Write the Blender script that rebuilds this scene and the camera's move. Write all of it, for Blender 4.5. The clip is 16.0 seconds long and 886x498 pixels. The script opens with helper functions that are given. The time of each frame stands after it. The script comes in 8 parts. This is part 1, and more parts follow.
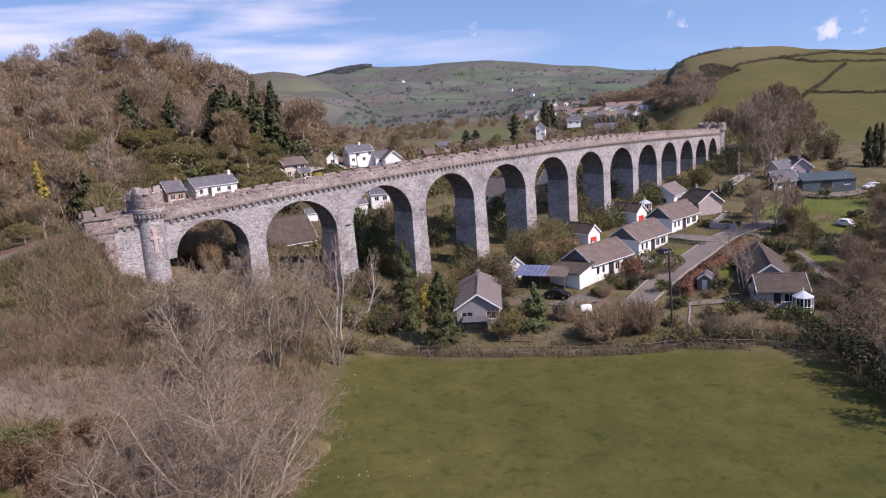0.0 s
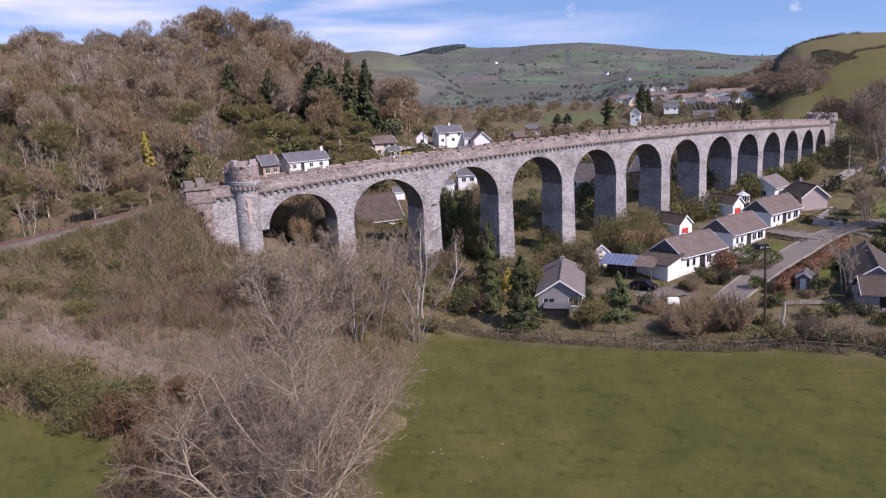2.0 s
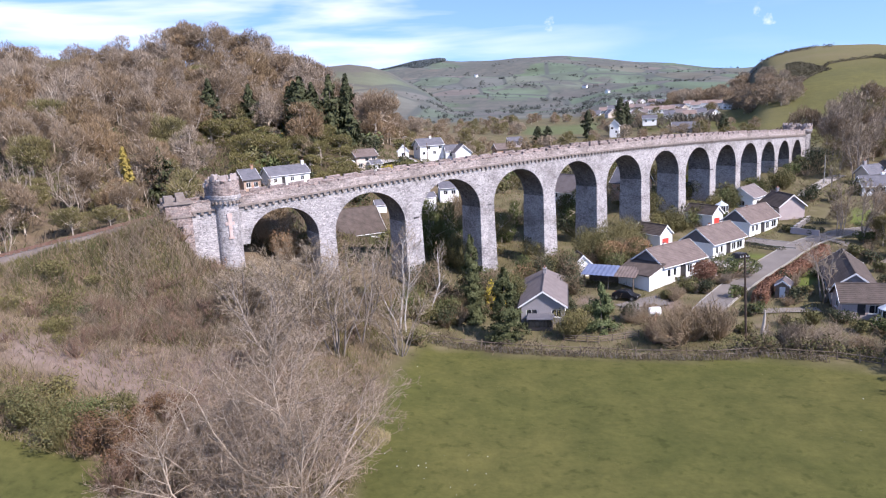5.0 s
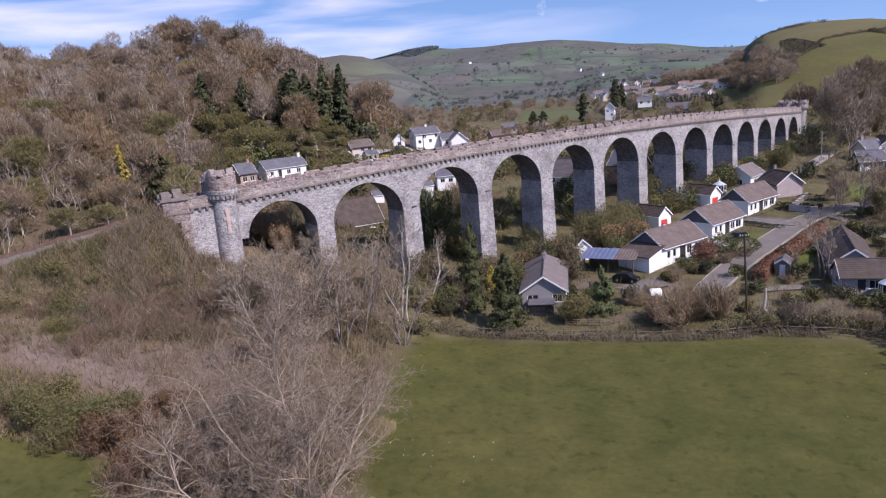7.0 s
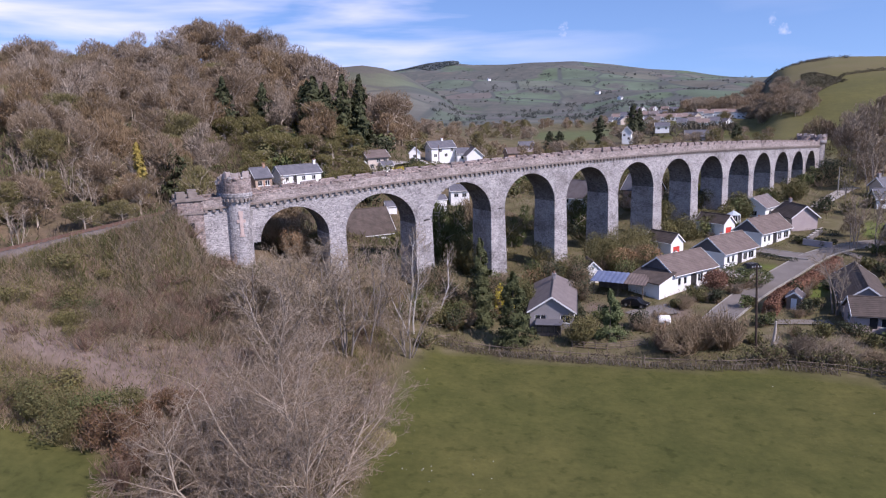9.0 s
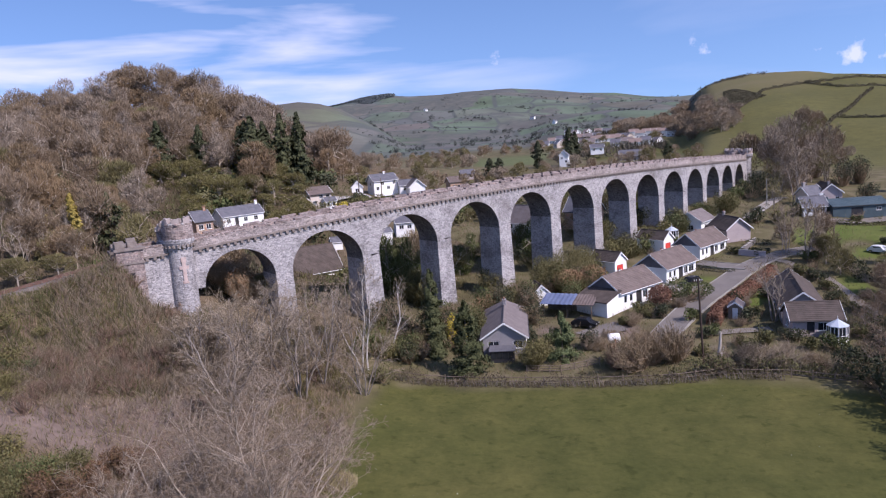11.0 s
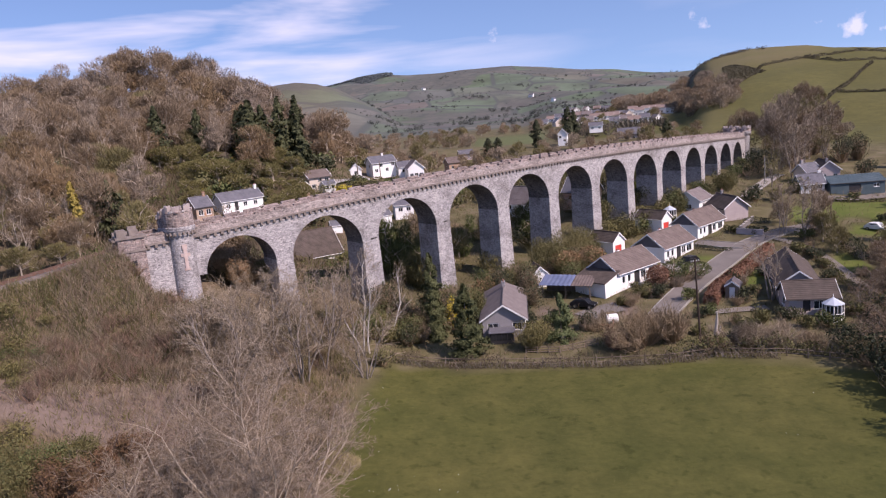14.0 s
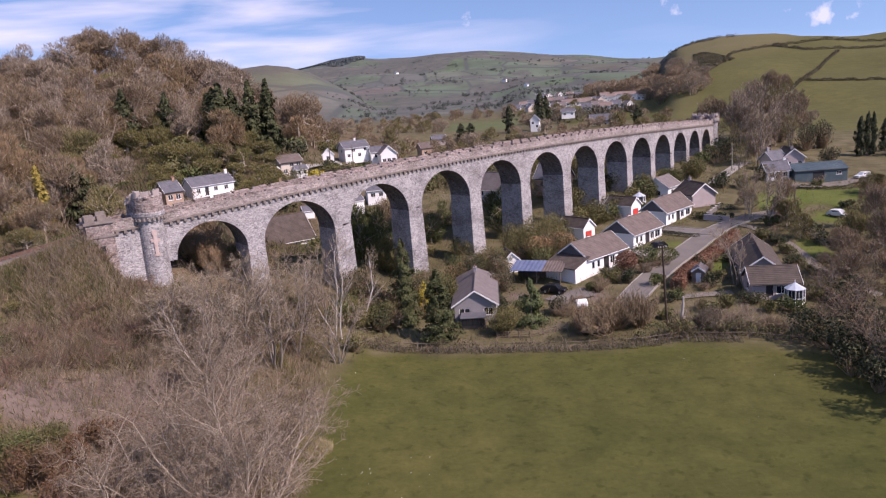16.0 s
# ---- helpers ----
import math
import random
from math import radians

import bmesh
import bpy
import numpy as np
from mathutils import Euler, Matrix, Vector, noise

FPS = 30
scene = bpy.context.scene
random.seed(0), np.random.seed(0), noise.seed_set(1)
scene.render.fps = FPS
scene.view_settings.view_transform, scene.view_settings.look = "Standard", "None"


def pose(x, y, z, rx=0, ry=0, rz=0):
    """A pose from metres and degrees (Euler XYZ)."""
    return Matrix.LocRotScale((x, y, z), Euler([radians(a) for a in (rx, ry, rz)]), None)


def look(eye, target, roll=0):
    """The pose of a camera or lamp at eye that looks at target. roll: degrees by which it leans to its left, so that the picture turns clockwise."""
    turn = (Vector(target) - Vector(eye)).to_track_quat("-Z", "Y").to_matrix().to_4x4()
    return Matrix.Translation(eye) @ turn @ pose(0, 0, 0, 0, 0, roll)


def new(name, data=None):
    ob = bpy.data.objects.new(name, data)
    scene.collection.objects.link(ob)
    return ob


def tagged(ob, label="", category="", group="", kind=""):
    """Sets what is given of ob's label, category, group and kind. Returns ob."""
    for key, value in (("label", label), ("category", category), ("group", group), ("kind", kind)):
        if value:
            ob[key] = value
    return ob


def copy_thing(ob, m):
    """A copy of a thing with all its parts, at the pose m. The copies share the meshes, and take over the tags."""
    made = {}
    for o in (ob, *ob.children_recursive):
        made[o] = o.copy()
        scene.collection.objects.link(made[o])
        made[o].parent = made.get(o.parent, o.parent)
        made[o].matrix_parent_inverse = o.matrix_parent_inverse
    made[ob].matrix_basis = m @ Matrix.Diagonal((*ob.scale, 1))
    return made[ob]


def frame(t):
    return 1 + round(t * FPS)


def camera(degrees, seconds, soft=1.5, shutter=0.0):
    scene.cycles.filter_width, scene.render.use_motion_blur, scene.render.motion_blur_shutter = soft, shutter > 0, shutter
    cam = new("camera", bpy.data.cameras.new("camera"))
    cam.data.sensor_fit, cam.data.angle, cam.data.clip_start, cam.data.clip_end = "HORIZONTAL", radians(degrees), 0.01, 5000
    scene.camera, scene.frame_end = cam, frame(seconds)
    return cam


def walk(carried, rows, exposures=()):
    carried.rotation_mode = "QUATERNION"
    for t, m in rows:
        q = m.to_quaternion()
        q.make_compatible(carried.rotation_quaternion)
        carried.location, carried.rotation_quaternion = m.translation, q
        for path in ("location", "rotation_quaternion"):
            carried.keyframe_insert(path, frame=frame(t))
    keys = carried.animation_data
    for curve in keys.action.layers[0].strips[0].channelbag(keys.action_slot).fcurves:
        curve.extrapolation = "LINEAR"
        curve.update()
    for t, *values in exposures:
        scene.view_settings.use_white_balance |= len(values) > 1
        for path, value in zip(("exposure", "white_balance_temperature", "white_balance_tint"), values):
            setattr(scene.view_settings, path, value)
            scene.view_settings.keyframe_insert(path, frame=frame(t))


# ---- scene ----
# seconds; yaw, pitch, roll in degrees and place of a drone that hovers and drifts a little
PATH = [
    (0.0, 0.23, -11.28, -3.95, 0.00, 0.00, 32.00),
    (0.5, 0.79, -11.99, -5.18, 0.01, 0.02, 31.99),
    (1.0, 0.91, -11.49, -4.32, 0.03, 0.04, 31.99),
    (1.5, 3.20, -13.20, -5.30, 0.04, 0.07, 31.98),
    (2.0, 7.29, -12.33, -2.60, 0.06, 0.09, 31.97),
    (2.5, 6.28, -11.18, 0.10, 0.07, 0.11, 31.96),
    (3.0, 5.21, -11.42, 0.61, 0.08, 0.14, 31.95),
    (3.5, 4.37, -14.70, 1.35, 0.07, 0.15, 31.94),
    (4.0, 6.01, -11.85, -2.66, 0.06, 0.17, 31.93),
    (4.5, 6.08, -11.22, -3.51, 0.04, 0.18, 31.92),
    (4.7, 5.77, -11.26, -2.91, 0.03, 0.18, 31.91),
    (6.8, 5.87, -12.51, -3.43, -0.05, 0.24, 31.86),
    (7.0, 5.74, -12.30, -4.68, -0.06, 0.25, 31.85),
    (7.5, 6.49, -11.25, -3.33, -0.08, 0.27, 31.84),
    (8.0, 7.02, -10.51, -3.12, -0.11, 0.30, 31.83),
    (8.5, 6.52, -11.12, -1.68, -0.14, 0.32, 31.84),
    (10.8, 5.70, -10.10, -2.22, -0.40, 0.20, 32.19),
    (11.0, 1.95, -8.94, -4.48, -0.41, 0.16, 32.23),
    (11.5, -0.07, -10.98, -5.14, -0.40, 0.01, 32.36),
    (12.0, 0.53, -11.80, -6.62, -0.36, -0.15, 32.49),
    (12.5, 1.57, -9.73, -6.65, -0.32, -0.26, 32.62),
    (13.0, 2.13, -9.50, -5.33, -0.28, -0.33, 32.74),
    (13.5, 2.70, -9.67, -5.56, -0.24, -0.41, 32.85),
    (14.0, 2.09, -10.61, -5.23, -0.20, -0.50, 32.95),
    (14.5, 0.09, -11.76, -4.78, -0.16, -0.64, 33.03),
    (15.0, -0.42, -11.98, -4.90, -0.11, -0.81, 33.09),
    (15.5, -0.66, -12.40, -5.60, -0.06, -0.97, 33.14),
    (16.0, -0.02, -12.01, -4.76, -0.03, -1.09, 33.18),
]
cam = camera(64.2, 16.0, soft=1.15)


def aim(yaw, pitch, roll, eye):
    a, b = radians(yaw), radians(pitch)
    way = Vector((-math.sin(a) * math.cos(b), math.cos(a) * math.cos(b), math.sin(b)))
    return look(eye, eye + way * 10, roll)


EXPOSURES = [
    (0.0, 0.16, 6700, 28), (1.6, 0.14, 6700, 28), (2.1, 0.12, 6400, 28), (2.6, 0.14, 6150, 25), (3.4, 0.2, 6150, 25), (3.8, 0.45, 6250, 24),
    (4.1, 0.77, 6200, 22), (4.7, 0.77, 6200, 22), (6.7, 0.11, 6250, 26), (7.5, 0.14, 6250, 28), (8.7, 0.16, 6100, 28), (11.0, 0.15, 6100, 27),
    (11.5, 0.16, 6550, 31), (12.0, 0.16, 6750, 31), (13.5, 0.16, 6800, 31), (14.5, 0.17, 6750, 32), (16.0, 0.17, 6750, 32),
]
walk(cam, [(t, aim(a, b, c, Vector(eye))) for t, a, b, c, *eye in PATH], EXPOSURES)

# ---- light ----
SUN_AZ, SUN_EL = 122.0, 43.0        # compass angle from +y towards +x, and height
sun = new("sun", bpy.data.lights.new("sun", "SUN"))
sun.data.energy, sun.data.angle, sun.data.color = 4.6, radians(0.6), (1.0, 0.94, 0.84)
to_sun = Vector((math.sin(radians(SUN_AZ)) * math.cos(radians(SUN_EL)), math.cos(radians(SUN_AZ)) * math.cos(radians(SUN_EL)), math.sin(radians(SUN_EL))))
sun.matrix_world = look(to_sun * 200, (0, 0, 0))


def make_world():
    w = bpy.data.worlds.new("sky")
    w.use_nodes = True
    scene.world = w
    n, l = w.node_tree.nodes, w.node_tree.links
    n.clear()
    out, bg = n.new("ShaderNodeOutputWorld"), n.new("ShaderNodeBackground")
    co, mp = n.new("ShaderNodeTexCoord"), n.new("ShaderNodeVectorMath")
    mp.operation = "ADD"
    mp.inputs[1].default_value = (0, 0, 0.16)
    sky = n.new("ShaderNodeTexSky")
    sky.sky_type, sky.sun_disc = "NISHITA", False
    sky.sun_elevation, sky.sun_rotation = radians(SUN_EL), radians(SUN_AZ)
    sky.air_density, sky.dust_density, sky.ozone_density = 1.0, 0.6, 1.6
    l.new(co.outputs["Generated"], mp.inputs[0])
    l.new(mp.outputs[0], sky.inputs["Vector"])
    # thin streaks of high cloud, longer sideways than high
    st = n.new("ShaderNodeVectorMath")
    st.operation = "MULTIPLY"
    st.inputs[1].default_value = (2.2, 2.2, 15.0)
    l.new(co.outputs["Generated"], st.inputs[0])
    no = n.new("ShaderNodeTexNoise")
    no.inputs["Scale"].default_value, no.inputs["Detail"].default_value, no.inputs["Roughness"].default_value = 1.25, 5.0, 0.5
    no.inputs["Distortion"].default_value = 0.25
    l.new(st.outputs[0], no.inputs["Vector"])
    ramp = n.new("ShaderNodeValToRGB")
    ramp.color_ramp.elements[0].position, ramp.color_ramp.elements[1].position = 0.45, 0.72
    l.new(no.outputs["Fac"], ramp.inputs["Fac"])
    # more cloud towards the upper left of the valley
    dot = n.new("ShaderNodeVectorMath")
    dot.operation = "DOT_PRODUCT"
    dot.inputs[1].default_value = (-0.55, 0.75, 0.35)
    l.new(co.outputs["Generated"], dot.inputs[0])
    rm = n.new("ShaderNodeMapRange")
    rm.inputs["From Min"].default_value, rm.inputs["From Max"].default_value = 0.66, 0.9
    rm.inputs["To Min"].default_value = 0.1
    l.new(dot.outputs["Value"], rm.inputs["Value"])
    mul = n.new("ShaderNodeMath")
    mul.operation = "MULTIPLY"
    l.new(ramp.outputs["Color"], mul.inputs[0])
    l.new(rm.outputs[0], mul.inputs[1])
    puff = n.new("ShaderNodeTexNoise")
    puff.inputs["Scale"].default_value, puff.inputs["Detail"].default_value = 42.0, 5.0
    l.new(co.outputs["Generated"], puff.inputs["Vector"])
    total = mul.outputs[0]
    for az, el, wide in ((28.7, 3.5, 1.9), (30.2, 3.3, 1.6), (25.9, 4.1, 1.2), (18.5, 5.0, 1.3), (3.3, 5.4, 1.2)):
        a, b = radians(az), radians(el)
        near = n.new("ShaderNodeVectorMath")
        near.operation = "DISTANCE"
        near.inputs[1].default_value = (math.sin(a) * math.cos(b), math.cos(a) * math.cos(b), math.sin(b))
        l.new(co.outputs["Generated"], near.inputs[0])
        fall = n.new("ShaderNodeMapRange")
        fall.inputs["From Min"].default_value, fall.inputs["From Max"].default_value = 0.0, radians(wide)
        fall.inputs["To Min"].default_value, fall.inputs["To Max"].default_value = 0.0, -1.0
        l.new(near.outputs["Value"], fall.inputs["Value"])
        ragged = n.new("ShaderNodeMath")
        ragged.operation = "MULTIPLY_ADD"
        ragged.inputs[1].default_value = 4.5
        l.new(puff.outputs["Fac"], ragged.inputs[0])
        l.new(fall.outputs[0], ragged.inputs[2])
        soft_ = n.new("ShaderNodeMapRange")
        soft_.inputs["From Min"].default_value, soft_.inputs["From Max"].default_value = 2.0, 2.7
        soft_.inputs["To Max"].default_value = 0.6
        l.new(ragged.outputs[0], soft_.inputs["Value"])
        inside = n.new("ShaderNodeMath")
        inside.operation, inside.use_clamp = "MULTIPLY_ADD", True
        inside.inputs[1].default_value, inside.inputs[2].default_value = 2.5, 2.5
        l.new(fall.outputs[0], inside.inputs[0])
        ragged = n.new("ShaderNodeMath")
        ragged.operation = "MULTIPLY"
        l.new(soft_.outputs[0], ragged.inputs[0])
        l.new(inside.outputs[0], ragged.inputs[1])
        more = n.new("ShaderNodeMath")
        more.operation = "MAXIMUM"
        l.new(total, more.inputs[0])
        l.new(ragged.outputs[0], more.inputs[1])
        total = more.outputs[0]
    mix = n.new("ShaderNodeMixRGB")
    mix.inputs["Color2"].default_value = (8.7, 8.8, 9.8, 1)
    l.new(total, mix.inputs["Fac"])
    hue = n.new("ShaderNodeMixRGB")
    hue.blend_type = "MULTIPLY"
    hue.inputs["Fac"].default_value = 1.0
    hue.inputs["Color2"].default_value = (1.07, 1.26, 1.42, 1)
    l.new(sky.outputs[0], hue.inputs["Color1"])
    l.new(hue.outputs[0], mix.inputs["Color1"])
    l.new(mix.outputs[0], bg.inputs["Color"])
    bg.inputs["Strength"].default_value = 0.111
    l.new(bg.outputs[0], out.inputs[0])


make_world()


# ---- materials ----
def material(name, rough=0.85, metal=0.0):
    m = bpy.data.materials.new(name)
    m.use_nodes = True
    b = m.node_tree.nodes["Principled BSDF"]
    b.inputs["Roughness"].default_value, b.inputs["Metallic"].default_value = rough, metal
    b.inputs["Specular IOR Level"].default_value = 0.25
    return m, m.node_tree.nodes, m.node_tree.links, b


def position(n, l, scale=(1, 1, 1), object_space=False):
    if object_space:
        src = n.new("ShaderNodeTexCoord").outputs["Object"]
    else:
        src = n.new("ShaderNodeNewGeometry").outputs["Position"]
    v = n.new("ShaderNodeVectorMath")
    v.operation = "MULTIPLY"
    v.inputs[1].default_value = scale
    l.new(src, v.inputs[0])
    return v.outputs[0]


def noise_tex(n, l, vec, scale, detail=4.0, rough=0.55):
    t = n.new("ShaderNodeTexNoise")
    t.inputs["Scale"].default_value, t.inputs["Detail"].default_value, t.inputs["Roughness"].default_value = scale, detail, rough
    l.new(vec, t.inputs["Vector"])
    return t.outputs["Fac"]


def ramp_of(n, l, fac, stops):
    r = n.new("ShaderNodeValToRGB")
    e = r.color_ramp.elements
    while len(e) < len(stops):
        e.new(0.5)
    for k, (p, c) in zip(e, stops):
        k.position, k.color = p, (*c, 1)
    l.new(fac, r.inputs["Fac"])
    return r.outputs["Color"]


def mixed(n, l, fac, a, b, mode="MIX"):
    m = n.new("ShaderNodeMixRGB")
    m.blend_type = mode
    for sock, v in ((m.inputs["Fac"], fac), (m.inputs["Color1"], a), (m.inputs["Color2"], b)):
        if isinstance(v, (int, float)):
            sock.default_value = v
        elif isinstance(v, tuple):
            sock.default_value = (*v, 1)
        else:
            l.new(v, sock)
    return m.outputs["Color"]


def bump(n, l, b, height, strength=0.4, dist=0.05):
    k = n.new("ShaderNodeBump")
    k.inputs["Strength"].default_value, k.inputs["Distance"].default_value = strength, dist
    l.new(height, k.inputs["Height"])
    l.new(k.outputs[0], b.inputs["Normal"])


def grainy(name, dark, light, scale=2.0, rough=0.85, bumpy=0.3, object_space=True, fine=14.0, metal=0.0, per_object=0.0):
    """A plain surface with stains at one scale and grain at another."""
    m, n, l, b = material(name, rough, metal)
    p = position(n, l, object_space=object_space)
    big, small = noise_tex(n, l, p, scale), noise_tex(n, l, p, scale * fine, 3.0)
    c = ramp_of(n, l, big, [(0.32, dark), (0.68, light)])
    mid = tuple((x + y) / 2 for x, y in zip(dark, light))
    g = ramp_of(n, l, small, [(0.3, tuple(v * 0.75 for v in mid)), (0.7, tuple(min(1, v * 1.2) for v in mid))])
    c = mixed(n, l, 0.35, c, g)
    if per_object:
        info = n.new("ShaderNodeObjectInfo")
        c = mixed(n, l, per_object, c, ramp_of(n, l, info.outputs["Random"], [(0.0, tuple(v * 0.55 for v in mid)), (1.0, tuple(min(1, v * 1.5) for v in mid))]))
    l.new(c, b.inputs["Base Color"])
    if bumpy:
        bump(n, l, b, small, bumpy, 0.03)
    return m


def leafy(name, colours, rough=0.8, per_object=0.35, island=True):
    """Leaves or twigs: the colour varies from clump to clump and from plant to plant."""
    m, n, l, b = material(name, rough)
    g, info = n.new("ShaderNodeNewGeometry"), n.new("ShaderNodeObjectInfo")
    k = len(colours) - 1
    stops = [(i / k, c) for i, c in enumerate(colours)]
    c = ramp_of(n, l, g.outputs["Random Per Island"] if island else noise_tex(n, l, position(n, l), 0.8), stops)
    c = mixed(n, l, per_object, c, ramp_of(n, l, info.outputs["Random"], stops))
    p = position(n, l)
    c = mixed(n, l, 0.5, c, ramp_of(n, l, noise_tex(n, l, p, 0.35), [(0.3, (0.55, 0.55, 0.55)), (0.7, (1, 1, 1))]), "MULTIPLY")
    l.new(c, b.inputs["Base Color"])
    return m


def masonry(name, tones, mortar, bw=0.62, bh=0.27, uv=True, stain=(0.35, 0.33, 0.31), bumpy=0.7, speckle=0.95):
    m, n, l, b = material(name, 0.9)
    if uv:
        src = n.new("ShaderNodeTexCoord").outputs["UV"]
    else:
        src = position(n, l, object_space=True)
    wob = n.new("ShaderNodeTexNoise")
    wob.inputs["Scale"].default_value = 1.3
    l.new(src, wob.inputs["Vector"])
    add = n.new("ShaderNodeMixRGB")
    add.blend_type = "ADD"
    add.inputs["Fac"].default_value = 0.16
    l.new(src, add.inputs["Color1"])
    l.new(wob.outputs["Color"], add.inputs["Color2"])
    br = n.new("ShaderNodeTexBrick")
    br.offset_frequency, br.squash_frequency, br.squash = 2, 3, 0.7
    br.inputs["Scale"].default_value = 1.0
    br.inputs["Brick Width"].default_value, br.inputs["Row Height"].default_value = bw, bh
    br.inputs["Mortar Size"].default_value, br.inputs["Mortar Smooth"].default_value, br.inputs["Bias"].default_value = 0.028, 0.3, -0.1
    br.inputs["Color1"].default_value, br.inputs["Color2"].default_value, br.inputs["Mortar"].default_value = (*tones[0], 1), (*tones[1], 1), (*mortar, 1)
    l.new(add.outputs[0], br.inputs["Vector"])
    # single stones, some nearly white, some nearly black
    cell = n.new("ShaderNodeTexVoronoi")
    cell.inputs["Scale"].default_value = 2.3 / bw
    st = n.new("ShaderNodeVectorMath")
    st.operation = "MULTIPLY"
    st.inputs[1].default_value = (1.15, 1.35, 1.0)
    l.new(add.outputs[0], st.inputs[0])
    l.new(st.outputs[0], cell.inputs["Vector"])
    sep = n.new("ShaderNodeSeparateColor")
    l.new(cell.outputs["Color"], sep.inputs[0])
    pick = ramp_of(n, l, sep.outputs[0], [(0.0, (0.42, 0.41, 0.41)), (0.22, (0.8, 0.79, 0.79)), (0.6, (1.02, 1.0, 0.99)), (0.88, (1.4, 1.37, 1.33))])
    c = mixed(n, l, speckle, br.outputs["Color"], pick, "MULTIPLY")
    pat = noise_tex(n, l, src, 1.1, 3.0)
    c = mixed(n, l, ramp_of(n, l, pat, [(0.45, (0, 0, 0)), (0.7, (0.6, 0.6, 0.6))]), c, tones[2])
    big = noise_tex(n, l, src, 0.22, 5.0, 0.7)
    c = mixed(n, l, 0.8, c, ramp_of(n, l, big, [(0.3, stain), (0.52, (0.95, 0.94, 0.93)), (0.75, (1.15, 1.13, 1.1))]), "MULTIPLY")
    spk = noise_tex(n, l, src, 6.0, 2.0)
    c = mixed(n, l, 0.7, c, ramp_of(n, l, spk, [(0.28, (0.5, 0.49, 0.5)), (0.5, (1, 1, 1)), (0.7, (1.3, 1.28, 1.25))]), "MULTIPLY")
    l.new(c, b.inputs["Base Color"])
    h = mixed(n, l, 0.5, br.outputs["Fac"], spk)
    bump(n, l, b, h, bumpy, 0.08)
    return m


STONE = masonry("grey rubble stone", [(0.43, 0.415, 0.425), (0.335, 0.325, 0.338), (0.5, 0.483, 0.488)], (0.32, 0.308, 0.306), speckle=0.72)
STONE_ROSE = masonry("rosy weathered parapet stone", [(0.4, 0.345, 0.33), (0.3, 0.262, 0.255), (0.46, 0.415, 0.4)], (0.3, 0.272, 0.26), speckle=0.8)
# darker stone: a garden wall's own tone, and painted shade on the vaults
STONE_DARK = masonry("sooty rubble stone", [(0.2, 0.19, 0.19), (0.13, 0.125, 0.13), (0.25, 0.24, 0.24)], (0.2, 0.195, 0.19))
STONE_RED = masonry("reddish weathered stone", [(0.36, 0.28, 0.26), (0.25, 0.205, 0.2), (0.42, 0.37, 0.355)], (0.34, 0.31, 0.29))
COPING = grainy("weathered coping stone", (0.15, 0.12, 0.105), (0.3, 0.26, 0.235), 1.2, bumpy=0.6, object_space=False)
QUOIN = grainy("pale dressed stone", (0.36, 0.33, 0.32), (0.5, 0.46, 0.44), 1.0, object_space=False)
PINK = grainy("pink sandstone", (0.4, 0.3, 0.27), (0.58, 0.46, 0.42), 1.6)
BALLAST = grainy("railway ballast", (0.1, 0.082, 0.072), (0.2, 0.165, 0.15), 0.6, bumpy=0.8, object_space=False, fine=18)
RAIL = grainy("rusty rail steel", (0.1, 0.055, 0.04), (0.2, 0.12, 0.09), 2.0, rough=0.6, object_space=False)
SLEEPER = grainy("old sleeper", (0.08, 0.065, 0.055), (0.16, 0.14, 0.12), 2.0)
RENDER_WHITE = grainy("white render", (0.8, 0.8, 0.79), (0.88, 0.88, 0.87), 0.5, bumpy=0.15)
RENDER_GREY = grainy("grey pebbledash", (0.25, 0.235, 0.245), (0.33, 0.315, 0.325), 0.6, bumpy=0.5)
RENDER_PINK = grainy("pinkish pebbledash", (0.4, 0.33, 0.33), (0.5, 0.43, 0.42), 0.6, bumpy=0.5)
RENDER_CREAM = grainy("cream render", (0.55, 0.47, 0.4), (0.66, 0.58, 0.5), 0.6, bumpy=0.3)
BRICK = masonry("red brick", [(0.54, 0.27, 0.165), (0.45, 0.215, 0.135), (0.6, 0.33, 0.215)], (0.45, 0.36, 0.29), 0.23, 0.075, uv=False, stain=(0.7, 0.65, 0.62), bumpy=0.3, speckle=0.3)
TILE_BROWN = grainy("brown concrete roof tile", (0.115, 0.088, 0.078), (0.19, 0.15, 0.135), 0.9, bumpy=0.5)
TILE_GREY = grainy("grey roof tile", (0.145, 0.12, 0.116), (0.22, 0.188, 0.182), 0.9, bumpy=0.5)
TILE_DARK = grainy("dark mossy roof tile", (0.06, 0.048, 0.041), (0.125, 0.098, 0.085), 0.8, bumpy=0.6)
TILE_ROSE = grainy("weathered pinkish roof tile", (0.2, 0.145, 0.125), (0.29, 0.22, 0.195), 0.9, bumpy=0.5)
TILE_RED = grainy("red roof tile", (0.25, 0.13, 0.1), (0.36, 0.21, 0.16), 0.9, bumpy=0.5)
SLATE = grainy("blue grey slate", (0.1, 0.1, 0.115), (0.17, 0.165, 0.185), 1.0, rough=0.6, bumpy=0.4)
WHITE_PAINT = grainy("white paint", (0.76, 0.76, 0.76), (0.86, 0.86, 0.85), 1.0, rough=0.5, bumpy=0.05)
RED_PAINT = grainy("bright red paint", (0.6, 0.06, 0.05), (0.7, 0.09, 0.07), 1.0, rough=0.5, bumpy=0.05)
DARK_DOOR = grainy("dark painted door", (0.03, 0.03, 0.035), (0.06, 0.055, 0.055), 1.0, rough=0.5, bumpy=0.05)
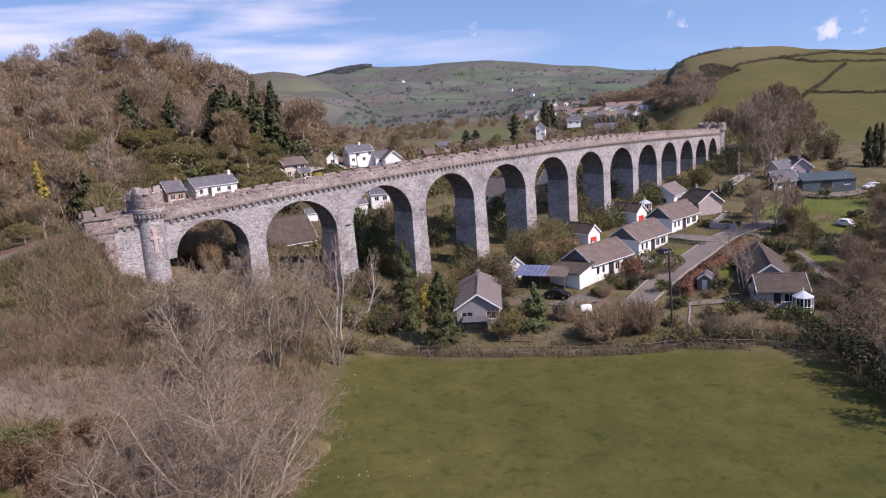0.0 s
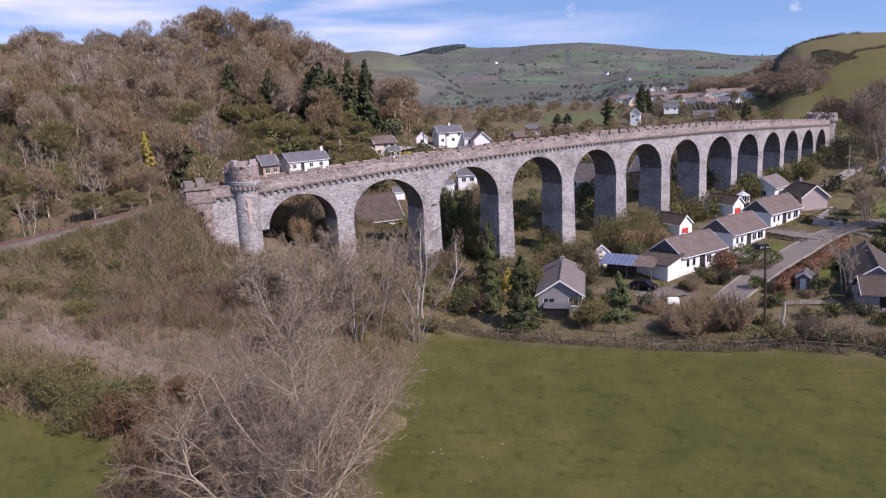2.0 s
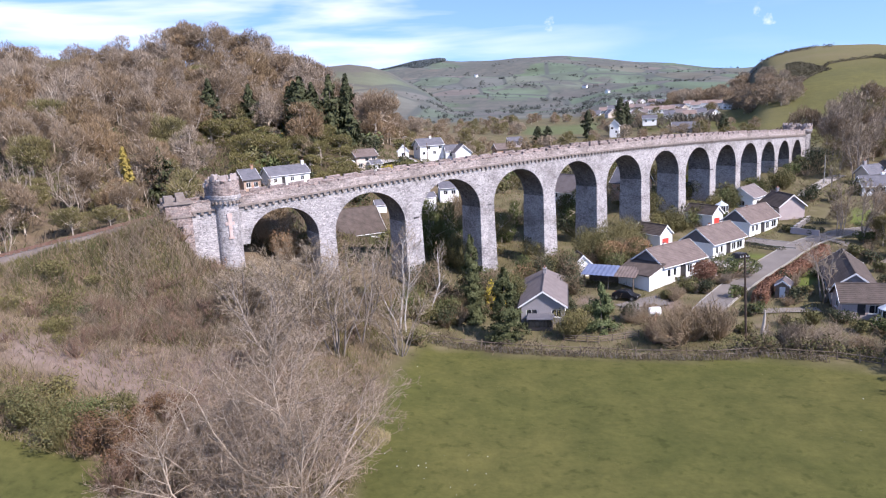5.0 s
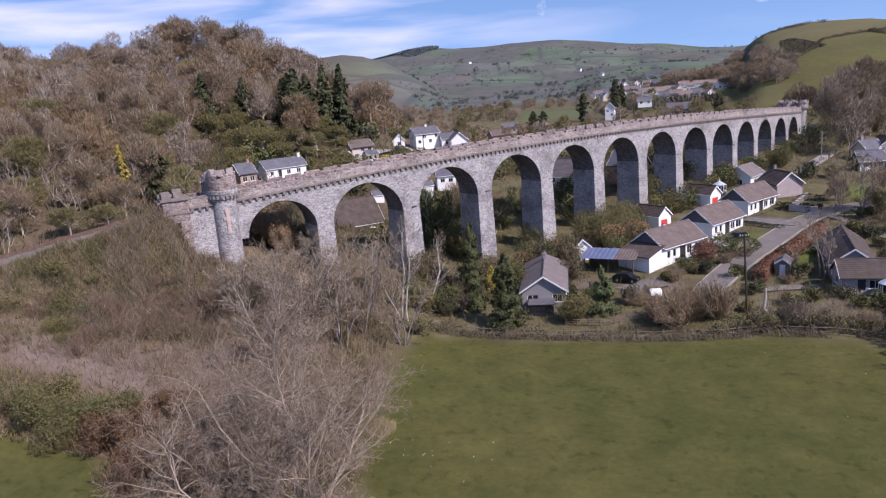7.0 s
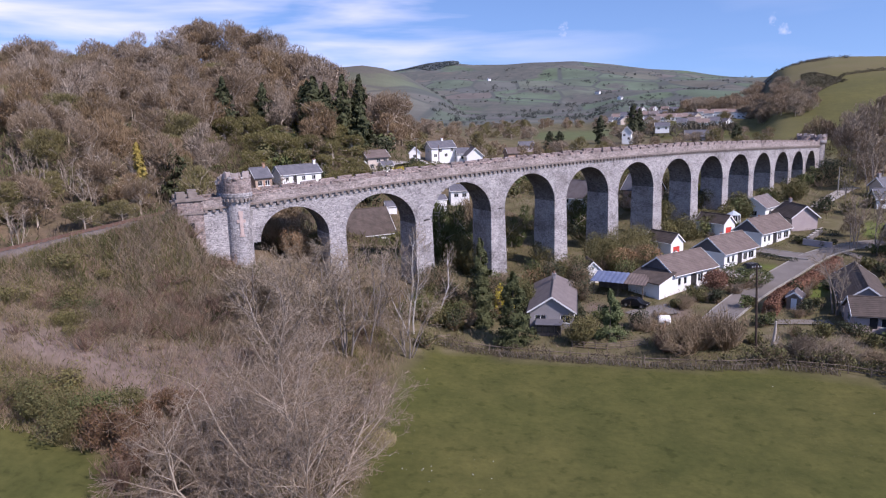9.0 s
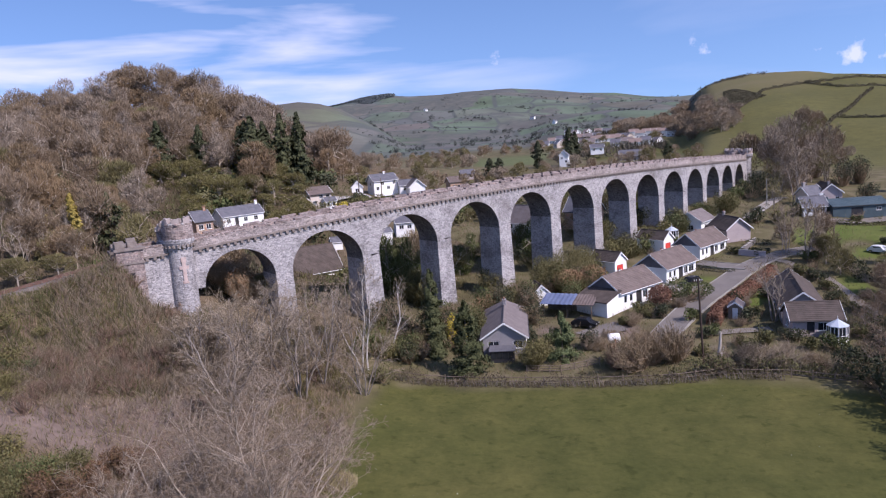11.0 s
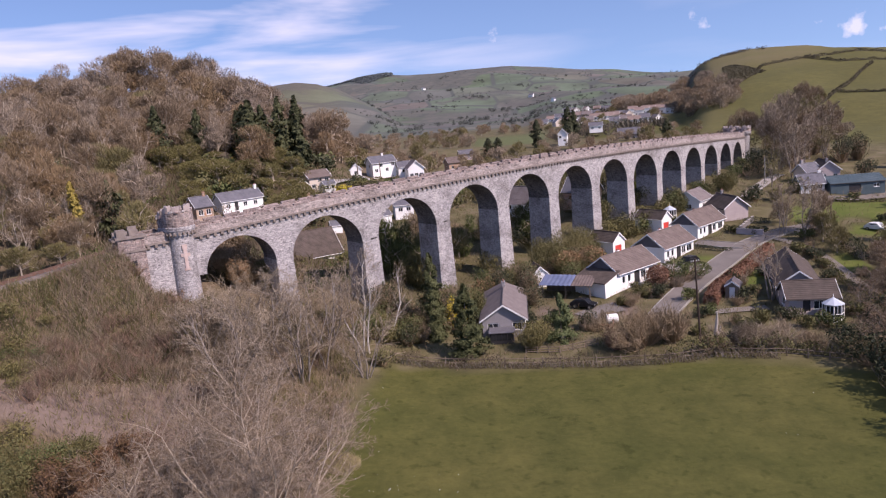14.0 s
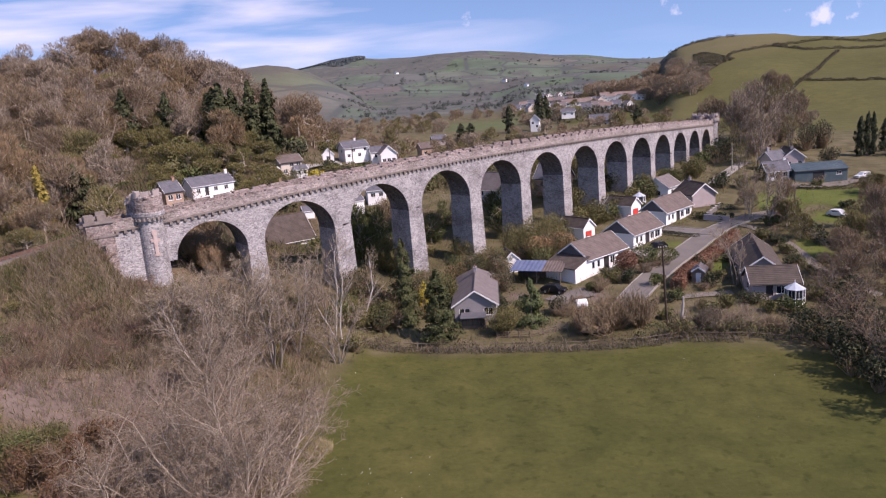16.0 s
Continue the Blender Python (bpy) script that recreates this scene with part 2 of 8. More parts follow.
WOOD = grainy("weathered timber", (0.13, 0.1, 0.08), (0.24, 0.19, 0.15), 1.5, bumpy=0.4)
POLE_WOOD = grainy("creosoted pole", (0.045, 0.03, 0.025), (0.09, 0.065, 0.05), 1.5, bumpy=0.4)
PALE_WOOD = grainy("pale dead wood", (0.36, 0.31, 0.27), (0.5, 0.45, 0.4), 1.5, bumpy=0.4)
ASPHALT = grainy("worn asphalt", (0.14, 0.125, 0.115), (0.22, 0.195, 0.178), 0.25, bumpy=0.4, object_space=False, fine=40)
GRAVEL = grainy("trodden gravel", (0.15, 0.13, 0.112), (0.24, 0.21, 0.18), 0.5, bumpy=0.5, object_space=False, fine=30)
CONCRETE = grainy("concrete drive", (0.3, 0.27, 0.25), (0.4, 0.37, 0.34), 0.4, bumpy=0.3, object_space=False, fine=30)
KERB = grainy("kerb stone", (0.25, 0.24, 0.22), (0.36, 0.34, 0.32), 1.0, object_space=False)
METAL_BLUE = grainy("blue grey sheet metal", (0.055, 0.085, 0.1), (0.1, 0.135, 0.15), 0.5, rough=0.5, bumpy=0.1)
BLUE_SHEET = grainy("blue plastic sheet", (0.1, 0.13, 0.23), (0.18, 0.21, 0.31), 0.7, rough=0.5, bumpy=0.3)
BLACK_CAR = grainy("black car paint", (0.012, 0.012, 0.014), (0.02, 0.02, 0.022), 1.0, rough=0.25, bumpy=0.0)
WHITE_CAR = grainy("white car paint", (0.72, 0.72, 0.72), (0.8, 0.8, 0.8), 1.0, rough=0.3, bumpy=0.0)
RUBBER = grainy("tyre rubber", (0.02, 0.02, 0.02), (0.035, 0.035, 0.035), 3.0, bumpy=0.2)
CHROME = grainy("dull chrome", (0.4, 0.4, 0.4), (0.5, 0.5, 0.5), 3.0, rough=0.3, bumpy=0.0, metal=0.8)
BARK = grainy("grey brown bark", (0.15, 0.125, 0.105), (0.3, 0.26, 0.225), 1.6, bumpy=0.6, object_space=False, per_object=0.2)
BARK_SUN = grainy("pale tan tree bark", (0.36, 0.3, 0.235), (0.54, 0.465, 0.38), 1.6, bumpy=0.5, object_space=False)
BARK_TAN = grainy("brown tan bark", (0.27, 0.215, 0.162), (0.42, 0.35, 0.278), 1.6, bumpy=0.5, object_space=False)
BARK_PALE = grainy("pale birch bark", (0.36, 0.33, 0.3), (0.52, 0.49, 0.46), 1.6, bumpy=0.4, object_space=False)
TWIG_GREY = leafy("pale grey brown twigs", [(0.165, 0.124, 0.085), (0.3, 0.236, 0.164), (0.44, 0.362, 0.265), (0.195, 0.148, 0.1)])
TWIG_PALE = leafy("pale sunlit branches", [(0.25, 0.195, 0.145), (0.38, 0.305, 0.235), (0.17, 0.126, 0.09)])
TWIG_BROWN = leafy("brown budding twigs", [(0.25, 0.175, 0.112), (0.38, 0.285, 0.195), (0.225, 0.165, 0.102), (0.3, 0.24, 0.14)])
TWIG_DARK = leafy("brown fine branches", [(0.182, 0.128, 0.083), (0.29, 0.215, 0.144), (0.122, 0.086, 0.057)])
HEDGE_BROWN = leafy("brown thorn hedge", [(0.1, 0.075, 0.048), (0.14, 0.105, 0.07), (0.075, 0.062, 0.038)])
WOOD_BROWN = leafy("brown woodland twigs", [(0.221, 0.158, 0.099), (0.279, 0.207, 0.140), (0.180, 0.133, 0.081)])
WOOD_WARM = leafy("warm brown woodland twigs", [(0.235, 0.158, 0.088), (0.285, 0.198, 0.118), (0.2, 0.145, 0.074)])
WOOD_GREY = leafy("grey woodland twigs", [(0.265, 0.208, 0.155), (0.335, 0.27, 0.205), (0.225, 0.172, 0.125)])
TWIG_RED = leafy("reddish brown twigs", [(0.18, 0.112, 0.078), (0.25, 0.165, 0.118), (0.15, 0.097, 0.066)])
TWIG_OLIVE = leafy("olive twigs with first leaves", [(0.168, 0.144, 0.060), (0.240, 0.204, 0.090), (0.144, 0.132, 0.060)])
NEEDLES = leafy("dark conifer needles", [(0.042, 0.05, 0.024), (0.066, 0.075, 0.034), (0.095, 0.101, 0.045)])
NEEDLES_MID = leafy("olive conifer needles", [(0.056, 0.066, 0.026), (0.08, 0.09, 0.036), (0.108, 0.116, 0.05)])
NEEDLES_LIGHT = leafy("light conifer needles", [(0.06, 0.085, 0.03), (0.1, 0.125, 0.05), (0.13, 0.15, 0.065)])
LEAF_GREEN = leafy("green leaves", [(0.066, 0.084, 0.028), (0.105, 0.122, 0.042), (0.13, 0.142, 0.056)])
LEAF_OLIVE = leafy("olive green leaves", [(0.098, 0.098, 0.037), (0.146, 0.140, 0.055), (0.122, 0.104, 0.049)])
LEAF_KHAKI = leafy("khaki spring leaves", [(0.146, 0.129, 0.047), (0.202, 0.177, 0.067), (0.112, 0.099, 0.039)])
LEAF_GOLD = leafy("muted yellow blossom", [(0.3, 0.225, 0.05), (0.38, 0.29, 0.07), (0.2, 0.165, 0.045)])
LEAF_YELLOW = leafy("yellow blossom", [(0.42, 0.33, 0.04), (0.56, 0.45, 0.06), (0.3, 0.26, 0.05)])
LEAF_RUST = leafy("rusty beech leaves", [(0.2, 0.092, 0.056), (0.27, 0.14, 0.088), (0.15, 0.08, 0.055)])
LEAF_BRACKEN = leafy("brown dead leaves", [(0.135, 0.07, 0.036), (0.18, 0.1, 0.055), (0.11, 0.075, 0.034)])
LEAF_ORANGE = leafy("orange brown leaves", [(0.28, 0.16, 0.08), (0.36, 0.22, 0.12), (0.22, 0.14, 0.08)])
LEAF_DARK = leafy("dark evergreen leaves", [(0.036, 0.045, 0.023), (0.058, 0.066, 0.034), (0.08, 0.084, 0.042)])
GRASS_BLADES = leafy("straw coloured grass", [(0.45, 0.36, 0.2), (0.36, 0.3, 0.16), (0.22, 0.22, 0.08)])


def glass_material():
    m, n, l, b = material("window glass", 0.06)
    b.inputs["Base Color"].default_value = (0.02, 0.024, 0.03, 1)
    b.inputs["Specular IOR Level"].default_value = 0.6
    return m


GLASS = glass_material()


def land_material():
    m, n, l, b = material("land", 0.95)
    b.inputs["Specular IOR Level"].default_value = 0.1
    p = position(n, l)
    att = {}
    for k in ("grass", "scrub", "far", "litter", "bare", "high", "mown", "fir"):
        a = n.new("ShaderNodeAttribute")
        a.attribute_name = k
        att[k] = a.outputs["Fac"]
    fine, mid, big = noise_tex(n, l, p, 1.3, 5.0, 0.65), noise_tex(n, l, p, 0.22, 4.0), noise_tex(n, l, p, 0.03, 4.0)
    # rough garden ground
    c = ramp_of(n, l, mid, [(0.3, (0.088, 0.072, 0.045)), (0.5, (0.122, 0.107, 0.054)), (0.7, (0.17, 0.14, 0.092))])
    # brambles and dead bracken
    s = ramp_of(n, l, mid, [(0.25, (0.1, 0.076, 0.046)), (0.5, (0.145, 0.112, 0.07)), (0.62, (0.165, 0.122, 0.084)), (0.75, (0.1, 0.1, 0.044))])
    s = mixed(n, l, 0.6, s, ramp_of(n, l, fine, [(0.3, (0.5, 0.5, 0.5)), (0.7, (1.3, 1.3, 1.3))]), "MULTIPLY")
    c = mixed(n, l, att["scrub"], c, s)
    # strip of bare young coppice
    c = mixed(n, l, att["bare"], c, mixed(n, l, 0.5, ramp_of(n, l, mid, [(0.3, (0.15, 0.112, 0.092)), (0.7, (0.215, 0.165, 0.14))]), ramp_of(n, l, fine, [(0.3, (0.55, 0.55, 0.55)), (0.7, (1.25, 1.25, 1.25))]), "MULTIPLY"))
    c = mixed(n, l, att["litter"], c, ramp_of(n, l, mid, [(0.3, (0.06, 0.045, 0.028)), (0.6, (0.1, 0.075, 0.046)), (0.75, (0.085, 0.082, 0.036))]))
    # pasture
    g = ramp_of(n, l, big, [(0.35, (0.074, 0.08, 0.024)), (0.65, (0.104, 0.1, 0.033))])
    g = mixed(n, l, 0.6, g, ramp_of(n, l, mid, [(0.3, (0.66, 0.7, 0.66)), (0.7, (1.26, 1.18, 1.15))]), "MULTIPLY")
    dark = noise_tex(n, l, p, 0.75, 3.0)
    g = mixed(n, l, 0.65, g, ramp_of(n, l, dark, [(0.3, (0.55, 0.6, 0.55)), (0.42, (1, 1, 1))]), "MULTIPLY")
    g = mixed(n, l, 0.4, g, ramp_of(n, l, fine, [(0.3, (0.6, 0.62, 0.6)), (0.7, (1.3, 1.28, 1.2))]), "MULTIPLY")
    g = mixed(n, l, att["high"], g, ramp_of(n, l, big, [(0.35, (0.17, 0.14, 0.075)), (0.65, (0.145, 0.132, 0.062))]))
    g = mixed(n, l, att["mown"], g, mixed(n, l, 0.5, ramp_of(n, l, mid, [(0.3, (0.085, 0.115, 0.026)), (0.7, (0.125, 0.142, 0.04))]), ramp_of(n, l, fine, [(0.3, (0.7, 0.72, 0.7)), (0.7, (1.25, 1.2, 1.2))]), "MULTIPLY"))
    c = mixed(n, l, att["grass"], c, g)
    # patchwork of far fields with hedges between them, distance haze mixed into their colours
    v = n.new("ShaderNodeTexVoronoi")
    v.inputs["Scale"].default_value = 0.0085
    flat = n.new("ShaderNodeVectorMath")
    flat.operation = "MULTIPLY"
    flat.inputs[1].default_value = (1.0, 0.62, 0.0)
    l.new(p, flat.inputs[0])
    l.new(flat.outputs[0], v.inputs["Vector"])
    e = n.new("ShaderNodeTexVoronoi")
    e.feature = "DISTANCE_TO_EDGE"
    e.inputs["Scale"].default_value = 0.0085
    l.new(flat.outputs[0], e.inputs["Vector"])
    sep = n.new("ShaderNodeSeparateColor")
    l.new(v.outputs["Color"], sep.inputs[0])
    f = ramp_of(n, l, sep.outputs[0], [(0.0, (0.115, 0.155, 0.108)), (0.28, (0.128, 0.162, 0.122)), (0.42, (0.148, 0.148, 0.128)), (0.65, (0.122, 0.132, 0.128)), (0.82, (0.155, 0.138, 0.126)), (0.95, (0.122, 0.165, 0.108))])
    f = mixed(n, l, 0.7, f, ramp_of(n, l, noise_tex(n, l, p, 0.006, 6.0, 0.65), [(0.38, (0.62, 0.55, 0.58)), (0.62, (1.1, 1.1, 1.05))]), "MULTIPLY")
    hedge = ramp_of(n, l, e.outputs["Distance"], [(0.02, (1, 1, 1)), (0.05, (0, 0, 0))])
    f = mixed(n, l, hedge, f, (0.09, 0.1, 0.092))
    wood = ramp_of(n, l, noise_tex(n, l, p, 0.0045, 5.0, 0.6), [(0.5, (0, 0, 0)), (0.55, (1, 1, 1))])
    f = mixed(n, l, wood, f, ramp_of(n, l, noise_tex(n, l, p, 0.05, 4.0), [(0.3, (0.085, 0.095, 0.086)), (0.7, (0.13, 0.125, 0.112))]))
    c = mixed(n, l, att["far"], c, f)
    # plantation floor, its bluish tone carrying painted distance haze
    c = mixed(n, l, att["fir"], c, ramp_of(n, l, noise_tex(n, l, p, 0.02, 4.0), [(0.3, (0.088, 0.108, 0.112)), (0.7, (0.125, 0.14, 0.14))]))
    l.new(c, b.inputs["Base Color"])
    bump(n, l, b, fine, 0.5, 0.12)
    return m


LAND = land_material()


# ---- mesh helpers ----
def mesh_ob(name, verts, faces, mat, parent=None, label="", uv=None, smooth=False):
    me = bpy.data.meshes.new(name)
    me.from_pydata([tuple(v) for v in verts], [], faces)
    me.materials.append(mat)
    if uv is not None:
        lay = me.uv_layers.new(name="UVMap")
        idx = np.empty(len(me.loops), dtype=np.int32)
        me.loops.foreach_get("vertex_index", idx)
        lay.data.foreach_set("uv", np.asarray(uv, dtype=np.float32)[idx].ravel())
    if smooth:
        me.shade_smooth()
    me.update()
    ob = new(name, me)
    if parent is not None:
        ob.parent = parent
    if label:
        ob["label"] = label
    return ob


def shared(name, me, parent, m=None, label=""):
    """Another object on a mesh that is already made."""
    ob = new(name, me)
    ob.parent = parent
    if m is not None:
        ob.matrix_basis = m
    if label:
        ob["label"] = label
    return ob


def part(name, bm, mat, parent, label="", smooth=False):
    me = bpy.data.meshes.new(name)
    bm.to_mesh(me)
    bm.free()
    me.materials.append(mat)
    if smooth:
        me.shade_smooth()
    ob = new(name, me)
    ob.parent = parent
    if label:
        ob["label"] = label
    return ob


def thing(name, m, label, category, group="", kind=""):
    ob = new(name)
    ob.empty_display_size = 0.3
    ob.matrix_basis = m
    return tagged(ob, label, category, group, kind)


def box_bm(size, at=(0, 0, 0), bevel=0.0, bm=None, m=None):
    """A box that spans size from the corner at, its edges eased."""
    bm = bm or bmesh.new()
    ret = bmesh.ops.create_cube(bm, size=1.0)
    vs = ret["verts"]
    for v in vs:
        v.co = Vector(((v.co.x + 0.5) * size[0] + at[0], (v.co.y + 0.5) * size[1] + at[1], (v.co.z + 0.5) * size[2] + at[2]))
        if m is not None:
            v.co = m @ v.co
    if bevel:
        es = list({e for v in vs for e in v.link_edges})
        bmesh.ops.bevel(bm, geom=es, offset=bevel, segments=1, affect="EDGES", profile=0.5)
    return bm


def tube(verts, faces, pts, radii, sides=4, cap=True):
    """A tapered tube along pts, added to the lists."""
    n0 = len(verts)
    pts = [Vector(p) for p in pts]
    for i, p in enumerate(pts):
        d = (pts[min(i + 1, len(pts) - 1)] - pts[max(i - 1, 0)]).normalized()
        a = d.cross(Vector((0.31, 0.17, 0.94)) if abs(d.z) < 0.9 else Vector((1, 0, 0))).normalized()
        b = d.cross(a)
        for k in range(sides):
            t = 2 * math.pi * k / sides
            verts.append(p + (a * math.cos(t) + b * math.sin(t)) * radii[i])
    for i in range(len(pts) - 1):
        for k in range(sides):
            q = n0 + i * sides
            faces.append((q + k, q + (k + 1) % sides, q + sides + (k + 1) % sides, q + sides + k))
    if cap:
        faces.append(tuple(range(n0 + sides - 1, n0 - 1, -1)))
        e = n0 + (len(pts) - 1) * sides
        faces.append(tuple(range(e, e + sides)))


# ---- land ----
# spot heights of the valley: x, y, z
SPOTS = [
    (0, 40, 0), (45, 45, 0), (-10, 88, 0.2), (42, 78, 0), (0, -120, 0), (120, 0, 0), (4, 98, 0.7),
    (24, 113, 2.0), (50, 145, 4.4), (62, 152, 5.6), (-4, 116, 1.8), (16, 134, 4.2), (46, 163, 8.0), (71, 192, 10.5),
    (96, 224, 13), (50, 95, 0.6), (95, 120, 3.0), (115, 205, 7.5), (-17, 58, 0), (-38, 58, 2.5), (-44, 80, 8.5),
    (-90, 20, 4), (-50, 92, 17.6), (-22, 104, 5.5), (-58, 79, 15.6),
]
SPOTS2 = [
    (-95, 52, 11.5), (-58, 142, 17), (-31, 150, 5.5), (-52, 165, 15.5), (-31, 230, 15.5), (-90, 130, 27), (-58, 208, 27),
    (-120, 275, 53), (-150, 262, 44), (-85, 266, 39), (-62, 262, 27), (-40, 290, 14), (0, 220, 10), (0, 320, 10),
    (60, 290, 11), (110, 290, 13), (-190, 180, 40), (-120, 190, 32), (-36, 92, 10.5), (150, 200, 8), (49, 346, 14),
]
_c = np.array(SPOTS + SPOTS2, float)


def _kernel(a, b):
    d = np.sqrt(((a[:, None, :] - b[None]) ** 2).sum(-1))
    return d


_A = np.zeros((len(_c) + 3, len(_c) + 3))
_A[:-3, :-3] = _kernel(_c[:, :2], _c[:, :2]) - np.eye(len(_c)) * 1.2
_A[:-3, -3:] = np.c_[np.ones(len(_c)), _c[:, :2]]
_A[-3:, :-3] = _A[:-3, -3:].T
_w = np.linalg.solve(_A, np.r_[_c[:, 2], 0, 0, 0])


def smooth_step(v):
    v = np.clip(v, 0, 1)
    return v * v * (3 - 2 * v)


def waves(x, y, size, seed):
    """Cheap rolling unevenness, about -1 to 1."""
    r = np.random.RandomState(seed)
    out = 0
    for k in range(7):
        a, f, ph = r.uniform(0, 6.28), r.uniform(0.6, 1.9) / size * 6.28, r.uniform(0, 6.28)
        out = out + np.sin((x * np.cos(a) + y * np.sin(a)) * f + ph)
    return out / 3.5


def land_height(x, y):
    x, y = np.atleast_1d(np.asarray(x, float)), np.atleast_1d(np.asarray(y, float))
    q = np.c_[x.ravel(), y.ravel()]
    near = np.concatenate([_kernel(c, _c[:, :2]) @ _w[:-3] + _w[-3] + c @ _w[-2:] for c in np.array_split(q, max(1, len(q) // 4000))]).reshape(x.shape)
    r, az = np.hypot(x, y), np.degrees(np.arctan2(x, y))
    valley = 12.5 + 0.012 * np.clip(r - 400, 0, 1500) + 0.8 * waves(x, y, 160, 3) + 0.03 * np.clip(r - 430, 0, 350) * smooth_step((az - 5) / 3) * (1 - smooth_step((az - 40) / 20))
    ridge = 32 + 2900 * np.tan(np.radians(np.interp(az, (-60, -30, -10, -9.1, -7.3, -5.3, -3.75, -1.1, 0.7, 4.2, 6.8, 9.8, 12.3, 14.7, 17.1, 25, 60), (2.5, 2.9, 3.0, 3.12, 3.42, 3.55, 3.38, 3.31, 3.4, 3.35, 3.05, 2.56, 2.33, 1.89, 1.58, 1.5, 2))))
    far = valley + (ridge - valley) * smooth_step((r - 1150) / 1800) ** 1.1 * (1 - 0.3 * smooth_step((r - 2950) / 1500))
    far = far + waves(x, y, 420, 5) * 11 * smooth_step((r - 900) / 700) * (1 - smooth_step((r - 2300) / 500))
    crest = 32 + 800 * np.tan(np.radians(np.interp(az, (14.5, 17.3, 18.5, 20.2, 21.8, 23.7, 25.6, 27.2, 29, 31, 40, 60, 90), (-1.2, 1.15, 2.05, 2.52, 2.76, 2.75, 2.58, 2.32, 2.15, 1.9, 1.7, 1.4, 0))))
    lift = smooth_step((r - 290) / 530)
    lift = smooth_step((r - 625) / 175) + (lift - smooth_step((r - 625) / 175)) * smooth_step((az - 17.0) / 2.2)
    lift = lift * (1 - smooth_step((r - 850) / 900))
    hill = np.maximum(0, crest - valley) * lift * smooth_step((az - 14.2) / 4)
    far = far + hill + waves(x, y, 130, 8) * 1.6 * smooth_step((hill - 4) / 20)
    # brown rounded spur behind the wooded hill
    spur = 32 + 1500 * np.tan(np.radians(np.interp(az, (-40, -20, -15.4, -12.5, -10.8, -9.1, -6.5, -4), (2.0, 3.0, 3.3, 3.55, 3.3, 2.75, 1.2, -0.6))))
    far = far + np.maximum(0, spur - far) * smooth_step((r - 800) / 700) * (1 - smooth_step((r - 1500) / 700)) * smooth_step((az + 45) / 10)
    behind = smooth_step((np.abs(az) - 50) / 25)
    far = far * (1 - behind) + (6 + 0.03 * r) * behind
    k = smooth_step((r - 310) / 130)
    z = near * (1 - k) + far * k
    # the railway's formation beyond the near end
    along = (x + 44.6) * -0.8475 + (y - 88.6) * -0.5308
    off = (x + 44.6) * -0.5308 + (y - 88.6) * 0.8475
    rail = 19.15 - 0.18 * np.clip(along, 0, 90)
    k = smooth_step((along + 3.2) / 4) * (1 - smooth_step((np.abs(off - 2.6) - 2.9) / np.where(off < 2.6, 7.0, 10.0))) * (1 - smooth_step((along - 70) / 30))
    z = z * (1 - k) + rail * k
    flat = smooth_step((r - 110) / 60) + smooth_step((-x - 18) / 30) * 0.8
    return z + waves(x, y, 22, 11) * 0.25 * np.clip(flat, 0, 1)


def land(x, y):
    return float(land_height(x, y)[0])


def field_mask(x, y):
    """One in the pasture by the gardens."""
    edge = np.interp(x, (-60, -30, -12, 14, 30, 40, 48, 70), (40, 52, 90.5, 86, 86.5, 82, 74, 40)) - 1.0
    left = np.interp(y, (0, 50, 62, 80, 92), (-10, -13, -15.5, -14, -12))
    return smooth_step((edge - y) / 1.6 + 0.5) * smooth_step((x - left) / 2.5 + 0.5)


LAWNS = ((42.6, 127.6, 3.4, 1.4, 0.64, 0.77), (46.2, 115.6, 6.0, 2.2, 0.5, 0.87), (84, 152, 12, 1.4, 0.9, 0.3), (80, 136, 8, 1.6, 0.9, 0.3), (64, 117, 7, 2.6, 0.2, 0.98), (50, 146, 2.5, 1.0, 1, 0), (75, 150, 8, 1.2, 0.9, 0.3))


def lawn_mask(x, y):
    """One on the mown lawns between the gardens."""
    out = 0
    for cx, cy, w, k, c, s in LAWNS:
        out = np.maximum(out, smooth_step((w - np.hypot((x - cx) * c + (y - cy) * s, ((y - cy) * c - (x - cx) * s) * k)) / 1.2))
    return out


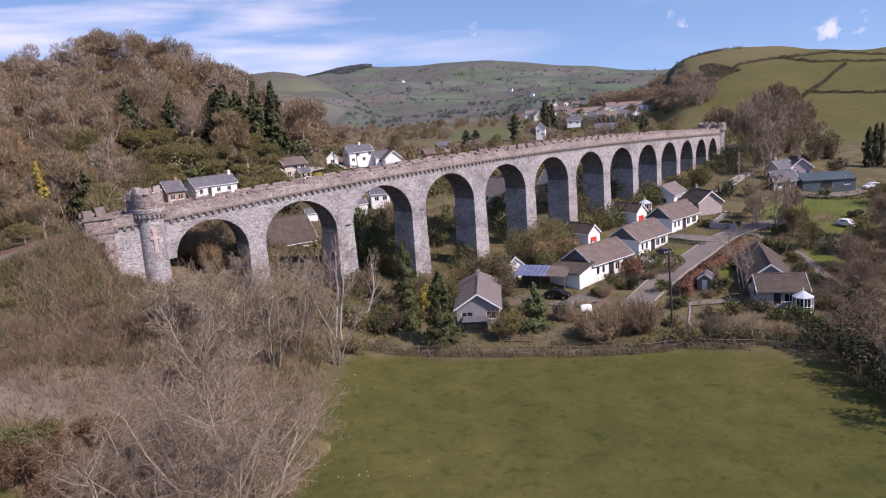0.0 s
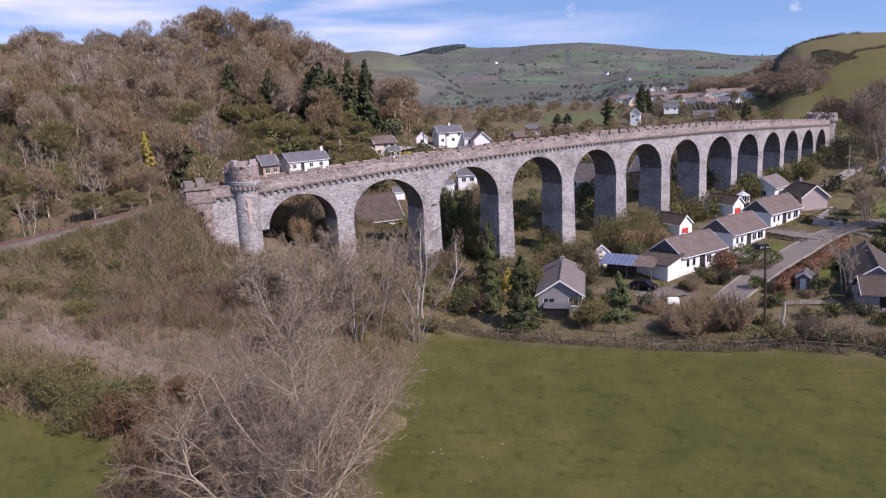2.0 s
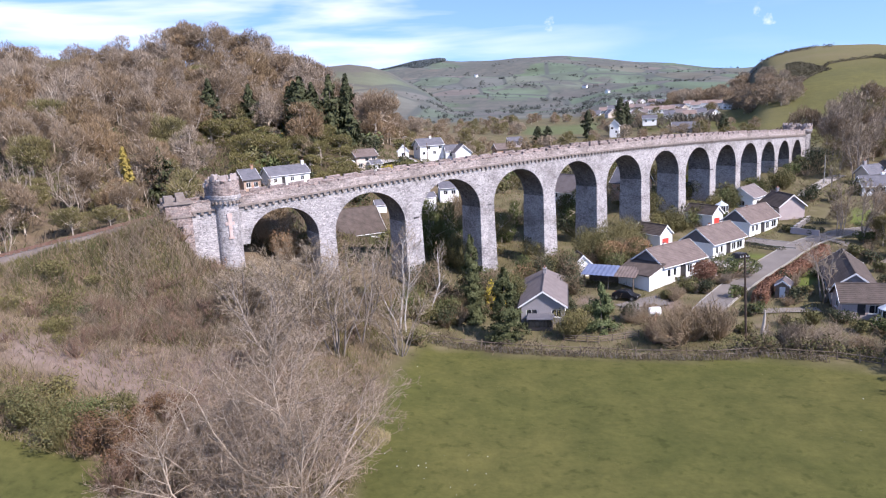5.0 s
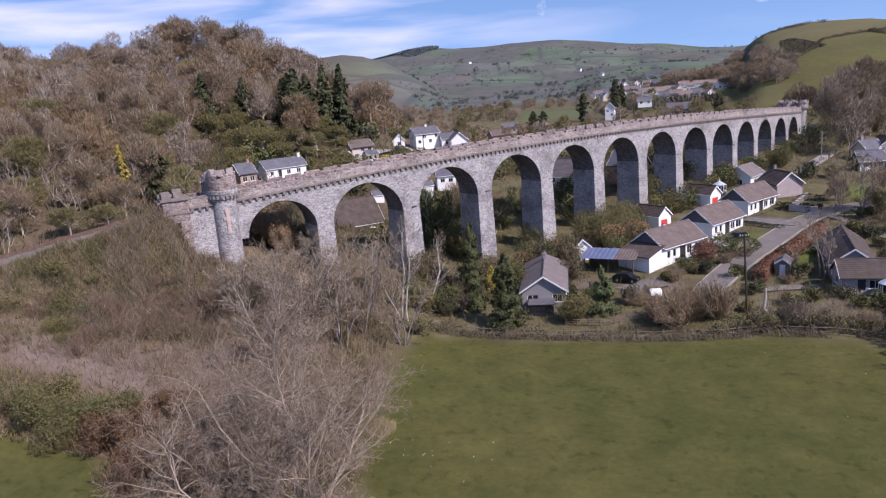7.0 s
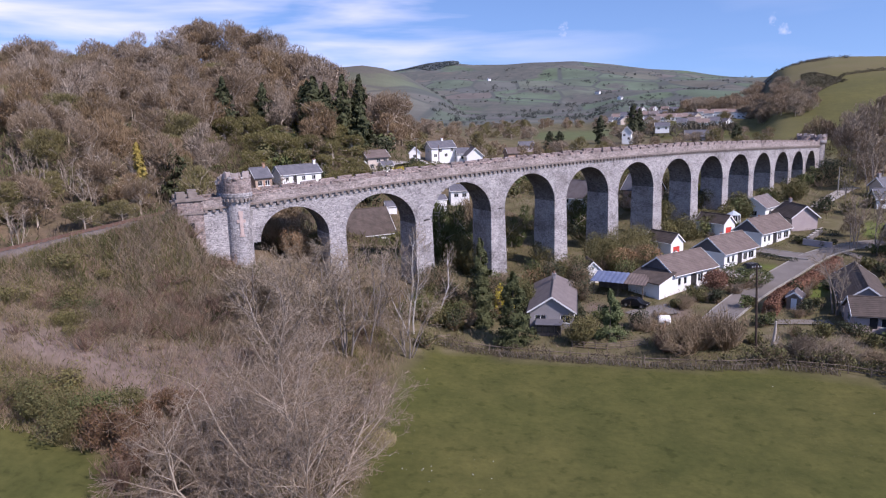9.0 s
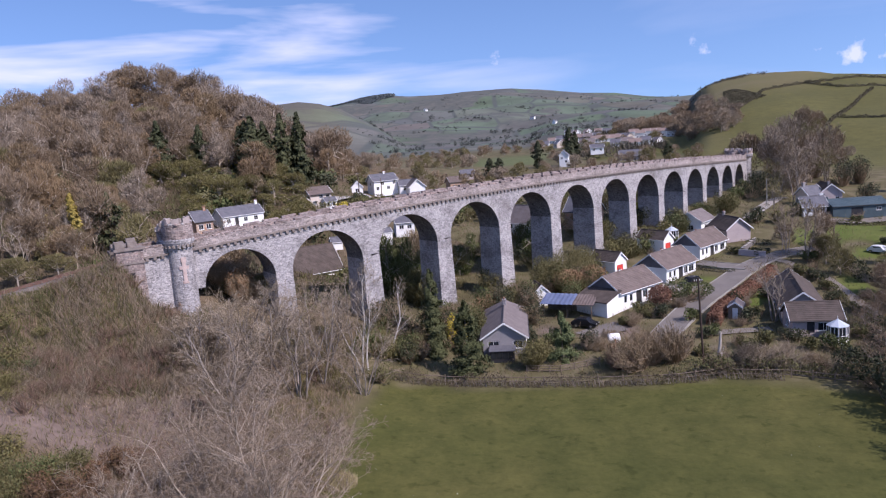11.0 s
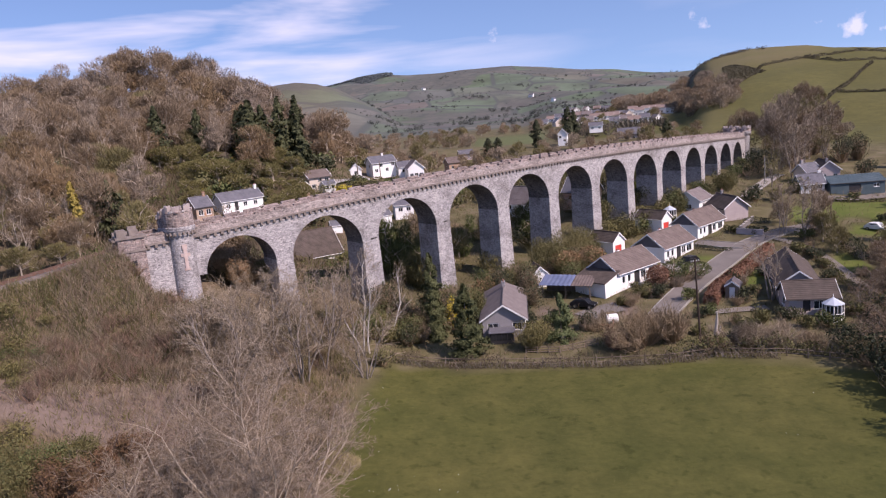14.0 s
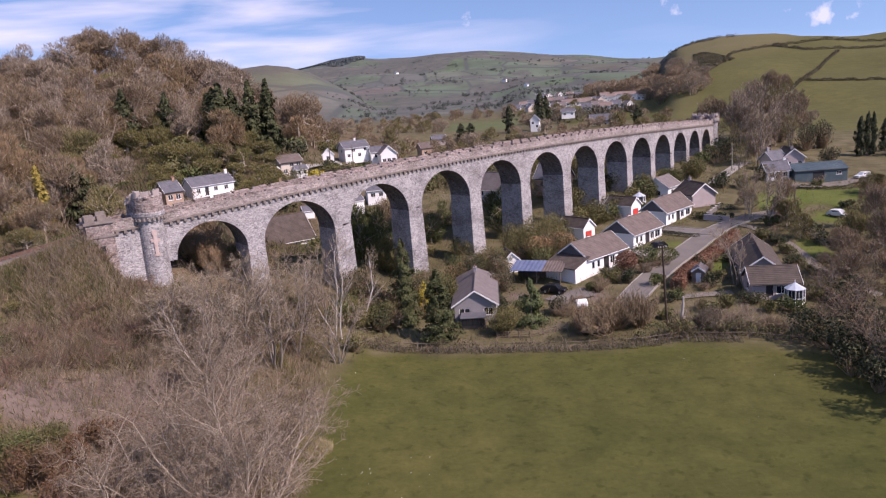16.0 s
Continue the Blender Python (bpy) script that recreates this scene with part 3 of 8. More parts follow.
def build_land():
    az = np.radians(np.r_[np.arange(231) * 0.4 - 46, 50 + 4.0 * np.arange(66)])
    rad = np.r_[0.0, 8 * 1.027 ** np.arange(260)]
    rad = rad[rad < 4700]
    A, R = np.meshgrid(az, rad)
    X, Y = R * np.sin(A), R * np.cos(A)
    Z = land_height(X.ravel(), Y.ravel()).reshape(X.shape)
    nr, na = X.shape
    v = np.c_[X.ravel(), Y.ravel(), Z.ravel()]
    i, j = np.meshgrid(np.arange(nr - 1), np.arange(na), indexing="ij")
    j2 = (j + 1) % na
    f = np.stack([i * na + j, i * na + j2, (i + 1) * na + j2, (i + 1) * na + j], -1).reshape(-1, 4)
    f = [tuple(q) for q in f[:, ::-1].tolist()]
    ob = mesh_ob("ground", v.tolist(), f, LAND, smooth=True)
    x, y = v[:, 0], v[:, 1]
    r, a = np.hypot(x, y), np.degrees(np.arctan2(x, y))
    grass = field_mask(x, y)
    wild = smooth_step((-x - 12) / 10) * (1 - smooth_step((r - 330) / 60))
    near_left = smooth_step((-x - 32 + (y - 50) * 0.1) / 3) * smooth_step((57.0 - 0.15 * (x + 40) - y) / 2.5) * 0.95
    grass = np.maximum(grass, near_left)
    # pastures on the hill beyond the far end, and by the river
    hillside = smooth_step((a - 17.6) / 1.5) * smooth_step((r - 270) / 40) * smooth_step((1200 - r) / 100)
    river = smooth_step((3.4 - np.abs(a - 4.0)) / 1.0) * smooth_step((r - 375) / 30) * smooth_step((540 - r) / 40)
    village = smooth_step((5.5 - np.abs(a - 15.0)) / 1.5) * smooth_step((r - 380) / 40) * smooth_step((600 - r) / 50)
    lawn = lawn_mask(x, y)
    u = (a + 10.6) / 5.7
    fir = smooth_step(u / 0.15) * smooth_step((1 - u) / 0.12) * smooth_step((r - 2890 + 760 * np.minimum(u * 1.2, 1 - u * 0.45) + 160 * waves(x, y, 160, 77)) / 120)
    grass = np.maximum.reduce([grass, lawn, hillside, river, village * 0.9])
    spur = smooth_step((-7.4 - a) / 3.5) * smooth_step((r - 700) / 200) * smooth_step((1750 - r) / 150)
    wild = np.maximum(wild, spur)
    # how far the haze-tinted palette takes over with distance
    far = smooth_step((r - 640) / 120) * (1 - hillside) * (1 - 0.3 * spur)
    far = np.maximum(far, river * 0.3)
    bare = smooth_step((-x - 27 + 0.1 * (y - 70)) / 4) * smooth_step((y - 63.0 + 0.1 * (x + 40)) / 2.5) * smooth_step((75.5 + 0.35 * (x + 40) - y) / 3) * (1 - smooth_step((-x - 62) / 8))
    yard = np.maximum.reduce([smooth_step((w - np.hypot(x - cx, y - cy)) / 1.5) for cx, cy, w in ((18, 104, 3.4), (11, 107, 2.6), (-7, 101, 2.6), (23, 105, 3.0), (13, 98, 2.4))])
    bare = np.maximum(bare, yard)
    litter = smooth_step((-a - 9) / 3) * smooth_step((r - 112) / 20) * (1 - smooth_step((r - 340) / 40))
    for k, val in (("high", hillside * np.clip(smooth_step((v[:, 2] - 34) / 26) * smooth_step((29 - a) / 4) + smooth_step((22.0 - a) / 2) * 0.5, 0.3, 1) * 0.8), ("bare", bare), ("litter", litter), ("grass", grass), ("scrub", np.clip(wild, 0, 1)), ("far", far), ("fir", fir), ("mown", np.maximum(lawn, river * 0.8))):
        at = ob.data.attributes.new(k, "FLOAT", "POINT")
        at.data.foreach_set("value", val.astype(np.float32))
    return tagged(ob, "valley floor with green pasture, brown scrub slopes and distant fields", "ground", kind="structure")


GROUND = build_land()

# ---- viaduct ----
BAY, WIDE, RAD, CROWN = 13.4, 5.2, 5.35, 1.18


def axis(s):
    """The foot of the viaduct's front face at s metres, and the height of its string course."""
    u = s / 161
    s = s + 2.088 * (s / 80) * (1 - s / 160) * 5 - 0.204 * math.sin(math.pi * s / 80)
    cur, h = 0.0021, 0.61208
    a = h + cur * s
    z = 20.169 + (2.267 + 0.967 * (1 - 2 * u)) * 4 * u * (1 - u) - 1.02 * u
    return -33.32 + (math.sin(a) - math.sin(h)) / cur, 95.982 + (math.cos(h) - math.cos(a)) / cur, z, a


def V(s, d, z):
    """A place s metres along, d metres behind the front face, at height z."""
    x, y, _, a = axis(s)
    return Vector((x - math.sin(a) * d, y + math.cos(a) * d, z))


def string_z(s):
    return axis(s)[2] if s > -4 else axis(-4)[2] + (s + 4) * 0.03 + min(0.0, s + 11) * 0.15


class Sheet:
    """Collects quads given in the viaduct's own measures, with a masonry mapping."""

    def __init__(self):
        self.v, self.f, self.uv = [], [], []

    def quad(self, *pts):
        n = len(self.v)
        for s, d, z in pts:
            self.v.append(V(s, d, z))
            self.uv.append((s + d, z + 0.001 * d))
        self.f.append(tuple(range(n, n + len(pts))))

    def block(self, s0, s1, d0, d1, z0, z1, z0b=None, z1b=None):
        """A block whose foot and head may differ at its two ends."""
        z0b, z1b = z0 if z0b is None else z0b, z1 if z1b is None else z1b
        self.quad((s0, d0, z0), (s1, d0, z0b), (s1, d0, z1b), (s0, d0, z1))
        self.quad((s1, d1, z0b), (s0, d1, z0), (s0, d1, z1), (s1, d1, z1b))
        self.quad((s0, d1, z0), (s0, d0, z0), (s0, d0, z1), (s0, d1, z1))
        self.quad((s1, d0, z0b), (s1, d1, z0b), (s1, d1, z1b), (s1, d0, z1b))
        self.quad((s0, d0, z1), (s1, d0, z1b), (s1, d1, z1b), (s0, d1, z1))
        self.quad((s0, d1, z0), (s1, d1, z0b), (s1, d0, z0b), (s0, d0, z0))

    def make(self, name, mat, parent, label=""):
        return mesh_ob(name, self.v, self.f, mat, parent, label, self.uv)


def build_viaduct():
    root = thing("viaduct", Matrix(), "long grey stone railway viaduct with thirteen round arches and crenellated parapets", "viaduct")
    ends = (-4.4, 13 * BAY - BAY / 2)
    for i in range(13):
        c = i * BAY
        r = RAD if i else 4.49
        s0, s1 = max(c - BAY / 2, ends[0]), c + BAY / 2
        if i == 0:
            c = 1.24
        crown = string_z(c) - CROWN
        spring = crown - r
        n = 22
        arc = [(c - r * math.cos(math.pi * k / n), spring + r * math.sin(math.pi * k / n)) for k in range(n + 1)]
        for d, flip in ((0, False), (WIDE, True)):
            bay = Sheet()
            cols = [(s0, spring)] + arc + [(s1, spring)]
            for (a, za), (b, zb) in zip(cols, cols[1:]):
                if b - a < 1e-4:
                    continue
                q = [(a, d, za), (b, d, zb), (b, d, string_z(b)), (a, d, string_z(a))]
                bay.quad(*(q[::-1] if flip else q))
            bay.make("spandrel_wall", STONE, root)
        # vault shade is put into the colour by a darker copy of the stone
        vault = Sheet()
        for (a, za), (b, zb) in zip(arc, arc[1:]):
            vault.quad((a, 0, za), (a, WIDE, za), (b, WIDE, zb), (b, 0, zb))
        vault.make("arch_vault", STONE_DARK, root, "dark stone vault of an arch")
        # ring of cut stones, a little proud of the face
        for k in range(n):
            ring = Sheet()
            t0, t1 = math.pi * (k + 0.06) / n, math.pi * (k + 0.94) / n
            o = 0.55 if k % 2 else 0.62
            p = [(c - rr * math.cos(t), spring + rr * math.sin(t)) for t, rr in ((t0, r), (t1, r), (t1, r + o), (t0, r + o))]
            f0, f1 = -0.03, 0.0
            ring.quad(*[(s, f0, z) for s, z in (p[0], p[1], p[2], p[3])][::-1])
            for (a, za), (b, zb) in zip(p, p[1:] + p[:1]):
                ring.quad((a, f0, za), (b, f0, zb), (b, f1, zb), (a, f1, za))
            ring.make("voussoir", STONE, root)
        # pier to the far side of this arch
        if i < 12:
            cn = (i + 1) * BAY
            rn = RAD
            p0, p1 = c + r, cn - rn
            springs = (spring, string_z(cn) - CROWN - rn)
            mid = (p0 + p1) / 2
            foot = land(*V(mid, WIDE / 2, 0).xy) - 1.5
            top = max(springs)
            pier = Sheet()
            bat = (top - foot) * 0.018
            a0, a1, e0, e1 = p0 - bat, p1 + bat, -bat, WIDE + bat
            for q in (
                [(a0, e0, foot), (a1, e0, foot), (p1, 0, springs[1]), (p0, 0, springs[0])],
                [(a1, e1, foot), (a0, e1, foot), (p0, WIDE, springs[0]), (p1, WIDE, springs[1])],
                [(a0, e1, foot), (a0, e0, foot), (p0, 0, springs[0]), (p0, WIDE, springs[0])],
                [(a1, e0, foot), (a1, e1, foot), (p1, WIDE, springs[1]), (p1, 0, springs[1])],
            ):
                pier.quad(*q)
            pier.make("pier", STONE, root)
            imp = Sheet()
            zi = min(springs)
            imp.block(p0 - 0.05, p1 + 0.05, -0.06, WIDE + 0.06, zi - 0.22, zi)
            imp.make("impost", STONE, root)
    # abutment walls at both ends
    for a, b, wide in ((-12.4, -4.4, 0.0), (ends[1], ends[1] + 9, 0.0)):
        w = Sheet()
        foot = min(land(*V(a, 0, 0).xy), land(*V(b, 0, 0).xy)) - 3
        w.block(a, b, wide, WIDE, foot, string_z(a), foot, string_z(b))
        w.make("abutment_wall", STONE, root)
    # string course and parapets, bay by bay
    span = (-9.7, ends[1] + 6)
    step = BAY / 5
    s = span[0]
    while s < span[1] - 0.1:
        e = min(s + step * 5, span[1])
        for face, d0, d1 in (("front", -0.3, 0.35), ("back", WIDE - 0.35, WIDE + 0.3)):
            st, pa = Sheet(), Sheet()
            k = s
            while k < e - 0.01:
                k2 = min(k + step / 2, e)
                st.block(k, k2, d0, d1, string_z(k), string_z(k) + 0.26, string_z(k2), string_z(k2) + 0.26)
                k = k2
            st.make("string_course", COPING, root)
            p0, p1 = (0.0, 0.42) if face == "front" else (WIDE - 0.42, WIDE)
            k = s
            while k < e - 0.01:
                k2 = min(k + step / 2, e)
                pa.block(k, k2, p0, p1, string_z(k) + 0.26, string_z(k) + 1.3, string_z(k2) + 0.26, string_z(k2) + 1.3)
                k = k2
            pa.make("parapet", STONE_ROSE if face == "front" else STONE_RED, root)
        s = e
    # merlons on the parapets
    rng = random.Random(4)
    k = span[0]
    while k < span[1] - 2.4:
        for p0, p1 in ((-0.05, 0.47), (WIDE - 0.47, WIDE + 0.05)):
            if rng.random() < 0.05:
                continue
            m = Sheet()
            h = (0.3 if k < 55 else 0.42) + rng.uniform(-0.09, 0.07)
            m.block(k + 0.02, k + 2.18 + rng.uniform(-0.1, 0.06), p0, p1, string_z(k) + 1.3, string_z(k) + 1.3 + h, string_z(k + 2.2) + 1.3, string_z(k + 2.2) + 1.3 + h)
            m.make("merlon", STONE_RED, root)
        k += step
    # corbels under the string course
    bm = box_bm((0.4, 0.34, 0.42), (-0.2, -0.28, -0.42), 0.03)
    me = bpy.data.meshes.new("corbel")
    bm.to_mesh(me)
    bm.free()
    me.materials.append(COPING)
    k = span[0] + 0.3
    while k < span[1]:
        if not -7.4 < k < -3.9:
            _, _, _, a = axis(k)
            p = V(k, 0.0, string_z(k))
            shared("corbel", me, root, Matrix.Translation(p) @ Matrix.Rotation(a, 4, "Z"))
        k += 0.86
    # ballasted deck
    deck = Sheet()
    k = -12.8
    while k < ends[1] + 9:
        deck.quad((k, 0.3, string_z(k) + 0.2), (k + 4, 0.3, string_z(k + 4) + 0.2), (k + 4, WIDE - 0.3, string_z(k + 4) + 0.2), (k, WIDE - 0.3, string_z(k) + 0.2))
        k += 4
    deck.make("deck", BALLAST, root, "brown ballast deck")
    return root


def turret(root, s, d, r, foot, neck, top, seed, name="turret", cross=True):
    """A round turret with a flared, broken battlement."""
    rng = random.Random(seed)
    c = V(s, d, 0)
    n = 28
    prof = [(r * 1.1, foot), (r * 1.03, foot + (neck - foot) * 0.5), (r, neck - 0.5), (r + 0.12, neck - 0.45), (r + 0.14, neck - 0.2), (r * 1.26, neck + 0.35), (r * 1.27, neck + 0.75), (r * 1.22, neck + 0.8), (r * 1.22, top - 0.75), (r * 0.98, top - 0.75), (r * 0.98, neck + 1.0), (0.05, neck + 1.0)]
    v, f, uv = [], [], []
    for i, (pr, pz) in enumerate(prof):
        for k in range(n + 1):
            t = 2 * math.pi * k / n
            v.append(Vector((c.x + pr * math.cos(t), c.y + pr * math.sin(t), pz)))
            uv.append((t * r, pz if i < 9 else pz + 3))
    for i in range(len(prof) - 1):
        for k in range(n):
            q = i * (n + 1) + k
            f.append((q, q + 1, q + n + 2, q + n + 1))
    body = mesh_ob(name, v, f[:7 * n], STONE, root, "round crenellated stone turret with a broken battlement", uv)
    crest = mesh_ob("battlement", v, f[7 * n:], STONE_RED, body, "reddish broken turret battlement", uv)
    bm = bmesh.new()
    bm.from_mesh(crest.data)
    bmesh.ops.delete(bm, geom=[q for q in bm.verts if not q.link_faces], context="VERTS")
    bmesh.ops.remove_doubles(bm, verts=bm.verts, dist=0.002)
    bm.to_mesh(crest.data)
    bm.free()
    # corbels of the flare
    bm = box_bm((0.28, 0.5, 0.42), (-0.14, -0.46, -0.42), 0.04)
    me = bpy.data.meshes.new("turret_corbel")
    bm.to_mesh(me)
    bm.free()
    me.materials.append(COPING)
    for k in range(20):
        t = 2 * math.pi * k / 20
        shared("turret_corbel", me, body, Matrix.Translation((c.x + r * math.cos(t), c.y + r * math.sin(t), neck + 0.1)) @ Matrix.Rotation(t + math.pi / 2, 4, "Z"))
    # merlons, some worn away
    for k in range(8):
        t0 = 2 * math.pi * (k + 0.08) / 8
        h = rng.choice((0.25, 0.7, 0.75, 0.45, 0.8))
        mv, mf = [], []
        m = 4
        for j in range(m + 1):
            t = t0 + 2 * math.pi * 0.62 / 8 * j / m
            hh = h * rng.uniform(0.75, 1.1)
            for rr, z in ((r * 1.22, top - 0.75), (r * 1.22, top - 0.75 + hh), (r * 0.98, top - 0.75 + hh), (r * 0.98, top - 0.75)):
                mv.append((c.x + rr * math.cos(t), c.y + rr * math.sin(t), z))
        for j in range(m):
            for a in range(4):
                mf.append((j * 4 + a, j * 4 + (a + 1) % 4, j * 4 + 4 + (a + 1) % 4, j * 4 + 4 + a))
        mf += [(3, 2, 1, 0), tuple(m * 4 + a for a in range(4))]
        mesh_ob("turret_merlon", mv, mf, STONE_ROSE, body)
    for k in range(34):
        t, w = rng.uniform(0, 6.283), rng.uniform(0.18, 0.42)
        rr = r * rng.uniform(0.98, 1.24)
        bm = box_bm((w * 1.3, w, w * 0.8), (-w * 0.65, -w / 2, -0.1), w * 0.18, m=Matrix.Translation((c.x + rr * math.cos(t), c.y + rr * math.sin(t), top - 0.78 + rng.uniform(-0.15, 0.12))) @ Matrix.Rotation(t + rng.uniform(-0.3, 0.3), 4, "Z") @ Matrix.Rotation(rng.uniform(-0.3, 0.3), 4, "X"))
        part("loose_stone", bm, rng.choice((COPING, STONE_RED, QUOIN)), body)
    if cross:
        # cross-shaped arrow loop in pink stone
        ang = math.atan2(-c.y, -c.x) + 0.15
        for w, h, z in ((0.42, 3.0, neck - 4.9), (1.15, 0.42, neck - 3.2), (0.6, 0.6, neck - 2.2), (0.7, 0.3, neck - 5.1)):
            bm = bmesh.new()
            for k in range(7):
                t = ang + (k / 6 - 0.5) * w / r
                for rr, zz in ((r * 0.98, z), (r * 0.98, z + h), (r * 1.09, z + h), (r * 1.09, z)):
                    bm.verts.new((c.x + rr * math.cos(t), c.y + rr * math.sin(t), zz))
            bm.verts.ensure_lookup_table()
            for k in range(6):
                for a in range(4):
                    bm.faces.new([bm.verts[q] for q in (k * 4 + a, k * 4 + (a + 1) % 4, k * 4 + 4 + (a + 1) % 4, k * 4 + 4 + a)])
            bm.faces.new([bm.verts[q] for q in (0, 1, 2, 3)])
            bm.faces.new([bm.verts[q] for q in (24, 25, 26, 27)][::-1])
            part("arrow_loop", bm, PINK, body, "pink sandstone cross-shaped arrow loop")
    return body


def square_tower(root, s0, s1, d0, d1, foot, top, seed):
    rng = random.Random(seed)
    w = Sheet()
    w.block(s0, s1, d0, d1, foot, top)
    body = w.make("gate_pier", STONE_RED, root, "square reddish stone end pier with merlons")
    band = Sheet()
    band.block(s0 - 0.12, s1 + 0.12, d0 - 0.12, d1 + 0.12, top - 2.1, top - 1.85)
    band.make("pier_band", COPING, body)
    lid = Sheet()
    lid.block(s0 - 0.22, s1 + 0.22, d0 - 0.22, d1 + 0.22, top - 0.32, top + 0.003)
    lid.make("pier_cornice", COPING, body)
    for a in np.arange(s0, s1 - 0.3, (s1 - s0) / 2):
        for b in np.arange(d0, d1 - 0.3, (d1 - d0) / 3):
            if rng.random() < 0.15:
                continue
            m = Sheet()
            m.block(a, a + (s1 - s0) / 2 * 0.7, b, b + (d1 - d0) / 3 * 0.66, top, top + rng.uniform(0.6, 1.1))
            m.make("pier_merlon", COPING, body)
    hole = Sheet()
    hole.block((s0 + s1) / 2 - 0.3, (s0 + s1) / 2 + 0.3, d0 - 0.02, d0 + 0.05, top - 3.9, top - 3.2)
    hole.make("dark_loophole", DARK_DOOR, body)
    return body


VIADUCT = build_viaduct()
turret(VIADUCT, -5.6, 0.35, 1.62, 8.0, 20.9, 24.5, 2)
turret(VIADUCT, -5.6, WIDE - 0.4, 1.5, 12.0, 20.5, 23.6, 5, cross=False)
square_tower(VIADUCT, -12.6, -9.8, -0.7, 1.7, 9.0, 21.4, 3)
square_tower(VIADUCT, -12.6, -9.8, WIDE - 1.7, WIDE + 0.7, 12.0, 20.7, 6)
turret(VIADUCT, 172.5, 0.6, 1.6, 9.0, 19.6, 22.0, 7, cross=False)
turret(VIADUCT, 172.5, WIDE - 0.6, 1.6, 9.0, 19.6, 22.2, 8, cross=False)


# ---- railway beyond the viaduct ----
def build_railway():
    root = thing("railway_track", Matrix(), "single rusty railway track on pale ballast along the embankment", "railway", kind="structure")
    bed = Sheet()
    for s in np.arange(-90.3, -12.8, 2.5):
        for a, b, za, zb in ((0.3, 1.0, -0.6, 0.22), (1.0, 4.2, 0.22, 0.22), (4.2, 4.9, 0.22, -0.6)):
            bed.quad((s, a, string_z(s) + za), (s + 2.5, a, string_z(s + 2.5) + za), (s + 2.5, b, string_z(s + 2.5) + zb), (s, b, string_z(s) + zb))
    bed.make("ballast_bed", BALLAST, root, "pale brown ballast bed")
    for d in (1.88, 3.32):
        r = Sheet()
        for s in np.arange(-90, 172, 4.0):
            r.block(s, s + 4.0, d - 0.05, d + 0.05, string_z(s) + 0.3, string_z(s) + 0.46, string_z(s + 4), string_z(s + 4) + 0.46)
        r.make("rail", RAIL, root, "rusty steel rail")
    bm = box_bm((0.25, 2.5, 0.14), (-0.12, -1.25, 0), 0.02)
    me = bpy.data.meshes.new("sleeper")
    bm.to_mesh(me)
    bm.free()
    me.materials.append(SLEEPER)
    for s in np.arange(-38, -12.6, 0.72):
        shared("sleeper", me, root, Matrix.Translation(V(s, 2.6, string_z(s) + 0.18)) @ Matrix.Rotation(axis(s)[3], 4, "Z"))


build_railway()


# ---- houses ----
def wall_mesh(length, height, holes, thick=0.25, foot=-1.2):
    """A wall in the plane y = 0..thick along x, with holes (x, width, sill, height)."""
    us = sorted({0.0, length, *[h[0] for h in holes], *[h[0] + h[1] for h in holes]})
    zs = sorted({foot, height, *[h[2] for h in holes], *[min(h[2] + h[3], height) for h in holes]})

    def solid(i, j):
        if not (0 <= i < len(us) - 1 and 0 <= j < len(zs) - 1):
            return False
        u, z = (us[i] + us[i + 1]) / 2, (zs[j] + zs[j + 1]) / 2
        return not any(a < u < a + w and z0 < z < z0 + h for a, w, z0, h in holes)

    v, f, seen = [], [], {}

    def vert(i, j, k):
        if (i, j, k) not in seen:
            seen[i, j, k] = len(v)
            v.append((us[i], thick * k, zs[j]))
        return seen[i, j, k]

    for i in range(len(us) - 1):
        for j in range(len(zs) - 1):
            if not solid(i, j):
                continue
            f.append((vert(i, j, 0), vert(i + 1, j, 0), vert(i + 1, j + 1, 0), vert(i, j + 1, 0)))
            f.append((vert(i, j + 1, 1), vert(i + 1, j + 1, 1), vert(i + 1, j, 1), vert(i, j, 1)))
            for di, dj, a, b in ((-1, 0, (i, j), (i, j + 1)), (1, 0, (i + 1, j + 1), (i + 1, j)), (0, -1, (i + 1, j), (i, j)), (0, 1, (i, j + 1), (i + 1, j + 1))):
                if not solid(i + di, j + dj):
                    f.append((vert(*a, 0), vert(*b, 0), vert(*b, 1), vert(*a, 1)))
    return v, f


def window_part(parent, m, w, h, bars=2, frame_mat=None, kind="window"):
    """A framed window, its outer face at y = 0.06, in a hole of that size."""
    fm = frame_mat or WHITE_PAINT
    bm = bmesh.new()
    t = 0.07
    for a, b, c, d in [(0, 0, w, t), (0, h - t, w, t), (0, t, t, h - 2 * t), (w - t, t, t, h - 2 * t)] + [(w * k / bars - t / 2, t, t, h - 2 * t) for k in range(1, bars)]:
        box_bm((c, 0.08, d), (a, 0.06, b), 0.0, bm)
    ob = part(kind, bm, fm, parent)
    ob.matrix_basis = m
    for k in range(bars):
        bm = box_bm((w / bars - t * 0.9, 0.02, h - 2 * t), (w * k / bars + t * 0.45, 0.09, t), 0.0)
        part("pane", bm, GLASS, ob)
    bm = box_bm((w + 0.16, 0.2, 0.07), (-0.08, -0.1, -0.07), 0.01)
    part("sill", bm, fm, ob)
    return ob


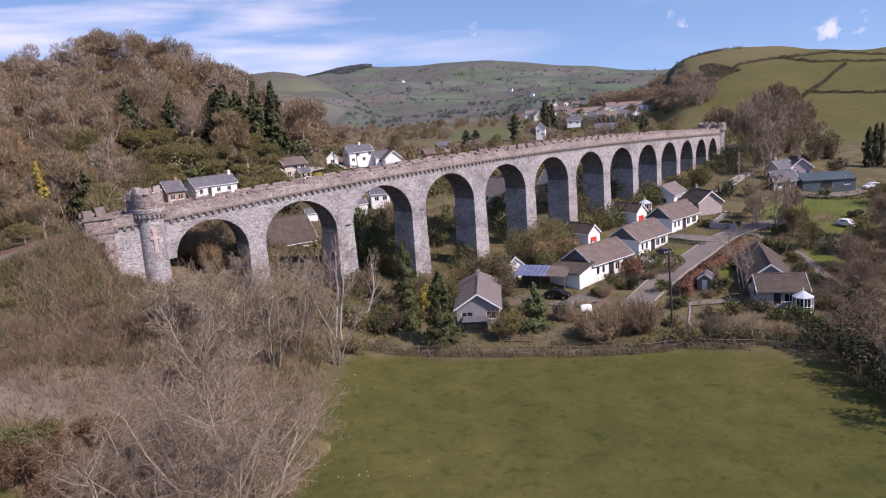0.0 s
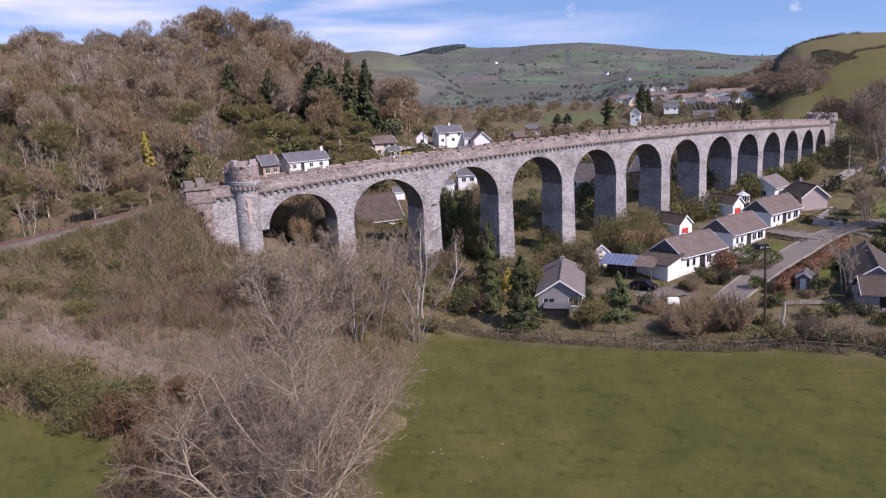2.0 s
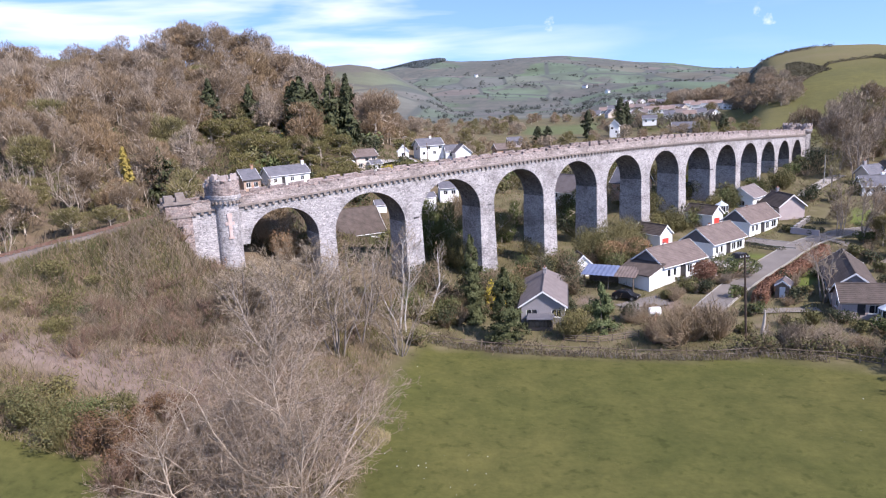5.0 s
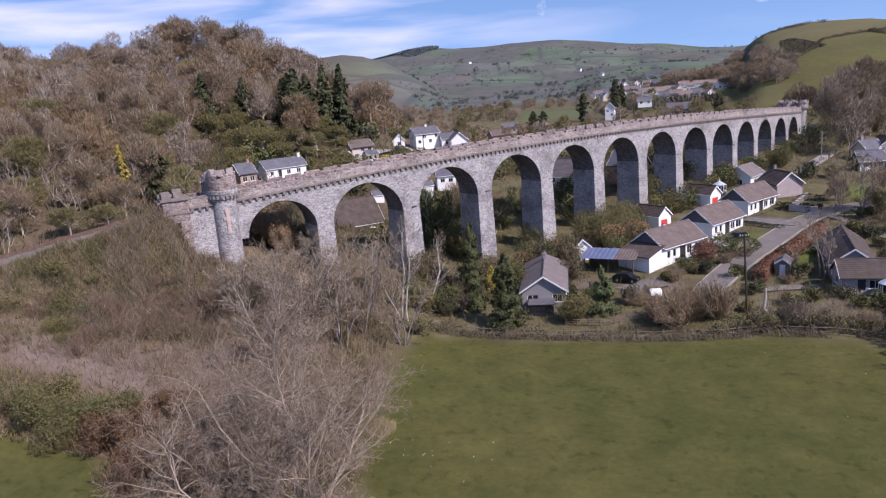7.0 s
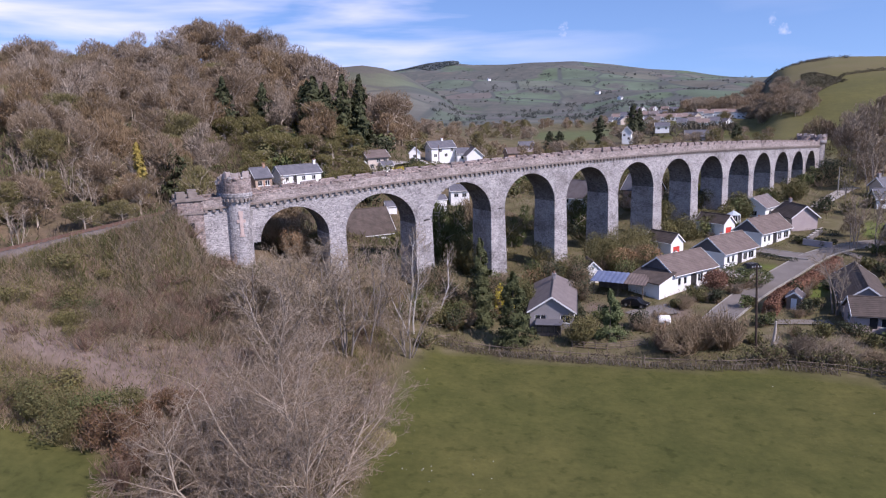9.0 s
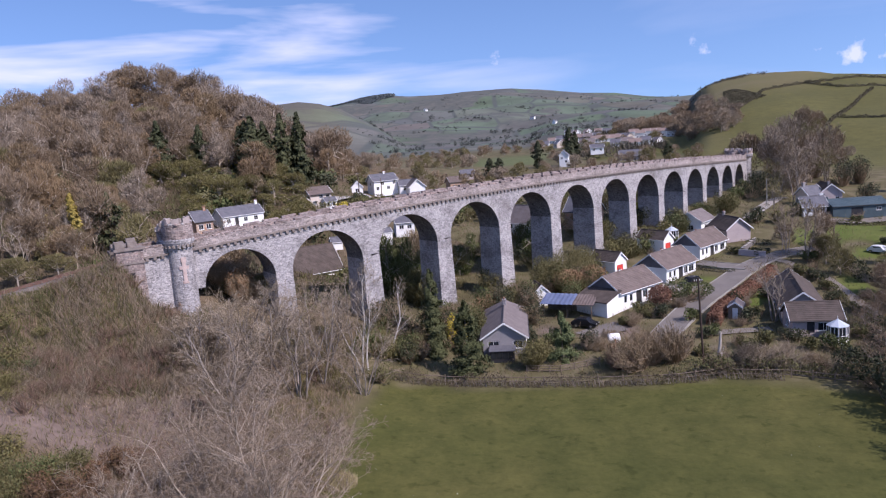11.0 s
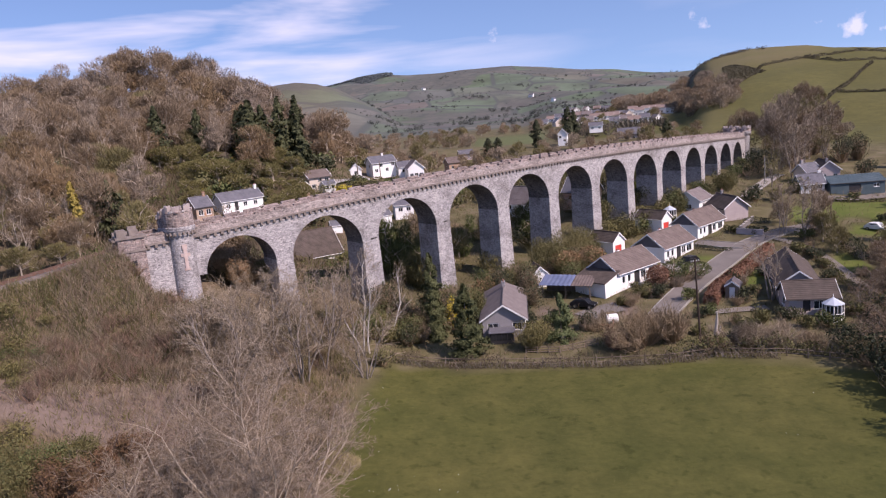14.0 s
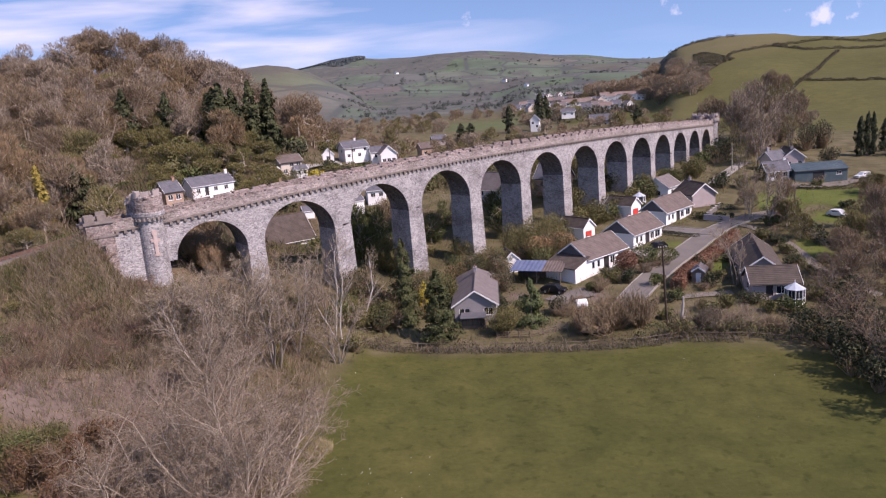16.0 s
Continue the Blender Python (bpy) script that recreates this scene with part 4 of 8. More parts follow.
def door_part(parent, m, w, h, mat, panels=1):
    bm = box_bm((w, 0.06, h), (0, 0.08, 0), 0.01)
    for k in range(panels):
        box_bm((w * 0.7, 0.02, h / panels * 0.7), (w * 0.15, 0.06, h * k / panels + h / panels * 0.15), 0.005, bm)
    ob = part("door", bm, mat, parent)
    ob.matrix_basis = m
    part("handle", box_bm((0.04, 0.05, 0.14), (w * 0.85, 0.03, h * 0.48), 0.01), CHROME, ob)
    return ob


def house(name, label, x, y, heading, L, W, eave, rise, wall, roof, front=(), left=(), right=(), back=(), chimneys=(), gable=None, z=None, hip=False, group="", over=0.4, category="house", verge=None, plain=False):
    """A gabled house; x, y is its front corner, its ridge runs along the heading and its front faces right of it.
    Openings: (along, width, sill, height, kind) with kind w, d or g."""
    h = radians(heading)
    cx, cy = x + math.cos(h) * L / 2 - math.sin(h) * W / 2, y + math.sin(h) * L / 2 + math.cos(h) * W / 2
    z = land(cx, cy) if z is None else z
    root = thing(name, Matrix.Translation((x, y, z)) @ Matrix.Rotation(h, 4, "Z"), label, category, group)
    sides = (
        ("front", front, L, pose(0, 0, 0)),
        ("right", right, W, pose(L, 0, 0, 0, 0, 90)),
        ("back", back, L, pose(L, W, 0, 0, 0, 180)),
        ("left", left, W, pose(0, W, 0, 0, 0, -90)),
    )
    for side, holes, length, m in sides:
        inset = 0.25 if side in ("left", "right") else 0.0
        v, f = wall_mesh(length, eave, [q[:4] for q in holes])
        if inset:
            # end walls stand between the long ones
            v = [(min(max(a, inset), length - inset), b, c) for a, b, c in v]
        ob = mesh_ob("wall", v, f, wall, root)
        ob.matrix_basis = m
        if inset and not (hip and side == "right"):
            bm = bmesh.new()
            pts = [(0.02, eave), (length - 0.02, eave), (length / 2, eave + rise)]
            a = [bm.verts.new((px, 0, pz)) for px, pz in pts]
            b = [bm.verts.new((px, 0.25, pz)) for px, pz in pts]
            bm.faces.new(a)
            bm.faces.new(b[::-1])
            for i in range(3):
                j = (i + 1) % 3
                bm.faces.new((a[j], a[i], b[i], b[j]))
            g = part("gable", bm, gable or wall, root)
            g.matrix_basis = m
        for u, w, z0, hh, kind in holes:
            mm = m @ pose(u, 0, z0)
            if kind == "w":
                window_part(root, mm, w, hh, 1 if w < 0.9 else (3 if w > 2 else 2))
            elif kind == "d":
                door_part(root, mm, w, hh, WHITE_PAINT if wall is not RENDER_WHITE else DARK_DOOR, 2)
            elif kind == "g":
                door_part(root, mm, w, hh, WHITE_PAINT, 4)
            elif kind == "r":
                door_part(root, mm, w, hh, RED_PAINT, 3)
            elif kind == "k":
                door_part(root, mm, w, hh, DARK_DOOR, 1)
    # roof slopes
    th, o = 0.16, over
    slope = rise / (W / 2)
    for side in (0, 1):
        bm = bmesh.new()
        e0, e1 = -o, L + (o if not hip else o)
        r1 = L + o if not hip else L - W / 2 * 0.9
        lo = (-o, eave - o * slope)
        hi = (W / 2, eave + rise)
        quad = [(e0, lo[0], lo[1]), (e1, lo[0], lo[1]), (r1, hi[0], hi[1]), (e0, hi[0], hi[1])]
        if side:
            quad = [(a, W - b, c) for a, b, c in quad][::-1]
        bot = [bm.verts.new(q) for q in quad]
        top = [bm.verts.new((a, b, c + th)) for a, b, c in quad]
        bm.faces.new(top)
        bm.faces.new(bot[::-1])
        for i in range(4):
            j = (i + 1) % 4
            bm.faces.new((bot[i], bot[j], top[j], top[i]))
        slab = part("roof_slope", bm, roof, root)
        # courses of tiles as low laps along the slope
        n = max(4, int(math.hypot(W / 2 + o, rise) / 0.32)) if not plain else 0
        bm = bmesh.new()
        for k in range(n):
            t0, t1 = k / n, (k + 1) / n
            q = []
            for t, up in ((t0, th + 0.045), (t1, th + 0.008)):
                a0 = Vector(quad[0]).lerp(Vector(quad[3]), t) if not side else Vector(quad[3]).lerp(Vector(quad[0]), t)
                a1 = Vector(quad[1]).lerp(Vector(quad[2]), t) if not side else Vector(quad[2]).lerp(Vector(quad[1]), t)
                q.append((a0 + Vector((0, 0, up)), a1 + Vector((0, 0, up))))
            vs = [bm.verts.new(p) for p in (q[0][0], q[0][1], q[1][1], q[1][0])]
            lo2 = [bm.verts.new(p - Vector((0, 0, 0.05))) for p in (q[0][0], q[0][1])]
            bm.faces.new(vs if not side else vs[::-1])
            bm.faces.new([lo2[0], lo2[1], vs[1], vs[0]])
        if n:
            part("tile_course", bm, roof, slab)["kind"] = "stuff"
    if hip:
        bm = bmesh.new()
        a = [(L + o, -o, eave - o * slope), (L + o, W + o, eave - o * slope), (L - W / 2 * 0.9, W / 2, eave + rise)]
        bot = [bm.verts.new(q) for q in a]
        top = [bm.verts.new((p, q, r + th + 0.02)) for p, q, r in a]
        bm.faces.new(top)
        bm.faces.new(bot[::-1])
        for i in range(3):
            j = (i + 1) % 3
            bm.faces.new((bot[i], bot[j], top[j], top[i]))
        part("roof_slope", bm, roof, root)
    v, f = [], []
    tube(v, f, [(-over, W / 2, eave + rise + th), ((L + over) if not hip else L - W / 2 * 0.9, W / 2, eave + rise + th)], [0.13, 0.13], 6)
    mesh_ob("ridge_tiles", v, f, roof, root)
    # verge boards on the gables
    ends = (-over - 0.02, L + over + 0.02) if not hip else (-over - 0.02,)
    for ex in ends:
        for side in (0, 1):
            bm = bmesh.new()
            p = [(-o, eave - o * slope), (W / 2, eave + rise)]
            if side:
                p = [(W - a, b) for a, b in p]
            d = -0.05 if ex < 0 else 0.05
            c = [(ex, p[0][0], p[0][1] - 0.06), (ex, p[1][0], p[1][1] - 0.06), (ex, p[1][0], p[1][1] + 0.2), (ex, p[0][0], p[0][1] + 0.2)]
            a = [bm.verts.new(q) for q in c]
            b = [bm.verts.new((q[0] + d, q[1], q[2])) for q in c]
            bm.faces.new(a)
            bm.faces.new(b[::-1])
            for i in range(4):
                j = (i + 1) % 4
                bm.faces.new((a[j], a[i], b[i], b[j]))
            bmesh.ops.recalc_face_normals(bm, faces=bm.faces)
            part("verge_board", bm, verge or WHITE_PAINT, root)
    for yy in (-over - 0.06, W + over + 0.06):
        v, f = [], []
        tube(v, f, [(-over, yy, eave - o * slope + 0.05), (L + over, yy, eave - o * slope + 0.05)], [0.07, 0.07], 6)
        mesh_ob("gutter", v, f, WHITE_PAINT if wall is RENDER_WHITE else DARK_DOOR, root)
    for cx0, cy0, size, hgt in chimneys:
        base = eave + rise - abs(cy0 - W / 2) * slope - 0.4
        bm = box_bm((size, size * 0.7, hgt + 0.4), (cx0 - size / 2, cy0 - size * 0.35, base), 0.02)
        box_bm((size + 0.14, size * 0.7 + 0.14, 0.14), (cx0 - size / 2 - 0.07, cy0 - size * 0.35 - 0.07, base + hgt + 0.4), 0.02, bm)
        ch = part("chimney", bm, wall if wall in (RENDER_WHITE, BRICK) else RENDER_GREY, root)
        for k in (-0.2, 0.2):
            v, f = [], []
            tube(v, f, [(cx0 + k, cy0, base + hgt + 0.5), (cx0 + k, cy0, base + hgt + 0.85)], [0.11, 0.09], 8)
            mesh_ob("chimney_pot", v, f, TILE_RED, ch)
    return root


def strip(name, pts, width, mat, label, category, lift=0.06, kerb=True):
    """A road or path laid on the land along pts."""
    P = []
    for (ax, ay), (bx, by) in zip(pts, pts[1:]):
        n = max(2, int(math.hypot(bx - ax, by - ay) / 2))
        P += [(ax + (bx - ax) * k / n, ay + (by - ay) * k / n) for k in range(n)]
    P.append(pts[-1])
    for _ in range(6):
        P = [P[0]] + [((a[0] + 2 * b[0] + c[0]) / 4, (a[1] + 2 * b[1] + c[1]) / 4) for a, b, c in zip(P, P[1:], P[2:])] + [P[-1]]
    v, f, kv, kf = [], [], ([], []), ([], [])
    cross = 5
    for i, p in enumerate(P):
        a, b = P[max(i - 1, 0)], P[min(i + 1, len(P) - 1)]
        d = Vector((b[0] - a[0], b[1] - a[1])).normalized()
        nrm = Vector((-d.y, d.x))
        w = width if isinstance(width, (int, float)) else np.interp(i / (len(P) - 1), [0, 0.5, 1], width)
        hs = []
        for k in range(cross):
            t = (k / (cross - 1) - 0.5) * w
            q = Vector(p) + nrm * t
            hs.append((q.x, q.y))
        zc = max(land(*q) for q in hs)
        for q in hs:
            v.append((q[0], q[1], 0.5 * land(*q) + 0.5 * zc + lift + 0.06))
        for side in (0, 1):
            t = (-1 if side == 0 else 1)
            for e, up in ((0.0, -0.3), (0.0, 0.11), (0.14, 0.11), (0.14, -0.3)):
                q = Vector(p) + nrm * t * (w / 2 + e)
                base = v[-cross if side == 0 else -1][2]
                kv[side].append((q.x, q.y, base + up))
    n = cross
    for i in range(len(P) - 1):
        for k in range(n - 1):
            f.append((i * n + k + 1, i * n + k, i * n + n + k, i * n + n + k + 1))
        for side in (0, 1):
            for k in range(3):
                kf[side].append((i * 4 + k, i * 4 + k + 1, i * 4 + 5 + k, i * 4 + 4 + k))
    ob = tagged(mesh_ob(name, v, f, mat, smooth=True), label, category, kind="structure")
    if kerb:
        for side in (0, 1):
            mesh_ob("kerb", kv[side], kf[side], KERB, ob)
    return ob


def row_bungalow(x, y, z, heading, L, W, side, label):
    fr = [(0.9, 0.8, 0.9, 1.2, "w"), (2.4, 0.8, 0.9, 1.2, "w"), (4.2, 1.5, 0.05, 2.3, "k"), (6.1, 1.3, 0.8, 1.3, "w"), (L - 2.5, 1.8, 0.8, 1.3, "w")]
    # gable triangles take the slate colour, darker than the white walls
    b = house("bungalow", label, x, y, heading, L, W, 2.85, 2.3, RENDER_WHITE, TILE_BROWN, front=fr, left=[(1.2, 1.1, 0.9, 1.2, "w")], gable=SLATE, z=z, group="row of white bungalows", chimneys=[(L * 0.55, W / 2 + 1.2, 0.6, 0.7)])
    # front step
    part("doorstep", box_bm((2.2, 1.0, 0.5), (3.9, -1.0, -0.45), 0.03), CONCRETE, b)
    if side:
        # garage under a roof that leans on the gable wall
        a, n = 3.7, W - 0.4
        for nm, pts, mat in (("garage_wall", [(-a, -0.9), (0, -0.9), (0, 3.1), (-a, 2.0)], RENDER_WHITE), ):
            for yy in (0.0, n - 0.25):
                bm = bmesh.new()
                p = [bm.verts.new((u, yy, w)) for u, w in pts]
                q = [bm.verts.new((u, yy + 0.25, w)) for u, w in pts]
                bm.faces.new(p)
                bm.faces.new(q[::-1])
                for i in range(4):
                    j = (i + 1) % 4
                    bm.faces.new((p[j], p[i], q[i], q[j]))
                part(nm, bm, mat, b)
        part("garage_wall", box_bm((0.25, n - 0.5, 3.1), (-a, 0.25, -1.2)), RENDER_WHITE, b)
        bm = bmesh.new()
        pts = [(-a - 0.5, -0.3, 1.85), (0.05, -0.3, 3.2), (0.05, n + 0.3, 3.2), (-a - 0.5, n + 0.3, 1.85)]
        lo = [bm.verts.new(p) for p in pts]
        hi = [bm.verts.new((p[0], p[1], p[2] + 0.16)) for p in pts]
        bm.faces.new(hi)
        bm.faces.new(lo[::-1])
        for i in range(4):
            j = (i + 1) % 4
            bm.faces.new((lo[i], lo[j], hi[j], hi[i]))
        part("garage_roof", bm, TILE_DARK, b, "dark lean-to garage roof")
    return b


row_bungalow(24.0, 113.0, 2.3, 41.0, 10.8, 6.6, True, "white rendered bungalow with a brown tiled roof and a lean-to garage")
row_bungalow(35.2, 126.2, 3.0, 43.0, 10.3, 6.4, False, "white rendered bungalow with brown roof beside a concrete drive")
row_bungalow(45.8, 140.0, 4.1, 43.0, 10.8, 5.8, False, "white rendered bungalow with brown roof and tile-hung gable")

# grey bungalow by the field
gb = house("bungalow", "grey pebbledashed bungalow with a hipped grey roof beside two conifers", 7.1, 98.0, 85.5, 16.5, 6.2, 2.5, 2.05, RENDER_GREY, TILE_GREY,
           left=[(0.7, 1.6, 0.8, 1.1, "w"), (4.3, 1.4, 0.8, 1.1, "w")], front=[(3, 1.2, 0.9, 1.1, "w"), (7, 0.9, 0.05, 2.0, "d"), (11, 1.2, 0.9, 1.1, "w")], z=0.9, hip=True, chimneys=[(10.5, 3.1, 0.7, 0.9)])
bm = box_bm((2.6, 3.4, 2.0), (-2.7, 1.7, -0.8), 0.04)
part("porch", bm, DARK_DOOR, gb, "dark glazed porch")
bm = box_bm((2.9, 3.8, 0.12), (-2.9, 1.5, 1.25), 0.03)
part("porch_roof", bm, SLATE, gb, "flat blue-grey porch roof")
for k in range(4):
    part("porch_window", box_bm((0.04, 0.7, 0.9), (-2.75, 1.85 + k * 0.82, 0.2), 0.0), GLASS, gb)

# house with a pink gable at the head of the road
house("detached_house", "house with a pinkish gable end and a dark tiled roof", 60.4, 151.4, 99, 7.8, 5.4, 3.0, 2.15, RENDER_PINK, TILE_DARK, z=5.3, chimneys=[(6, 2.7, 0.6, 0.8)])
house("detached_house", "low house with a grey roof behind the bungalows", 52.0, 157.5, 50, 7.0, 5.5, 2.8, 1.9, RENDER_WHITE, TILE_GREY, front=[(2, 1.2, 0.8, 1.1, "w"), (5, 1.2, 0.8, 1.1, "w")], left=[(2.5, 1.2, 0.8, 1.1, "w")], z=6.6)

# garages with red doors
for gx, gy, gz, L in ((30.0, 134.6, 4.2, 6.2), (42.8, 147.2, 5.6, 6.8)):
    house("garage", "small white gabled garage with a bright red door", gx, gy, 128, L, 3.4, 2.3, 1.5, RENDER_WHITE, TILE_DARK, left=[(0.6, 1.8, 0.05, 1.5, "r")], z=gz, group="garages behind the bungalows", category="garage", over=0.2)

# house with dark roof beyond the hedge
house("bungalow", "low house with a dark mossy roof beyond the beech hedge", 51.0, 101.6, 72, 16.8, 5.8, 2.6, 2.1, RENDER_GREY, TILE_DARK, back=[(2, 1.6, 0.8, 1.2, "w"), (6, 1.2, 0.8, 1.2, "w"), (10, 1.6, 0.8, 1.2, "w")], z=1.1)
house("bungalow", "pinkish front wing with a dark mossy roof beside a conservatory", 44.4, 97.5, -10, 6.4, 5.0, 2.4, 1.75, RENDER_PINK, TILE_DARK, front=[(1.9, 1.0, 0.4, 1.9, "k"), (3.3, 1.5, 0.7, 1.2, "w")], left=[(1.6, 1.4, 0.8, 1.1, "w")], z=0.9)


def conservatory(x, y):
    z = land(x, y)
    root = thing("conservatory", Matrix.Translation((x, y, z)), "white octagonal glazed conservatory with a pale faceted roof", "conservatory")
    r, h = 1.3, 2.3
    pt = [(r * math.cos(math.pi * (k + 0.5) / 4), r * math.sin(math.pi * (k + 0.5) / 4)) for k in range(8)]
    bm = bmesh.new()
    bmesh.ops.create_cone(bm, cap_ends=True, segments=8, radius1=r * 1.02, radius2=r * 1.02, depth=1.0, matrix=Matrix.Translation((0, 0, -0.1)) @ Matrix.Rotation(math.pi / 8, 4, "Z"))
    part("plinth", bm, WHITE_PAINT, root)
    for k in range(8):
        a, b = pt[k], pt[(k + 1) % 8]
        v, f = [], []
        tube(v, f, [(a[0], a[1], 0.35), (a[0], a[1], h)], [0.09, 0.09], 4)
        mesh_ob("post", v, f, WHITE_PAINT, root)
        v, f = [], []
        tube(v, f, [(a[0], a[1], h), (b[0], b[1], h)], [0.08, 0.08], 4)
        tube(v, f, [(a[0], a[1], 1.05), (b[0], b[1], 1.05)], [0.05, 0.05], 4)
        mx, my = (a[0] + b[0]) / 2, (a[1] + b[1]) / 2
        tube(v, f, [(mx, my, 0.4), (mx, my, h)], [0.045, 0.045], 4)
        mesh_ob("rail", v, f, WHITE_PAINT, root)
        n = Vector((mx, my, 0)).normalized() * 0.02
        q = [Vector((*a, 0.4)) * 0.985, Vector((*b, 0.4)) * 0.985]
        q[0].z = q[1].z = 0.4
        vv = [q[0], q[1], q[1] + Vector((0, 0, h - 0.4)), q[0] + Vector((0, 0, h - 0.4))]
        mesh_ob("pane", [p - n for p in vv] + [p + n for p in vv], [(0, 1, 2, 3), (7, 6, 5, 4), (0, 4, 5, 1), (2, 6, 7, 3), (1, 5, 6, 2), (3, 7, 4, 0)], GLASS, root)
        top = Vector((0, 0, h + 0.85))
        A, B = Vector((a[0] * 1.1, a[1] * 1.1, h)), Vector((b[0] * 1.1, b[1] * 1.1, h))
        up = Vector((0, 0, 0.06))
        mesh_ob("roof_panel", [A, B, top, A + up, B + up, top + up], [(2, 1, 0), (3, 4, 5), (0, 1, 4, 3), (1, 2, 5, 4), (2, 0, 3, 5)], PANEL, root)
    v, f = [], []
    tube(v, f, [(0, 0, h + 0.85), (0, 0, h + 1.35)], [0.06, 0.02], 6)
    mesh_ob("finial", v, f, WHITE_PAINT, root)


PANEL = grainy("pale roof panel", (0.42, 0.47, 0.55), (0.55, 0.6, 0.66), 0.8, rough=0.4, bumpy=0.05)
conservatory(49.2, 94.7)
conservatory(44.2, 153.2)

# car port with a blue sheet roof
cz = 1.9
cp = thing("car_port", Matrix.Translation((11.2, 114.2, cz)) @ Matrix.Rotation(radians(-24), 4, "Z"), "open car port with a blue and brown sheet roof", "car port")
for px in (0.3, 4.2, 8.2):
    for py in (0.2, 3.4):
        v, f = [], []
        tube(v, f, [(px, py, -1), (px, py, 2.2 if py < 1 else 2.9)], [0.09, 0.08], 5)
        mesh_ob("post", v, f, WOOD, cp)
for a, b, mat, nm in ((-0.2, 5.2, BLUE_SHEET, "blue_sheet"), (5.2, 8.7, TILE_BROWN, "brown_sheet")):
    bm = bmesh.new()
    n = 14
    for k in range(n + 1):
        xx = a + (b - a) * k / n
        w = 0.05 * (k % 2)
        for yy, zz in ((-0.4, 2.15), (3.7, 3.0)):
            bm.verts.new((xx, yy, zz + w))
            bm.verts.new((xx, yy, zz + w - 0.06))
    bm.verts.ensure_lookup_table()
    for k in range(n):
        q = 4 * k
        for i0, i1 in ((0, 2), (2, 3), (3, 1), (1, 0)):
            bm.faces.new([bm.verts[t] for t in (q + i0, q + 4 + i0, q + 4 + i1, q + i1)])
    bmesh.ops.recalc_face_normals(bm, faces=bm.faces)
    part(nm, bm, mat, cp, "wavy sheet roofing")
part("back_wall", box_bm((8.4, 0.2, 3.9), (0, 3.5, -1.0), 0.02), WOOD, cp)
house("shed", "small shed with a white gable beside the car port", 13.4, 119.4, 100, 4.0, 3.2, 2.2, 1.5, RENDER_WHITE, TILE_DARK, z=2.2, category="shed", over=0.15)
house("shed", "small grey garden shed with a pale door by the beech hedge", 40.6, 105.6, 62, 2.6, 2.0, 1.9, 0.7, WOOD, TILE_GREY, left=[(0.6, 0.8, 0.05, 1.7, "g")], front=[(0.9, 0.7, 0.9, 0.6, "w")], category="shed", over=0.12)

# beyond the far right: cottage, barn, gabled house
house("cottage", "small white cottage with a grey slate roof", 79.0, 167.0, -4, 5.2, 4.6, 2.3, 1.8, RENDER_WHITE, SLATE, front=[(0.6, 1, 0.8, 1, "w"), (2.2, 0.9, 0.05, 1.9, "d"), (3.8, 1, 0.8, 1, "w")], chimneys=[(5.0, 2.6, 0.7, 0.9)], left=[(2, 1, 0.8, 1, "w")])
house("barn", "long blue-grey sheet metal barn on a yard", 84.8, 165.0, -5, 11.9, 7.2, 2.5, 1.3, METAL_BLUE, METAL_BLUE, front=[(4.0, 2.6, 0.05, 2.1, "k"), (9.4, 1.2, 1.2, 0.8, "w")], category="barn", over=0.2, verge=METAL_BLUE)
house("detached_house", "stone house with a gable facing the yard", 93.5, 177.5, 80, 8.0, 5.2, 3.0, 2.1, RENDER_PINK, TILE_DARK, left=[(1, 1, 0.9, 1.1, "w"), (3.6, 1, 0.9, 1.1, "w")], chimneys=[(0.6, 3, 0.7, 0.9)])
house("cottage", "rubble stone cottage with a slate roof by the lane", 85.0, 177.0, 20, 4.6, 4.2, 3.0, 1.8, RENDER_CREAM, SLATE, front=[(0.6, 1, 0.9, 1.1, "w"), (2.8, 1, 0.9, 1.1, "w")], chimneys=[(0.5, 2.1, 0.7, 1.0)])

# behind the near end: brick house, cottage, cream house, white houses
house("brick_house", "red brick house with a slate roof behind the turret", -54.4, 140.2, 42, 3.6, 5.2, 3.2, 1.9, BRICK, SLATE, front=[(2.1, 1.0, 1.6, 1.1, "w"), (0.5, 1.0, 1.6, 1.1, "w")], right=[(1.6, 1.1, 1.6, 1.1, "w")], chimneys=[(3.0, 2.6, 0.5, 0.7)], z=16.0, over=0.2)
house("cottage", "long low white cottage with a slate roof", -54.2, 155.6, 46, 10.3, 4.5, 2.4, 1.75, RENDER_WHITE, SLATE, front=[(1.0, 0.9, 0.8, 1.0, "w"), (3.0, 0.9, 0.05, 1.9, "d"), (5.2, 1.0, 0.8, 1.0, "w"), (7.8, 1.0, 0.8, 1.0, "w")], right=[(1.8, 1.0, 0.9, 1.0, "w")], chimneys=[(9.8, 2.2, 0.6, 0.9)], z=16.1, over=0.25)
house("detached_house", "cream and brick house with a brown tiled roof on the hillside", -40.9, 187.0, 37, 6.2, 5.0, 3.8, 1.6, RENDER_CREAM, TILE_BROWN, front=[(0.6, 1.2, 0.9, 1.1, "w"), (2.6, 1.1, 2.4, 1.0, "w"), (4.6, 1.1, 2.4, 1.0, "w")], left=[(1.8, 1.1, 2.3, 1.0, "w")], right=[(1.8, 1.1, 2.3, 1.0, "w")], z=16.2)
